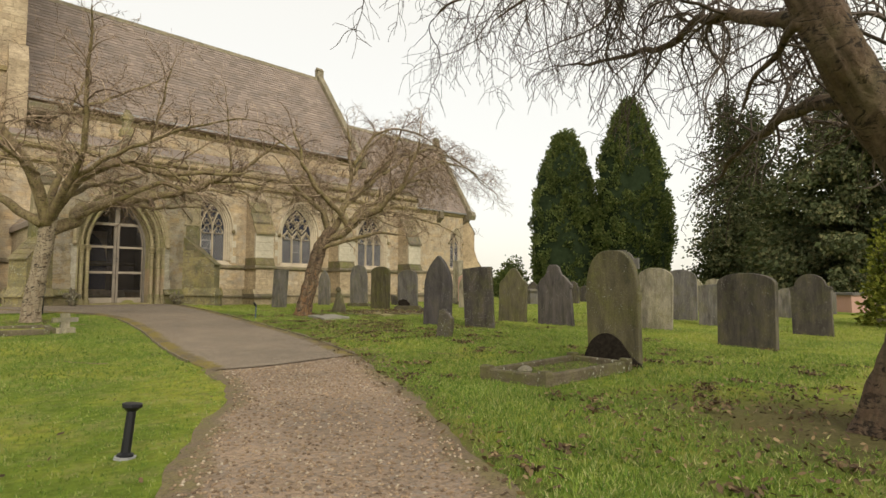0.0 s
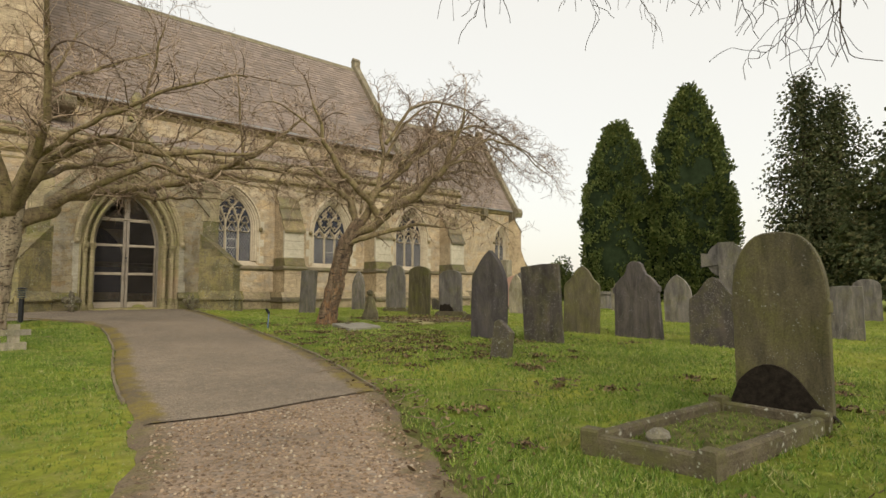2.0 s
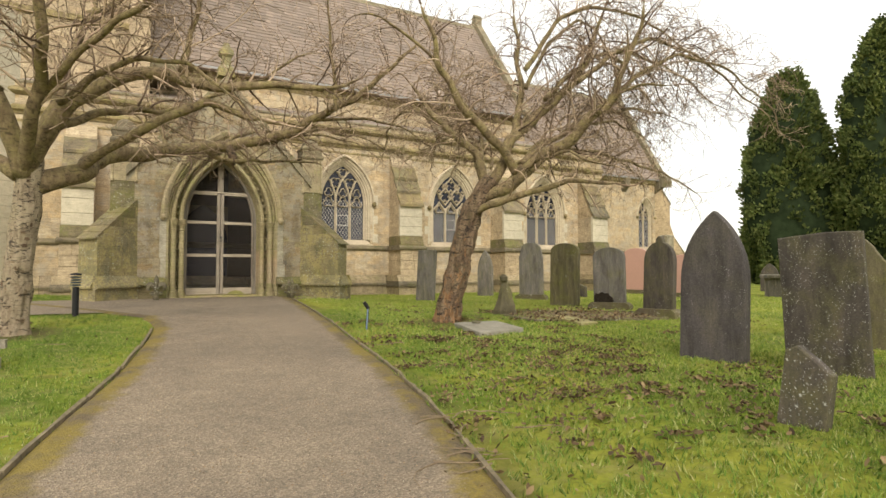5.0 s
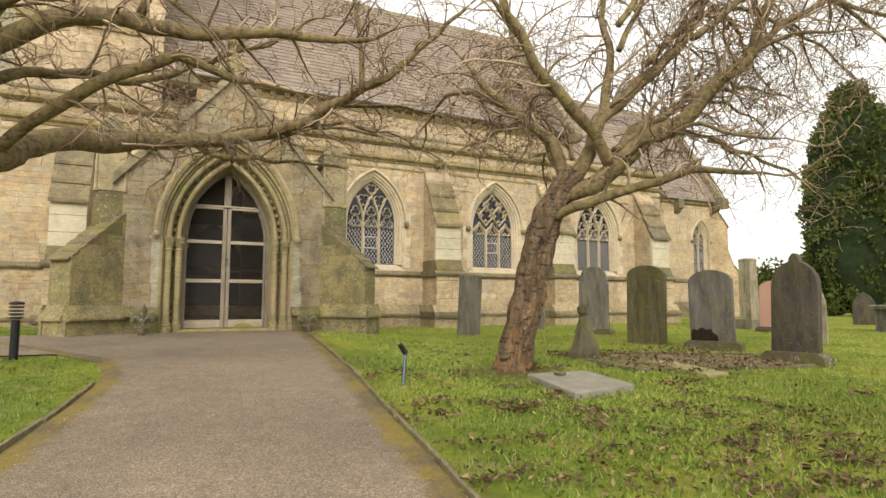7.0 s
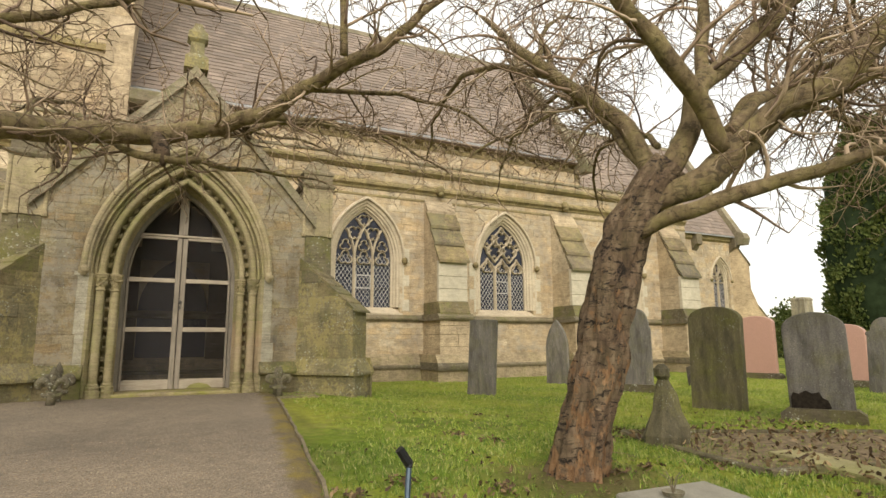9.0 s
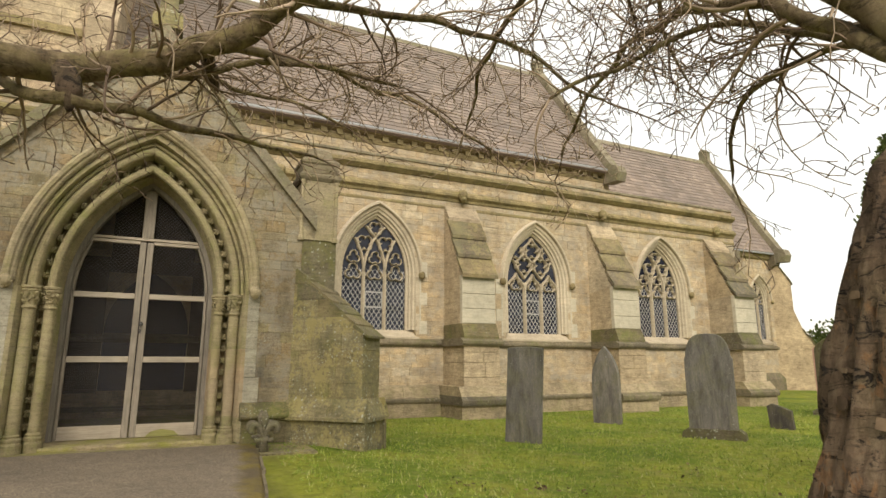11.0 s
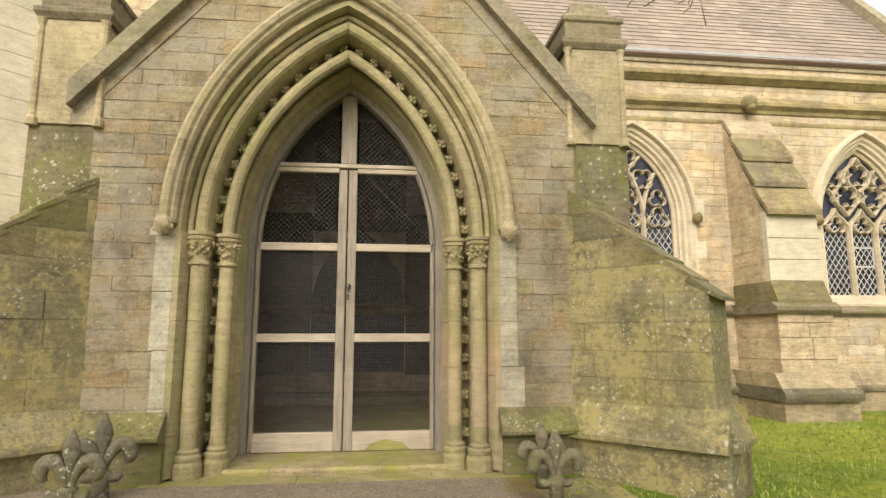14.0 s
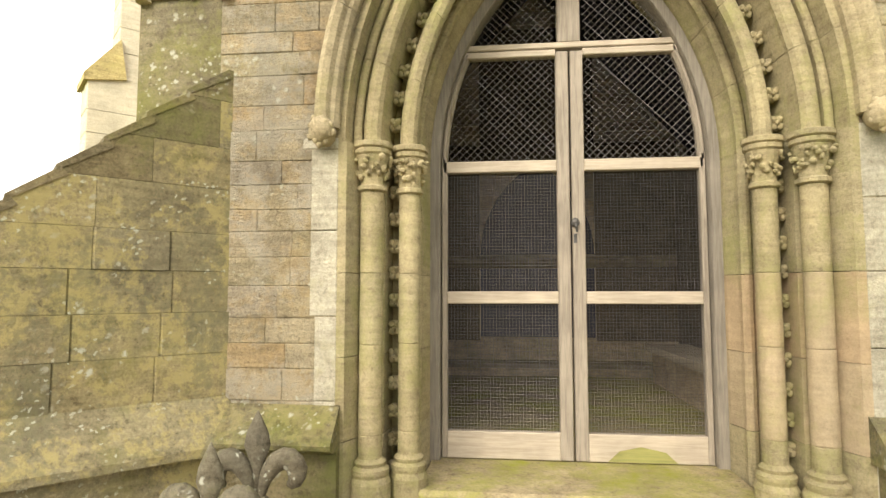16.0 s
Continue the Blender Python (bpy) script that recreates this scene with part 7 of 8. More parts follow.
def bollard_light(x, y, h, label):
    z = gz(x, y)
    ob = holder("bollard_light", (x, y, z), label, "bollard light", "path lights")
    g = Geo()
    g.lathe([(0.05, z - 0.02), (0.05, z + h - 0.22)], x, y, 12)
    g.make("post", M_black, ob)
    for k in range(4):
        g = Geo()
        zz = z + h - 0.21 + 0.045 * k
        g.lathe([(0.05, zz), (0.085, zz + 0.012), (0.085, zz + 0.02), (0.05, zz + 0.03)], x, y, 12)
        g.make("louvre", M_blue, ob)
    g = Geo()
    g.lathe([(0.06, z + h - 0.03), (0.09, z + h - 0.02), (0.08, z + h), (0.02, z + h + 0.015)], x, y, 12)
    g.make("cap", M_black, ob)


bollard_light(3.05, 17.0, 0.72, "dark louvred bollard light beside the path")
pl = holder("spot_light", (7.0, 13.75, gz(7, 13.75)), "slim blue-grey leaning garden spotlight with a black head", "path light", "path lights")
z_ = gz(7, 13.75)
g = Geo()
g.tube([(6.98, 13.7, z_ - 0.05), (7.03, 13.77, z_ + 0.3)], 0.018, 8)
g.make("stem", M_blue, pl)
g = Geo()
g.tube([(7.03, 13.77, z_ + 0.3), (7.035, 13.78, z_ + 0.32), (6.97, 13.78, z_ + 0.41)], [0.022, 0.03, 0.028], 8)
g.make("head", M_black, pl)


# fleur-de-lis finials by the porch plinths
M_gstone_dark = stone_mat("grey_carved_stone", [(0.15, 0.138, 0.105), (0.19, 0.172, 0.13)], lichen=1.0, soot=0.4, moss=0.25)


def smooth_line(pts, step=0.12):
    """Catmull-Rom through the points, evenly cut."""
    P = [Vector(p) for p in pts]
    P = [P[0] * 2 - P[1]] + P + [P[-1] * 2 - P[-2]]
    out = []
    for i in range(1, len(P) - 2):
        a, b, c, d = P[i - 1:i + 3]
        n = max(2, int((c - b).length / step))
        for k in range(n):
            t = k / n
            out.append(0.5 * (2 * b + (c - a) * t + (2 * a - 5 * b + 4 * c - d) * t * t + (3 * b - a - 3 * c + d) * t ** 3))
    out.append(P[-2])
    return out


def fleur(x, y, z, s, ang, label):
    ob = holder("fleur_de_lis_finial", (x, y, z), label, "finial", "porch finials")
    m = Matrix.Translation((x, y, z)) @ Matrix.Rotation(radians(ang), 4, "Z") @ Matrix.Scale(s, 4)
    g = Geo()
    g.rings([[m @ Vector((r * math.cos(q * math.pi / 7), 0.6 * r * math.sin(q * math.pi / 7), zz)) for q in range(14)] for r, zz in ((0.02, 0.05), (0.022, 0.2), (0.042, 0.26), (0.066, 0.33), (0.056, 0.39), (0.024, 0.46), (0.003, 0.5))])
    g.make("centre_petal", M_gstone_dark, ob, smooth=True)
    for q in (-1, 1):
        g = Geo()
        pts = [(0.02 * q, 0.06), (0.045 * q, 0.17), (0.1 * q, 0.25), (0.16 * q, 0.26), (0.2 * q, 0.21), (0.185 * q, 0.15), (0.15 * q, 0.14)]
        curl = smooth_line([m @ Vector((a, 0, b)) for a, b in pts], 0.02)
        g.tube(curl, [s * float(np.interp(k / (len(curl) - 1), [0, 0.2, 0.42, 0.6, 0.8, 0.92, 1], [0.018, 0.028, 0.045, 0.056, 0.05, 0.034, 0.012])) for k in range(len(curl))], 12)
        g.make("side_petal", M_gstone_dark, ob, smooth=True)
        g = Geo()
        curl = smooth_line([m @ Vector((a, 0, b)) for a, b in ((0.02 * q, 0.07), (0.07 * q, 0.02), (0.12 * q, 0.03), (0.13 * q, 0.06))], 0.02)
        g.tube(curl, [s * float(np.interp(k / (len(curl) - 1), [0, 0.4, 0.8, 1], [0.03, 0.038, 0.034, 0.015])) for k in range(len(curl))], 12)
        g.make("lower_curl", M_gstone_dark, ob, smooth=True)
    g = Geo()
    g.rings([[m @ Vector((r * math.cos(q * math.pi / 8), 0.8 * r * math.sin(q * math.pi / 8), zz)) for q in range(16)] for r, zz in ((0.07, -0.16), (0.06, 0.0), (0.075, 0.03), (0.075, 0.06), (0.05, 0.08))])
    g.make("collar", M_gstone_dark, ob, smooth=True)



for x_, y_, s_, a_ in ((4.39, 20.05, 0.84, 0), (4.4, 20.45, 0.9, 8), (7.46, 20.45, 0.72, -8), (7.44, 20.05, 0.76, 0)):
    fleur(x_, y_, 0.5 + 0.15 * s_, s_, a_, "grey carved fleur-de-lis finial on a short stem")
for s in (-1, 1):
    g = Geo()
    g.prism([(PCX + s * 1.42, 0.3), (PCX + s * 2.15, 0.3), (PCX + s * 2.1, 0.5), (PCX + s * 1.45, 0.5)], "y", 19.85, 20.72)
    g.make("finial_plinth", M_mossy, None, "low mossy stone block holding two finials", category="plinth")

# pale pink pillar among the far graves
post = holder("pillar_monument", (21.2, 20.15, gz(21.2, 20.15)), "pale pink square stone pillar on a plinth", "monument")
zp = gz(21.2, 20.15)
g = Geo()
g.block(21.2 - 0.3, 21.2 + 0.3, 20.15 - 0.3, 20.15 + 0.3, zp - 0.05, zp + 0.3, 0.02)
g.make("plinth", M_gpale, post)
g = Geo()
g.rings([[(21.2 + e * u, 20.15 + e * w, zp + z) for u, w in ((-1, -1), (1, -1), (1, 1), (-1, 1))] for e, z in ((0.2, 0.3), (0.18, 2.1), (0.19, 2.12), (0.19, 2.16), (0.15, 2.2))])
g.make("pillar", M_gpale, post)

# ---------------------------------------------------------------- trees
def bark_mat(name, base, dark, pale, lichen, peel=0.0, smooth_bands=0.5, cracked=0.92, moss=(0.21, 0.21, 0.09)):
    """Cherry bark: grey-brown, cross banded, lichened, and peeling to orange wood low on the trunk."""
    m, nt, b = principled(name)
    co = world_pos(nt)
    c = ramp(nt, noise_tex(nt, stretched(nt, co, 1, 1, 0.35), 14, 8, 0.7), [(0.28, dark), (0.5, base), (0.75, pale)])
    bands = noise_tex(nt, stretched(nt, co, 6, 6, 55), 1.0, 4, 0.6, 0.6)
    c = mixed(nt, ramp(nt, bands, [(0.56, (0, 0, 0)), (0.68, (smooth_bands,) * 3)]), c, dark)
    if lichen:
        c = mixed(nt, ramp(nt, noise_tex(nt, co, 5.0, 6, 0.7), [(0.45, (0, 0, 0)), (0.68, (lichen,) * 3)]), c, moss)
    h = noise_tex(nt, stretched(nt, co, 1, 1, 0.3), 22, 8, 0.75)
    cracks = noise_tex(nt, stretched(nt, co, 1, 1, 2.2), 7, 8, 0.75, 1.2)
    c = mixed(nt, ramp(nt, cracks, [(0.41, (cracked,) * 3), (0.47, (0, 0, 0))]), c, (0.022, 0.017, 0.013))
    if peel:
        sep = nt.nodes.new("ShaderNodeSeparateXYZ")
        nt.links.new(co, sep.inputs[0])
        low = nd(nt, "ShaderNodeMapRange")
        for key, val in (("From Min", 0.3), ("From Max", 2.6), ("To Min", 0.56), ("To Max", 0.4)):
            low.inputs[key].default_value = val
        nt.links.new(sep.outputs["Z"], low.inputs["Value"])
        flake = mixed(nt, 0.5, low.outputs["Result"], noise_tex(nt, stretched(nt, co, 1, 1, 0.6), 10, 7, 0.7, 0.6))
        mask = ramp(nt, flake, [(0.52, (0, 0, 0)), (0.55, (peel,) * 3)])
        c = mixed(nt, mask, c, ramp(nt, noise_tex(nt, stretched(nt, co, 1, 1, 0.2), 26, 6, 0.7), [(0.32, (0.09, 0.05, 0.026)), (0.5, (0.27, 0.145, 0.065)), (0.7, (0.42, 0.265, 0.14))]))
    h = mixed(nt, 0.6, h, cracks)
    nt.links.new(c, b.inputs["Base Color"])
    b.inputs["Roughness"].default_value = 0.85
    b.inputs["Specular IOR Level"].default_value = 0.25
    bump(nt, b, h, 1.0, 0.045)
    return m


GREYB, DARKB, PALEB = (0.15, 0.102, 0.064), (0.04, 0.027, 0.018), (0.33, 0.245, 0.16)
M_bark_peel = bark_mat("peeling_cherry_bark", GREYB, DARKB, PALEB, 0.15, 0.75, 0.7, 1.0)
M_bark = bark_mat("cherry_bark", (0.32, 0.255, 0.175), (0.13, 0.098, 0.068), (0.46, 0.385, 0.28), 0.25, 0.12)
# darker copy of the cherry bark, with shade put into its colour
M_bark_dark = bark_mat("cherry_bark_shade_toned", (0.125, 0.084, 0.054), (0.045, 0.031, 0.021), (0.22, 0.158, 0.105), 0.2, 0.1)
M_limb = bark_mat("lichened_limb_bark", (0.2, 0.146, 0.082), (0.07, 0.05, 0.031), (0.35, 0.275, 0.16), 0.6, 0.0, 0.35, 0.55, (0.3, 0.26, 0.095))
M_twig = island_mat("cherry_twigs", [(0, (0.09, 0.06, 0.042)), (0.4, (0.22, 0.152, 0.108)), (0.7, (0.36, 0.265, 0.188)), (1, (0.5, 0.385, 0.285))], 0.75, 0.25, 3)


# twig colours again, darkened to carry the shade
M_twig_dark = island_mat("twigs_shade_toned", [(0, (0.06, 0.045, 0.036)), (0.5, (0.1, 0.075, 0.06)), (1, (0.15, 0.12, 0.095))], 0.75, 0.25, 3)


M_flake = island_mat("bark_plates", [(0, (0.06, 0.04, 0.027)), (0.4, (0.12, 0.082, 0.054)), (0.8, (0.19, 0.132, 0.086)), (1, (0.26, 0.19, 0.125))], 0.85, 0.2, 25)


def bough(name, pts, r0, r1, material, parent, rng, n=9, knots=0.12, label="", flare=0.0, ribs=0.0, step=0.12, taper=1.15):
    """A limb of uneven girth through the points."""
    line = smooth_line(pts, step)
    L = len(line) - 1
    wav = 0.0 if flare else 0.075
    line = [p + Vector((noise.noise(p * 2.3 + Vector((7, 0, 0))), noise.noise(p * 2.3 + Vector((0, 9, 0))), noise.noise(p * 2.3))) * wav * min(1.0, i / 4) for i, p in enumerate(line)]
    g = Geo()
    side = None
    rings = []
    seed = Vector((rng.uniform(0, 50), rng.uniform(0, 50), rng.uniform(0, 50)))
    for i, p in enumerate(line):
        t = i / L
        d = (line[min(i + 1, L)] - line[max(i - 1, 0)]).normalized()
        side = d.orthogonal().normalized() if side is None else (side - d * side.dot(d)).normalized()
        up = d.cross(side)
        r = r0 + (r1 - r0) * t ** taper
        foot = flare * math.exp(-t * 11)
        ring = []
        for j in range(n):
            a = 2 * math.pi * j / n
            u = math.cos(a) * side + math.sin(a) * up
            k = 1 + knots * noise.noise(p * 3.2 + u * 0.9 + seed) + foot * (1 + 0.5 * math.sin(5 * a + 1.3))
            if ribs:
                q = Vector((math.cos(a) * 5, math.sin(a) * 5, p.z * 2.2)) + seed
                k += ribs * (noise.noise(q) + 0.7 * noise.noise(q * 2.3) + 0.5 * abs(noise.noise(Vector((q.x * 4, q.y * 4, q.z * 2)))))
            if i == L:
                k *= 0.25
            ring.append(p + u * r * k)
        rings.append(ring)
    g.rings(rings)
    return g.make(name, material, parent, label, smooth=True), line


def bark_flakes(line, r0, r1, parent, rng, n, flare=0.3):
    """Curling plates of loose bark, lifted at one edge."""
    g = Geo()
    L = len(line) - 1
    for k in range(n):
        t = rng.random() ** 0.9 * 0.96
        i = min(L - 1, int(t * L))
        p = line[i].lerp(line[i + 1], t * L - i)
        d = (line[i + 1] - line[i]).normalized()
        side = d.orthogonal().normalized()
        up = d.cross(side)
        r = (r0 + (r1 - r0) * t ** 1.15) * (1 + flare * math.exp(-t * 11))
        a0 = rng.uniform(0, 6.283)
        wide = rng.uniform(0.12, 0.42)
        high = rng.uniform(0.008, 0.03)
        lift0, lift1 = rng.uniform(-0.006, 0.002), rng.uniform(0.001, 0.012)
        if rng.random() < 0.5:
            lift0, lift1 = lift1, lift0
        top, bot = [], []
        m = 5
        for q in range(m + 1):
            f = q / m
            a = a0 + wide * f
            u = math.cos(a) * side + math.sin(a) * up
            lf = lift0 + (lift1 - lift0) * f
            w = high * (0.55 + 0.45 * math.sin(math.pi * (0.15 + 0.7 * f))) * rng.uniform(0.8, 1.1)
            for s_, arr in ((1, top), (-1, bot)):
                arr.append(p + u * (r * 1.06 + lf) + d * s_ * w)
        inner = [v - (v - p).normalized() * 0.006 for v in top + bot]
        vs = top + bot + inner
        N = m + 1
        fs = []
        for q in range(m):
            fs.append((q, q + 1, N + q + 1, N + q))
            fs.append((2 * N + q + 1, 2 * N + q, 3 * N + q, 3 * N + q + 1))
            fs.append((q + 1, q, 2 * N + q, 2 * N + q + 1))
            fs.append((N + q, N + q + 1, 3 * N + q + 1, 3 * N + q))
        fs.append((0, N, 3 * N, 2 * N))
        fs.append((N + m, m, 2 * N + m, 3 * N + m))
        g.add(vs, fs)
    g.make("loose_bark", M_flake, parent, "curling grey-brown bark plates", kind="stuff")


# how the twigs of a tree look: least radius, wander, and the crown's height over a place
STYLE = {"thin": 0.0036, "wander": 0.12, "cap": None}


def grow(g, rng, p, d, length, r, level, droop, sides=3):
    """A wandering branch with side shoots; twigs droop at their ends."""
    step = (0.045, 0.075, 0.1, 0.1)[level]
    n = max(2, int(length / step))
    pts, radii = [p.copy()], [r]
    bend = Vector((rng.uniform(-1, 1), rng.uniform(-1, 1), rng.uniform(-0.6, 0.8))) * 0.12
    for i in range(n):
        t = (i + 1) / n
        if rng.random() < 0.3:
            bend = Vector((rng.uniform(-1, 1), rng.uniform(-1, 1), rng.uniform(-0.8, 0.9))) * 0.3
        d = (d + bend + Vector((0, 0, -droop * (0.3 + t))) + Vector((rng.uniform(-1, 1), rng.uniform(-1, 1), rng.uniform(-1, 1))) * STYLE["wander"]).normalized()
        if STYLE["cap"] and p.z > STYLE["cap"](p):
            d = (d + Vector((0, 0, -0.55))).normalized()
        p = p + d * step
        pts.append(p.copy())
        radii.append(max(0.8 * STYLE["thin"], r * (1 - 0.75 * t)))
        if level > 0 and i > 0:
            k = {3: 0.8, 2: 0.88, 1: 0.9}[level]
            if rng.random() < k:
                q = d.orthogonal().normalized()
                q = Matrix.Rotation(rng.uniform(0, 6.283), 3, d) @ q
                q = (q + d * rng.uniform(0.3, 1.0) + Vector((0, 0, 0.25 if level > 1 else 0.0))).normalized()
                ln = length * rng.uniform(0.3, 0.62) * (1.15 - 0.55 * t) * (0.6 if level == 1 else 1.0)
                if ln > 0.05:
                    grow(g, rng, p, q, max(0.09, ln), max(STYLE["thin"], radii[-1] * 0.58), level - 1, droop * 1.25, 3)
    g.tube(pts, radii, sides if level > 1 else 3)


def limb(tree, rng, r0, pts, reach=1.5, every=0.14, start=0.25, droop=0.05, r1=0.013, material=None, n=8, level=3, taper=1.15):
    """One main limb, and the spray of branches and twigs on it."""
    if STYLE["cap"]:
        pts = [(a, b, min(c, STYLE["cap"](Vector((a, b, c))) - 0.25)) for a, b, c in pts]
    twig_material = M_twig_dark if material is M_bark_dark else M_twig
    ob, line = bough("limb", pts, r0, r1, material or M_limb, tree, rng, n, taper=taper)
    g = Geo()
    L = len(line) - 1
    total = sum((b - a).length for a, b in zip(line, line[1:]))
    count = int(total * (1 - start) / every)
    for k in range(count + 1):
        t = start + (1 - start) * (k + rng.random() * 0.8) / (count + 1)
        i = min(L - 1, int(t * L))
        d = (line[i + 1] - line[i]).normalized()
        q = Matrix.Rotation(rng.uniform(0, 6.283), 3, d) @ d.orthogonal().normalized()
        q = (q + d * rng.uniform(0.35, 0.9) + Vector((0, 0, 0.28))).normalized()
        r = (r0 + (r1 - r0) * t ** taper) * 0.42
        grow(g, rng, line[i].copy(), q, reach * rng.uniform(0.55, 1.1) * (1.1 - 0.35 * t), min(0.02, max(0.0075, r)), level - 1, droop, 4)
    d = (line[-1] - line[-3]).normalized()
    grow(g, rng, line[-1].copy(), d, reach * 0.8, r1 * 0.8, level - 1, droop, 4)
    g.make("twig_spray", twig_material, ob, "bare drooping twigs", smooth=True, kind="stuff")
    return ob


# tree beside the path on the lawn, with a leaning peeling trunk
rng = random.Random(11)
STYLE.update(thin=0.0045, wander=0.2, cap=lambda p: float(np.interp(math.hypot(p.x - 9.3, p.y - 13.6), [0, 1, 2, 3, 4.5, 6], [6.8, 6.7, 6.3, 5.7, 5.1, 4.0])))
tree = holder("cherry_tree", (8.65, 14.2, gz(8.65, 14.2)), "bare leaning ornamental cherry with peeling orange-brown bark in the lawn", "tree", "bare cherry trees")
ob, line = bough("trunk", [(8.62, 14.25, 0.12), (8.68, 14.14, 0.65), (8.77, 14.02, 1.22), (8.85, 13.92, 1.78), (8.94, 13.82, 2.22), (9.09, 13.71, 2.54), (9.23, 13.62, 2.74)], 0.195, 0.145, M_bark_peel, tree, rng, 56, 0.14, "cracked bark peeling to orange wood", 0.25, 0.3, 0.03)
bark_flakes(line, 0.195, 0.145, tree, random.Random(5), 60, 0.25)
limb(tree, rng, 0.115, [(9.05, 13.73, 2.41), (9.42, 13.48, 2.65), (9.87, 13.09, 3.12), (10.16, 12.80, 3.29), (10.37, 12.54, 3.64), (10.61, 12.25, 3.99), (10.84, 11.73, 5.34)], 1.5, 0.155, 0.25, 0.05, 0.02, n=12, taper=1.8)
limb(tree, rng, 0.075, [(9.53, 13.37, 2.80), (9.18, 13.28, 3.17), (8.75, 13.22, 3.47), (8.12, 13.20, 4.06), (7.61, 13.08, 5.18)], 1.23, 0.155, 0.25, 0.05, 0.02, n=12, taper=1.8)
limb(tree, rng, 0.094, [(9.20, 13.65, 2.63), (9.39, 13.56, 3.09), (9.63, 13.53, 3.51), (10.39, 13.32, 4.21), (10.76, 13.21, 4.61), (11.25, 13.01, 5.93)], 1.34, 0.155, 0.25, 0.05, 0.02, n=12, taper=1.8)
limb(tree, rng, 0.062, [(9.51, 13.54, 3.29), (9.78, 13.64, 3.95), (9.96, 13.88, 5.05), (9.88, 13.91, 5.82)], 1.34, 0.155, 0.25, 0.05, 0.02, n=12, taper=1.8)
limb(tree, rng, 0.062, [(8.91, 13.81, 2.13), (9.20, 13.25, 2.35), (9.70, 12.75, 2.52), (9.90, 12.51, 2.57), (10.44, 12.01, 2.55)], 1.01, 0.171, 0.3, 0.05, 0.02, n=12, taper=1.8)
limb(tree, rng, 0.075, [(9.12, 13.75, 2.7), (9.17, 14.0, 3.15), (8.95, 14.24, 3.45), (8.74, 14.45, 3.74), (8.55, 14.8, 4.15), (8.42, 15.3, 4.7)], 1.4, 0.155, 0.3, 0.08, 0.02, n=12, taper=1.8)
limb(tree, rng, 0.035, [(9.16, 13.95, 3.05), (9.6, 14.6, 3.5), (9.8, 15.2, 3.95), (9.2, 15.6, 3.75), (8.5, 15.7, 3.3)], 1.2, 0.142, 0.2, 0.08)
limb(tree, rng, 0.03, [(9.3, 13.8, 2.95), (9.75, 14.5, 3.35), (9.9, 15.2, 3.45), (10.3, 15.7, 2.95)], 1.1, 0.142, 0.2, 0.1)
limb(tree, rng, 0.035, [(8.75, 14.45, 3.74), (9.3, 15.3, 4.6), (10.2, 16.2, 4.8), (11.0, 16.6, 4.4)], 1.3, 0.155, 0.1, 0.09)
limb(tree, rng, 0.06, [(9.6, 13.35, 2.98), (11.0, 13.6, 3.85), (12.5, 13.8, 4.4), (14.0, 13.9, 4.5)], 1.5, 0.155, 0.15, 0.1)
limb(tree, rng, 0.05, [(10.0, 13.2, 4.1), (11.5, 13.3, 5.2), (13.0, 13.2, 5.5), (14.2, 13.0, 5.1)], 1.5, 0.155, 0.15, 0.1)
limb(tree, rng, 0.04, [(9.75, 13.4, 4.3), (10.4, 13.5, 5.3), (11.4, 13.7, 5.9), (12.4, 13.9, 5.9)], 1.5, 0.155, 0.15, 0.1)
limb(tree, rng, 0.035, [(8.78, 13.22, 3.45), (7.9, 13.5, 4.6), (7.2, 13.7, 5.1), (6.8, 13.8, 5.1)], 1.3, 0.155, 0.15, 0.1)
limb(tree, rng, 0.045, [(10.3, 12.75, 4.3), (11.6, 12.6, 5.2), (13.0, 12.4, 5.6), (14.4, 12.2, 5.2)], 1.4, 0.155, 0.25, 0.09)
limb(tree, rng, 0.045, [(9.7, 13.35, 4.6), (10.4, 13.1, 5.6), (11.6, 12.8, 6.1), (12.8, 12.5, 6.0)], 1.4, 0.155, 0.25, 0.09)
limb(tree, rng, 0.04, [(11.5, 13.3, 5.2), (12.8, 13.9, 5.9), (14.2, 14.3, 5.9)], 1.4, 0.155, 0.2, 0.09)
limb(tree, rng, 0.04, [(10.6, 12.3, 3.98), (11.9, 12.1, 4.8), (13.1, 11.9, 4.7), (13.8, 11.8, 4.2)], 1.4, 0.155, 0.1, 0.1)
limb(tree, rng, 0.035, [(11.2, 13.3, 3.3), (12.6, 13.6, 3.3), (13.8, 13.7, 3.1), (14.6, 13.7, 2.8)], 1.1, 0.155, 0.1, 0.08)
limb(tree, rng, 0.045, [(9.53, 13.35, 2.87), (10.18, 13.52, 3.41), (11.27, 13.67, 3.87), (12.24, 13.78, 4.11), (13.27, 13.90, 3.89)], 1.29, 0.142, 0.2, 0.07)
limb(tree, rng, 0.03, [(10.58, 12.28, 3.95), (10.85, 11.92, 4.12), (11.15, 11.49, 4.06)], 1.01, 0.155, 0.25, 0.05)
limb(tree, rng, 0.03, [(9.59, 13.32, 2.85), (9.55, 12.16, 2.94), (9.67, 11.28, 2.63)], 1.01, 0.155, 0.2, 0.05)
limb(tree, rng, 0.035, [(9.84, 13.11, 3.09), (10.80, 13.24, 3.29), (11.76, 13.50, 3.34), (12.72, 13.75, 3.15)], 1.12, 0.155, 0.2, 0.07)
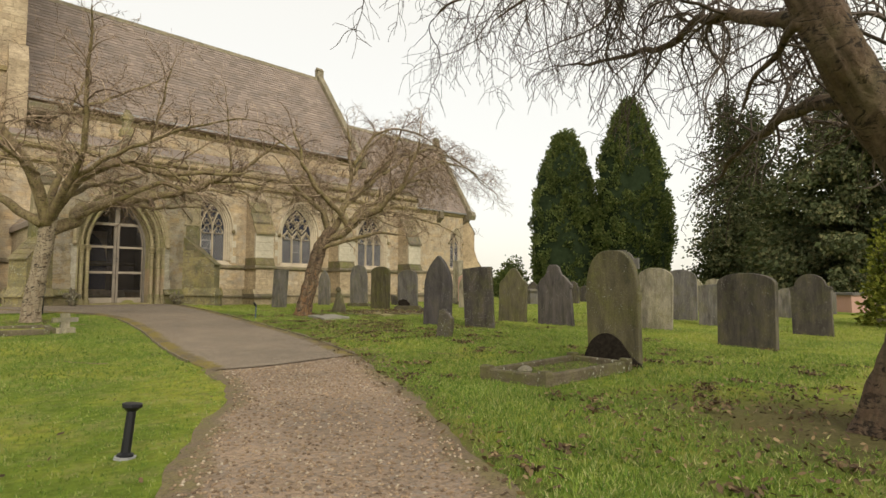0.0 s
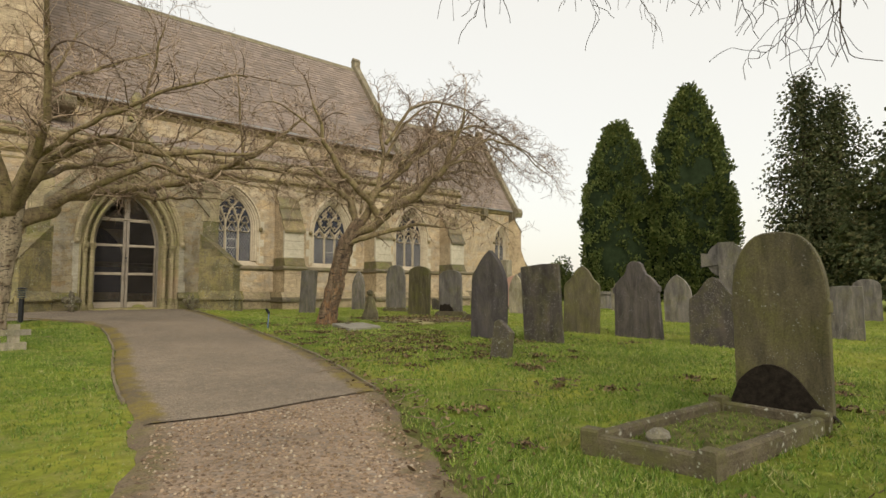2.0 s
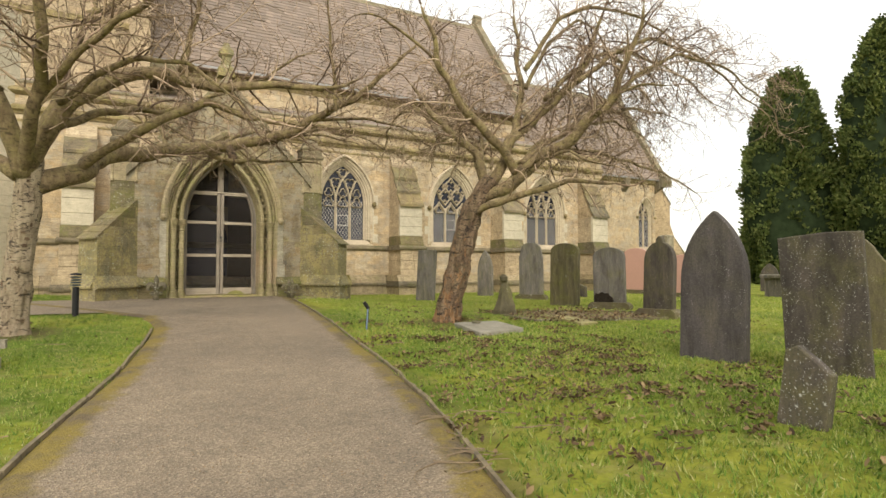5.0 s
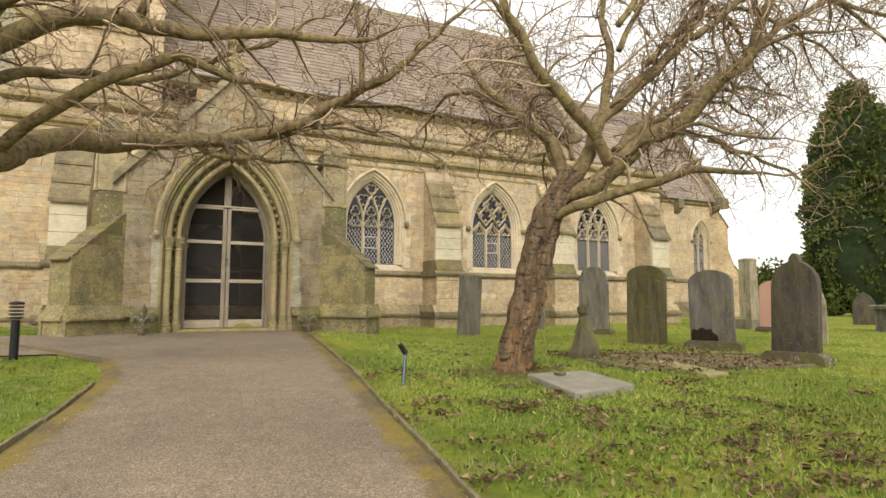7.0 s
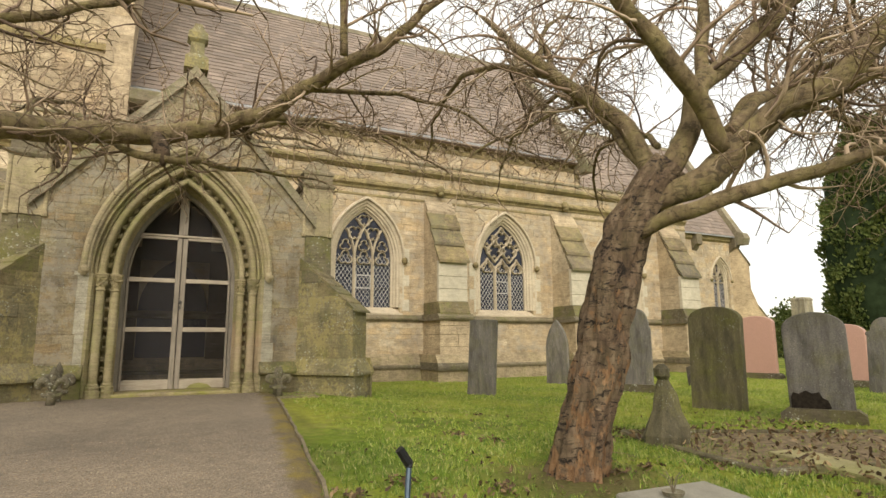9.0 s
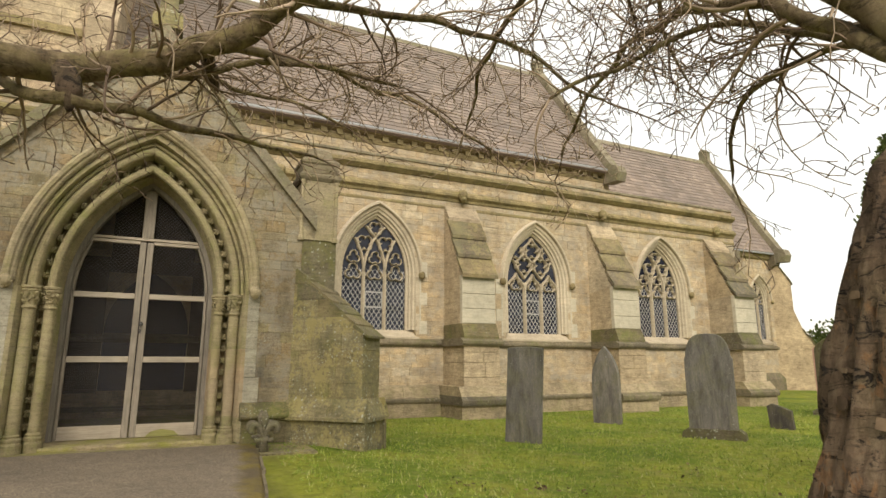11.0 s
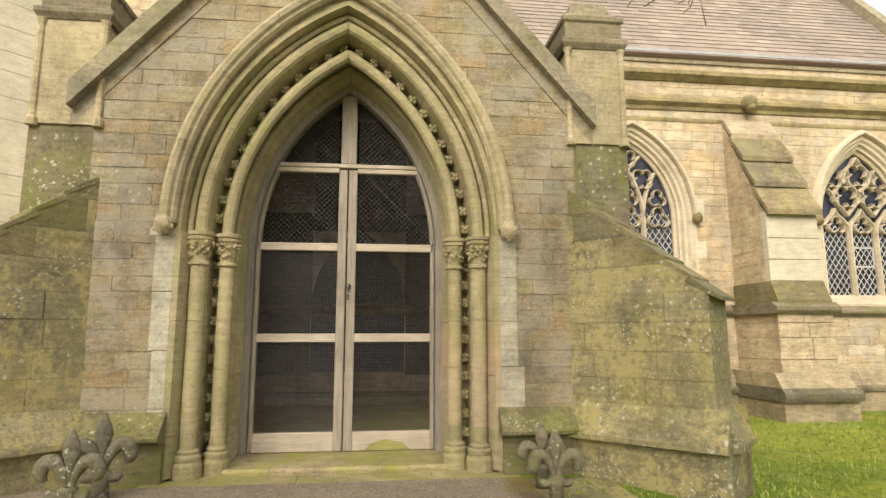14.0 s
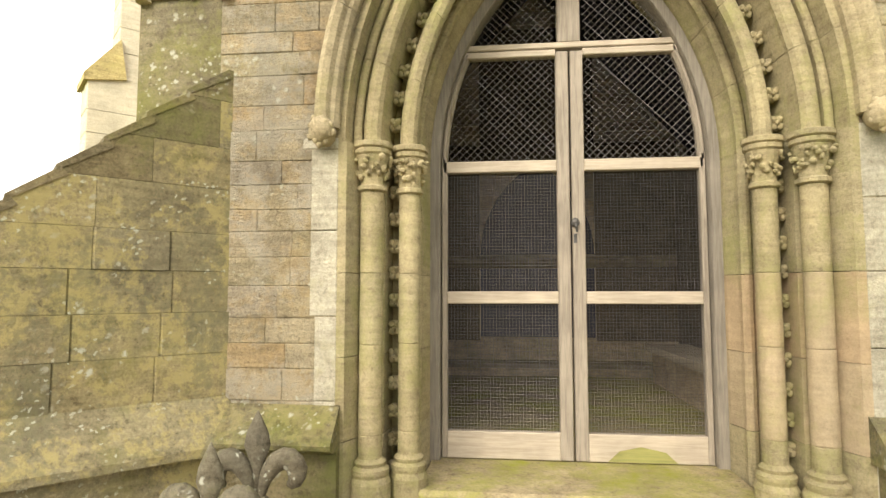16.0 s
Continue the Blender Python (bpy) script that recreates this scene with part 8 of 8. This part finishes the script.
limb(tree, rng, 0.035, [(10.41, 13.29, 4.22), (11.29, 13.90, 4.83), (11.95, 14.23, 5.16), (12.61, 14.45, 5.05)], 1.34, 0.155, 0.1, 0.07)
limb(tree, rng, 0.03, [(8.87, 14.89, 3.97), (9.31, 15.22, 4.83), (10.08, 15.55, 5.27)], 1.23, 0.151, 0.1, 0.05)
limb(tree, rng, 0.045, [(9.12, 13.8, 2.75), (9.3, 14.6, 3.6), (9.6, 15.6, 4.15), (9.9, 16.8, 4.2), (10.2, 17.8, 3.8)], 1.3, 0.148, 0.2, 0.08)
limb(tree, rng, 0.04, [(8.74, 14.45, 3.74), (8.6, 15.6, 4.3), (8.7, 16.8, 4.3), (8.9, 17.6, 3.9)], 1.2, 0.148, 0.15, 0.08)

# tree on the west side, reaching an arm over the path
rng = random.Random(23)
STYLE.update(thin=0.0042, wander=0.2, cap=None)
tree = holder("cherry_tree", (2.48, 14.93, gz(2.48, 14.93)), "bare spreading ornamental cherry with a long lichened arm over the path", "tree", "bare cherry trees")
ob, line = bough("trunk", [(2.48, 14.95, 0.2), (2.53, 14.86, 0.87), (2.59, 14.75, 1.5), (2.65, 14.65, 2.05), (2.68, 14.58, 2.45), (2.67, 14.53, 2.7)], 0.165, 0.145, M_bark, tree, rng, 40, 0.12, "ridged grey-brown bark", 0.35, 0.13, 0.04)
bark_flakes(line, 0.165, 0.145, tree, random.Random(6), 40)
limb(tree, rng, 0.138, [(2.64, 14.6, 2.25), (3.0, 14.75, 2.42), (3.25, 14.95, 2.6), (3.4, 15.45, 2.82), (4.36, 16.6, 3.26), (5.17, 17.1, 3.54), (5.7, 17.25, 3.66), (6.42, 16.9, 3.85), (7.32, 16.14, 4.35), (7.83, 15.86, 4.7), (8.69, 15.34, 5.6)], 1.19, 0.13, 0.28, 0.06, 0.02, n=14, taper=1.9)
limb(tree, rng, 0.042, [(5.56, 17.02, 3.27), (6.0, 17.35, 3.36), (6.6, 17.85, 3.5), (7.2, 18.25, 3.6), (7.75, 18.55, 3.62)], 0.85, 0.139, 0.15, 0.07)
limb(tree, rng, 0.05, [(5.54, 17.02, 3.27), (5.2, 17.3, 3.4), (4.8, 17.65, 3.7), (4.3, 18.1, 4.1)], 0.77, 0.125, 0.25, 0.06)
bough("cut_stub", [(6.35, 16.95, 3.86), (6.45, 17.4, 3.9), (6.5, 17.72, 3.84)], 0.06, 0.05, M_bark_dark, tree, rng, 10, 0.2, "sawn branch stub")
limb(tree, rng, 0.04, [(5.4, 17.18, 3.55), (6.2, 17.3, 3.75), (7.1, 17.2, 4.0), (8.0, 17.0, 3.9)], 1.02, 0.12, 0.2, 0.08)
limb(tree, rng, 0.035, [(6.9, 16.5, 4.1), (7.8, 16.6, 4.3), (8.8, 16.5, 4.2), (9.6, 16.3, 3.8)], 1.02, 0.12, 0.1, 0.09)
bough("cut_stub", [(5.42, 17.2, 3.62), (5.5, 17.12, 3.46), (5.56, 17.02, 3.24)], 0.085, 0.07, M_bark_dark, tree, rng, 10, 0.2, "sawn branch stub")
limb(tree, rng, 0.04, [(5.2, 17.1, 3.55), (5.9, 17.8, 4.0), (6.8, 18.3, 4.2), (7.9, 18.5, 4.1)], 0.94, 0.095, 0.15, 0.07)
limb(tree, rng, 0.04, [(6.4, 16.9, 3.85), (7.5, 17.6, 4.2), (8.6, 18.0, 4.2), (9.6, 18.2, 3.9)], 0.94, 0.095, 0.15, 0.07)
limb(tree, rng, 0.04, [(4.4, 16.6, 3.25), (4.3, 17.5, 3.9), (4.6, 18.3, 4.2), (5.2, 18.8, 4.2)], 0.94, 0.095, 0.15, 0.07)
limb(tree, rng, 0.062, [(3.2, 14.85, 2.58), (3.6, 14.4, 2.85), (4.13, 14.1, 3.16), (4.71, 14.04, 3.52), (5.25, 14.0, 3.36), (5.45, 13.95, 3.32)], 0.77, 0.165, 0.3, 0.05, 0.04, taper=2.5)
limb(tree, rng, 0.11, [(2.66, 14.54, 2.45), (2.85, 14.4, 2.95), (3.15, 14.35, 3.4), (3.7, 14.35, 3.82), (4.2, 14.36, 3.92), (4.75, 13.9, 3.68), (5.5, 13.85, 3.82), (6.3, 13.8, 3.9), (6.9, 13.75, 4.1)], 0.94, 0.165, 0.3, 0.05, 0.018, n=12, taper=1.5)
limb(tree, rng, 0.05, [(3.01, 14.17, 3.3), (3.79, 13.39, 3.74), (4.4, 12.8, 3.6), (4.88, 12.36, 3.11)], 0.86, 0.13, 0.2)
limb(tree, rng, 0.045, [(4.4, 14.17, 3.92), (4.64, 14.12, 4.98), (4.84, 13.83, 6.3)], 1.33, 0.12, 0.15)
limb(tree, rng, 0.13, [(2.64, 14.55, 2.4), (2.36, 14.3, 3.26), (1.67, 14.51, 4.46), (1.35, 14.65, 5.28), (1.1, 14.7, 6.6)], 1.52, 0.135, 0.3, 0.05, 0.02, n=12)
limb(tree, rng, 0.1, [(2.55, 14.58, 2.4), (1.45, 15.6, 3.31), (0.4, 16.4, 4.1), (-0.72, 17.3, 4.59)], 1.43, 0.135, 0.25, n=10)
limb(tree, rng, 0.09, [(2.62, 14.52, 2.45), (2.93, 13.17, 3.8), (2.81, 12.49, 5.26), (2.7, 12.0, 6.4)], 1.43, 0.135, 0.2, n=10)
limb(tree, rng, 0.04, [(7.05, 15.46, 4.05), (6.92, 15.37, 5.41), (6.74, 15.31, 6.2)], 1.24, 0.125, 0.1)
limb(tree, rng, 0.06, [(2.84, 14.27, 2.95), (3.7, 14.9, 3.5), (4.59, 15.46, 3.78), (6.76, 15.69, 5.18)], 1.19, 0.13, 0.2)
limb(tree, rng, 0.09, [(2.6, 14.56, 2.4), (2.95, 15.2, 3.9), (3.23, 15.91, 5.23), (3.75, 16.25, 6.63)], 1.52, 0.13, 0.25, n=10)
limb(tree, rng, 0.05, [(2.77, 13.9, 3.2), (3.62, 12.67, 3.89), (4.5, 11.6, 4.3), (5.3, 10.7, 4.45)], 1.14, 0.135, 0.2)
limb(tree, rng, 0.06, [(1.6, 14.55, 4.6), (0.6, 14.1, 5.6), (-0.3, 13.7, 6.3)], 1.52, 0.125, 0.1)
limb(tree, rng, 0.05, [(3.2, 15.85, 5.15), (4.6, 16.3, 6.2), (5.6, 16.6, 6.9)], 1.43, 0.125, 0.1)
limb(tree, rng, 0.05, [(2.4, 14.3, 3.4), (1.2, 13.3, 4.0), (0.2, 12.7, 4.5)], 1.43, 0.13, 0.15)

# tree at the start of the path, its twigs hanging over the view
rng = random.Random(37)
STYLE.update(thin=0.004, wander=0.22, cap=None)
tree = holder("cherry_tree", (5.48, 0.68, gz(5.48, 0.68)), "bare weeping cherry with a thick leaning trunk and hanging twigs", "tree", "bare cherry trees")
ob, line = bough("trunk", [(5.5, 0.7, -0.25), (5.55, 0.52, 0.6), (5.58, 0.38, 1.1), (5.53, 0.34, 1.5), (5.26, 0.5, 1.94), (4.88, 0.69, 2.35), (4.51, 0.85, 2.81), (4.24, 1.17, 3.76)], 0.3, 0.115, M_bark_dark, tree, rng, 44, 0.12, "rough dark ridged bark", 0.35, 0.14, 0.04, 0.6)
bark_flakes(line, 0.2, 0.115, tree, random.Random(8), 25)
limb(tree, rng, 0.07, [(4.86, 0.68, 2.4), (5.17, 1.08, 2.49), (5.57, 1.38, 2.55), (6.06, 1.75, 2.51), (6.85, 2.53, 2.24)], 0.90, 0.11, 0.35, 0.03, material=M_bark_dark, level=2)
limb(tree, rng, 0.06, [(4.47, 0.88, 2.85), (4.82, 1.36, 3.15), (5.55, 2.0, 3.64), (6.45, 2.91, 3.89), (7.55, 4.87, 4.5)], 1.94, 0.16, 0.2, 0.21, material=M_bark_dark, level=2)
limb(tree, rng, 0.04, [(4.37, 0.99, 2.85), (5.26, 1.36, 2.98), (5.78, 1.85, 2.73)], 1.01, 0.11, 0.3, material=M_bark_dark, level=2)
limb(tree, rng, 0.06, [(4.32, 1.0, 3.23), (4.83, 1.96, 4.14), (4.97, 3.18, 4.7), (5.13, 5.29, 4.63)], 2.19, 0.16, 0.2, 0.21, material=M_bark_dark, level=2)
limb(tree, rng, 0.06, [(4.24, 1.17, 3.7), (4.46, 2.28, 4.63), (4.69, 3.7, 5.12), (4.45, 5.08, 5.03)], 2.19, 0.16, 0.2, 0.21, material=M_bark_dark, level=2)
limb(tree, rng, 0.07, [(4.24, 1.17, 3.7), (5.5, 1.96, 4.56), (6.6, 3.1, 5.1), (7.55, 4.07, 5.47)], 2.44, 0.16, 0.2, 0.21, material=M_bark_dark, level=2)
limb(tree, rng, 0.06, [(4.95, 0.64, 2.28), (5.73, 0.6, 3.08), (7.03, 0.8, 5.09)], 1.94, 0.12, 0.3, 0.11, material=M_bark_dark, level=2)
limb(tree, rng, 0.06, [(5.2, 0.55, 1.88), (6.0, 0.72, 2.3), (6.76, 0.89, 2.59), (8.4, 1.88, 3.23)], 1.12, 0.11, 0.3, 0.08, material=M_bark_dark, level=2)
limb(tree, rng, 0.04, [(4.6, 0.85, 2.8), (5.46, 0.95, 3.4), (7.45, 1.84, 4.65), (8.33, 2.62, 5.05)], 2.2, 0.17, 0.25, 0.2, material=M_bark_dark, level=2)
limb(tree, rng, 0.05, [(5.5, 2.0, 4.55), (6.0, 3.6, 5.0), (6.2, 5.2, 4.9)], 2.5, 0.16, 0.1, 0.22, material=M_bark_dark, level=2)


# conifers beyond the graves
def leaf_mat(name, dark, mid, pale, vary=0.35):
    m, nt, b = principled(name)
    rnd = nt.nodes.new("ShaderNodeNewGeometry").outputs["Random Per Island"]
    c = ramp(nt, rnd, [(0, dark), (0.6, mid), (1, pale)])
    c = mixed(nt, 1.0, c, ramp(nt, noise_tex(nt, world_pos(nt), vary, 5, 0.65), [(0.3, (0.6, 0.62, 0.6)), (0.7, (1.35, 1.3, 1.2))]), "MULTIPLY")
    nt.links.new(c, b.inputs["Base Color"])
    b.inputs["Roughness"].default_value = 0.8
    b.inputs["Specular IOR Level"].default_value = 0.15
    return m


M_cypress = leaf_mat("cypress_leaves", (0.075, 0.105, 0.034), (0.13, 0.165, 0.052), (0.19, 0.21, 0.07))
M_pine = leaf_mat("pine_needles", (0.055, 0.072, 0.034), (0.105, 0.122, 0.058), (0.19, 0.18, 0.09))
M_core = plain_mat("inner_foliage_shade_colour", (0.022, 0.032, 0.015), 1.0, 0, 0.4, 2.0, 0, 0.02)
M_pole = bark_mat("conifer_bark", (0.1, 0.075, 0.055), (0.05, 0.035, 0.025), (0.16, 0.125, 0.09), 0.1)
M_bushy = leaf_mat("golden_bush_leaves", (0.07, 0.09, 0.012), (0.16, 0.18, 0.025), (0.28, 0.28, 0.05), 1.5)
M_greyhedge = leaf_mat("bare_far_scrub", (0.14, 0.12, 0.09), (0.22, 0.2, 0.14), (0.3, 0.28, 0.18), 0.6)
M_farhedge = leaf_mat("far_evergreen_hedge", (0.03, 0.045, 0.015), (0.06, 0.075, 0.025), (0.1, 0.11, 0.04), 0.4)


def sprays(P, D, size, rs, droop=0.0):
    """Leaf sprays: two bent leaflets each at P, pointing along D; returns vertices and faces."""
    n = len(P)
    D = D / np.linalg.norm(D, axis=1, keepdims=True)
    S = np.cross(D, rs.normal(size=(n, 3)))
    S /= np.linalg.norm(S, axis=1, keepdims=True) + 1e-9
    U = np.cross(D, S)
    s = np.asarray(size).reshape(-1, 1) * np.ones((n, 1))
    tip = P + D * s + np.array([0, 0, -droop]) * s
    a = P + D * s * 0.45 + S * s * 0.34
    b = P + D * s * 0.45 - S * s * 0.34
    c = P + D * s * 0.5 + U * s * 0.28
    d = P + D * s * 0.5 - U * s * 0.28
    V = np.stack([P, a, tip, b, c, d], 1).reshape(-1, 3)
    k = np.arange(n)[:, None] * 6
    F = np.concatenate([k + np.array([0, 1, 2]), k + np.array([0, 2, 3]), k + np.array([0, 4, 2]), k + np.array([0, 2, 5])], 0)
    return V, F


def raw_mesh(name, V, F, material, parent, label=""):
    me = bpy.data.meshes.new(name)
    me.from_pydata(V.tolist(), [], F.tolist())
    me.materials.append(material)
    ob = new(name, me)
    if parent:
        setp(ob, parent)
    return tagged(ob, label)


def cypress(x, y, h, w, seed, label):
    """A dense column: trunk, heart coloured as inner shade, and tufted leaf sprays on lumpy plumes."""
    rs = np.random.default_rng(seed)
    z0 = gz(x, y)
    t = holder("cypress_tree", (x, y, z0), label, "tree", "evergreen conifers")
    g = Geo()
    g.tube([(x, y, z0 - 0.1), (x, y, z0 + h * 0.5), (x, y, z0 + h * 0.95)], [0.35, 0.2, 0.03], 8)
    g.make("trunk", M_pole, t)

    def radius(u, a):
        base = np.interp(u, [0, 0.06, 0.25, 0.5, 0.75, 0.9, 0.97, 1.0], [0.8, 0.95, 1.0, 0.9, 0.66, 0.38, 0.2, 0.05]) * w / 2
        lump = 0.1 * np.sin(3 * a + 7 * u + seed) + 0.07 * np.sin(7 * a - 19 * u + 2 * seed) + 0.06 * np.sin(23 * u + 5 * a)
        return base * (1 + lump)
    # solid heart behind the sprays, near-black green for the crown's inner shade
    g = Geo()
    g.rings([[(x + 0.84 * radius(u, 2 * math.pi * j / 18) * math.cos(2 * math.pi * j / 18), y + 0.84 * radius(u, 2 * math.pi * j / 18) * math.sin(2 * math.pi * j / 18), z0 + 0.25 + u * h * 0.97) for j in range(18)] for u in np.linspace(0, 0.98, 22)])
    g.make("heart", M_core, t, "solid foliage core with inner shade in its colour", smooth=True)
    # upswept plumes, each with its own sprays
    m = int(420 * (w / 7) * (h / 17))
    u = rs.uniform(0, 1, m) ** 1.15
    a = rs.uniform(0, 2 * np.pi, m)
    r = radius(u, a)
    pl = np.stack([x + r * 0.83 * np.cos(a), y + r * 0.83 * np.sin(a), z0 + 0.2 + u * h * 0.95], 1)
    out = np.stack([np.cos(a), np.sin(a), np.full(m, 0.9)], 1)
    k = 52
    P = np.repeat(pl, k, 0) + np.clip(rs.normal(size=(m * k, 3)), -1.5, 1.5) * np.array([0.24, 0.24, 0.34])
    D = np.repeat(out, k, 0) + rs.normal(size=(m * k, 3)) * 0.55
    V, F = sprays(P, D, rs.uniform(0.18, 0.36, m * k), rs)
    raw_mesh("crown", V, F, M_cypress, t, "dense dark green scale leaves")


def pine(x, y, h, w, seed, label, tops=1, material=None, name="pine_tree", flat=0.0, low=0.05):
    """An open conifer: trunk, tiers of boughs with needle clumps and gaps between."""
    rs = np.random.default_rng(seed)
    z0 = gz(x, y)
    t = holder(name, (x, y, z0), label, "tree", "evergreen conifers")
    PP, DD = [], []
    g = Geo()
    bgeo = Geo()
    for k in range(tops):
        ox, oy = (k - (tops - 1) / 2) * w * 0.16, (k - (tops - 1) / 2) * -w * 0.22
        hh = h * (1 - 0.08 * k)
        g.tube([(x + ox * 0.3, y + oy * 0.3, z0 - 0.1), (x + ox, y + oy, z0 + hh * 0.4), (x + ox, y + oy, z0 + hh)], [0.4, 0.26, 0.03], 9)
        nb = int(95 / math.sqrt(tops))
        for i in range(nb):
            u = low + (0.99 - low) * (i + rs.uniform()) / nb
            a = i * 2.4 + rs.uniform(-0.4, 0.4)
            prof = np.interp(u, [0, 0.15, 0.45, 0.8, 1.0], [0.95, 1.0, 0.86, 0.44, 0.05])
            L = w / 2 * prof * rs.uniform(0.7, 1.1) * (0.8 if tops > 1 else 1)
            rise = (0.45 * (u - 0.35) if not flat else 0.05) * L
            p0 = np.array([x + ox, y + oy, z0 + u * hh])
            p1 = p0 + np.array([math.cos(a) * L, math.sin(a) * L, rise])
            mid = (p0 + p1) / 2 + np.array([0, 0, 0.06 * L])
            bgeo.tube([p0, mid, p1], [0.06, 0.04, 0.012], 4)
            m = int((55 + 125 * L) * (1.7 if u < 0.36 else (0.9 if flat else 0.62)))
            s = rs.uniform(0.12, 1.0, m)[:, None]
            pos = p0 + (p1 - p0) * s + np.array([0, 0, 0.06 * L]) * (4 * s * (1 - s))
            pos = pos + np.clip(rs.normal(size=(m, 3)), -1.4, 1.4) * np.array([0.4, 0.4, 0.24 if flat else 0.34]) * (0.5 + s)
            PP.append(pos)
            DD.append(np.tile((p1 - p0) / max(L, 0.1), (m, 1)) + rs.normal(size=(m, 3)) * 0.7 + np.array([0, 0, -0.1]))
    g.make("trunk", M_pole, t)
    bgeo.make("bough_tier", M_pole, t, kind="stuff")
    P, D = np.concatenate(PP), np.concatenate(DD)
    V, F = sprays(P, D, rs.uniform(0.15, 0.32, len(P)), rs, 0.2)
    raw_mesh("crown", V, F, material or M_pine, t, "tiers of dark needles with gaps")


def shrub(name, x, y, w, d, h, n, size, material, seed, label, category="shrub", stems=True):
    rs = np.random.default_rng(seed)
    z0 = gz(x, y)
    t = holder(name, (x, y, z0), label, category)
    if stems:
        g = Geo()
        for k in range(7):
            a = k * 0.9 + rs.uniform(0, 0.5)
            g.tube([(x + 0.1 * math.cos(a), y + 0.1 * math.sin(a), z0 - 0.05), (x + w * 0.15 * math.cos(a), y + d * 0.15 * math.sin(a), z0 + h * 0.5), (x + w * 0.3 * math.cos(a), y + d * 0.3 * math.sin(a), z0 + h * 0.85)], [0.05, 0.035, 0.01], 5)
        g.make("stem_cluster", M_pole, t, kind="stuff")
    q = rs.normal(size=(n, 3))
    q /= np.linalg.norm(q, axis=1, keepdims=True)
    q[:, 2] = np.abs(q[:, 2])
    f = rs.uniform(0.45, 1.0, n)[:, None] ** 0.6
    lump = 1 + 0.16 * np.sin(4 * q[:, :1] * 3 + seed) + 0.14 * np.sin(9 * q[:, 1:2] + 5 * q[:, 2:3])
    P = q * f * lump * np.array([w / 2, d / 2, h * 0.95]) + np.array([x, y, z0 + 0.05])
    V, F = sprays(P, q + rs.normal(size=(n, 3)) * 0.7, rs.uniform(0.6, 1.2, n) * size, rs)
    raw_mesh("foliage", V, F, material, t)


cypress(49.0, 31.7, 17.2, 7.7, 3, "tall narrow dark green cypress in the churchyard")
cypress(50.7, 25.7, 19.4, 7.9, 8, "tallest dense dark green cypress in the churchyard")
pine(48.0, 15.0, 16.2, 7.4, 5, "twin-topped open dark conifer with visible trunks", 2)
pine(38.0, 6.2, 13.5, 11.5, 9, "dark spreading cedar with level boughs", 1, None, "cedar_tree", 1.0, 0.03)
shrub("yew", 49.0, 38.6, 3.4, 3.4, 4.1, 3000, 0.3, M_cypress, 4, "small rounded dark yew by the graves", "tree")
shrub("golden_bush", 20.6, 2.45, 1.7, 1.7, 2.9, 1900, 0.16, M_bushy, 6, "yellow-green evergreen bush beside the graves")
shrub("bare_bush", 62.0, 20.5, 5.5, 5.0, 6.5, 5000, 0.22, M_greyhedge, 7, "pale bare bush beyond the graves")
for i, (hx, hy, hw, hd, hh) in enumerate([(78, 8, 22, 9, 3.2), (84, 28, 18, 8, 4.2), (80, 46, 22, 9, 3.0), (70, 64, 24, 10, 3.6), (66, -8, 16, 9, 3.4), (52, 78, 26, 9, 3.4)]):
    shrub("hedge", hx, hy, hw, hd, hh, 3000, 0.6, M_farhedge, 40 + i, "far evergreen hedge at the churchyard edge", "hedge", False)

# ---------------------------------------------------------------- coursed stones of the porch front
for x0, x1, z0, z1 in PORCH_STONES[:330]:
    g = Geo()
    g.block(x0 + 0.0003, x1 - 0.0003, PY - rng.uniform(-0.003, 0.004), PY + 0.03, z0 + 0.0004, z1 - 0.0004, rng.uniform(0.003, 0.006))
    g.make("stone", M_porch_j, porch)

# the aisle's stones and the nave's slates that lie nearest to the path
for x0, x1, z0, z1 in AISLE_STONES:
    g = Geo()
    g.block(x0 + JOINT / 2, x1 - JOINT / 2, AY - rng.uniform(0, 0.006), AY + 0.05, z0 + JOINT / 2, z1 - JOINT / 2, 0.004)
    g.make("stone", M_ashlar_each, wall_south)
for outline_, x0, x1 in NAVE_SLATES:
    g = Geo()
    g.prism(outline_, "x", x0, x1)
    g.make("slate", M_slate_each, nave)
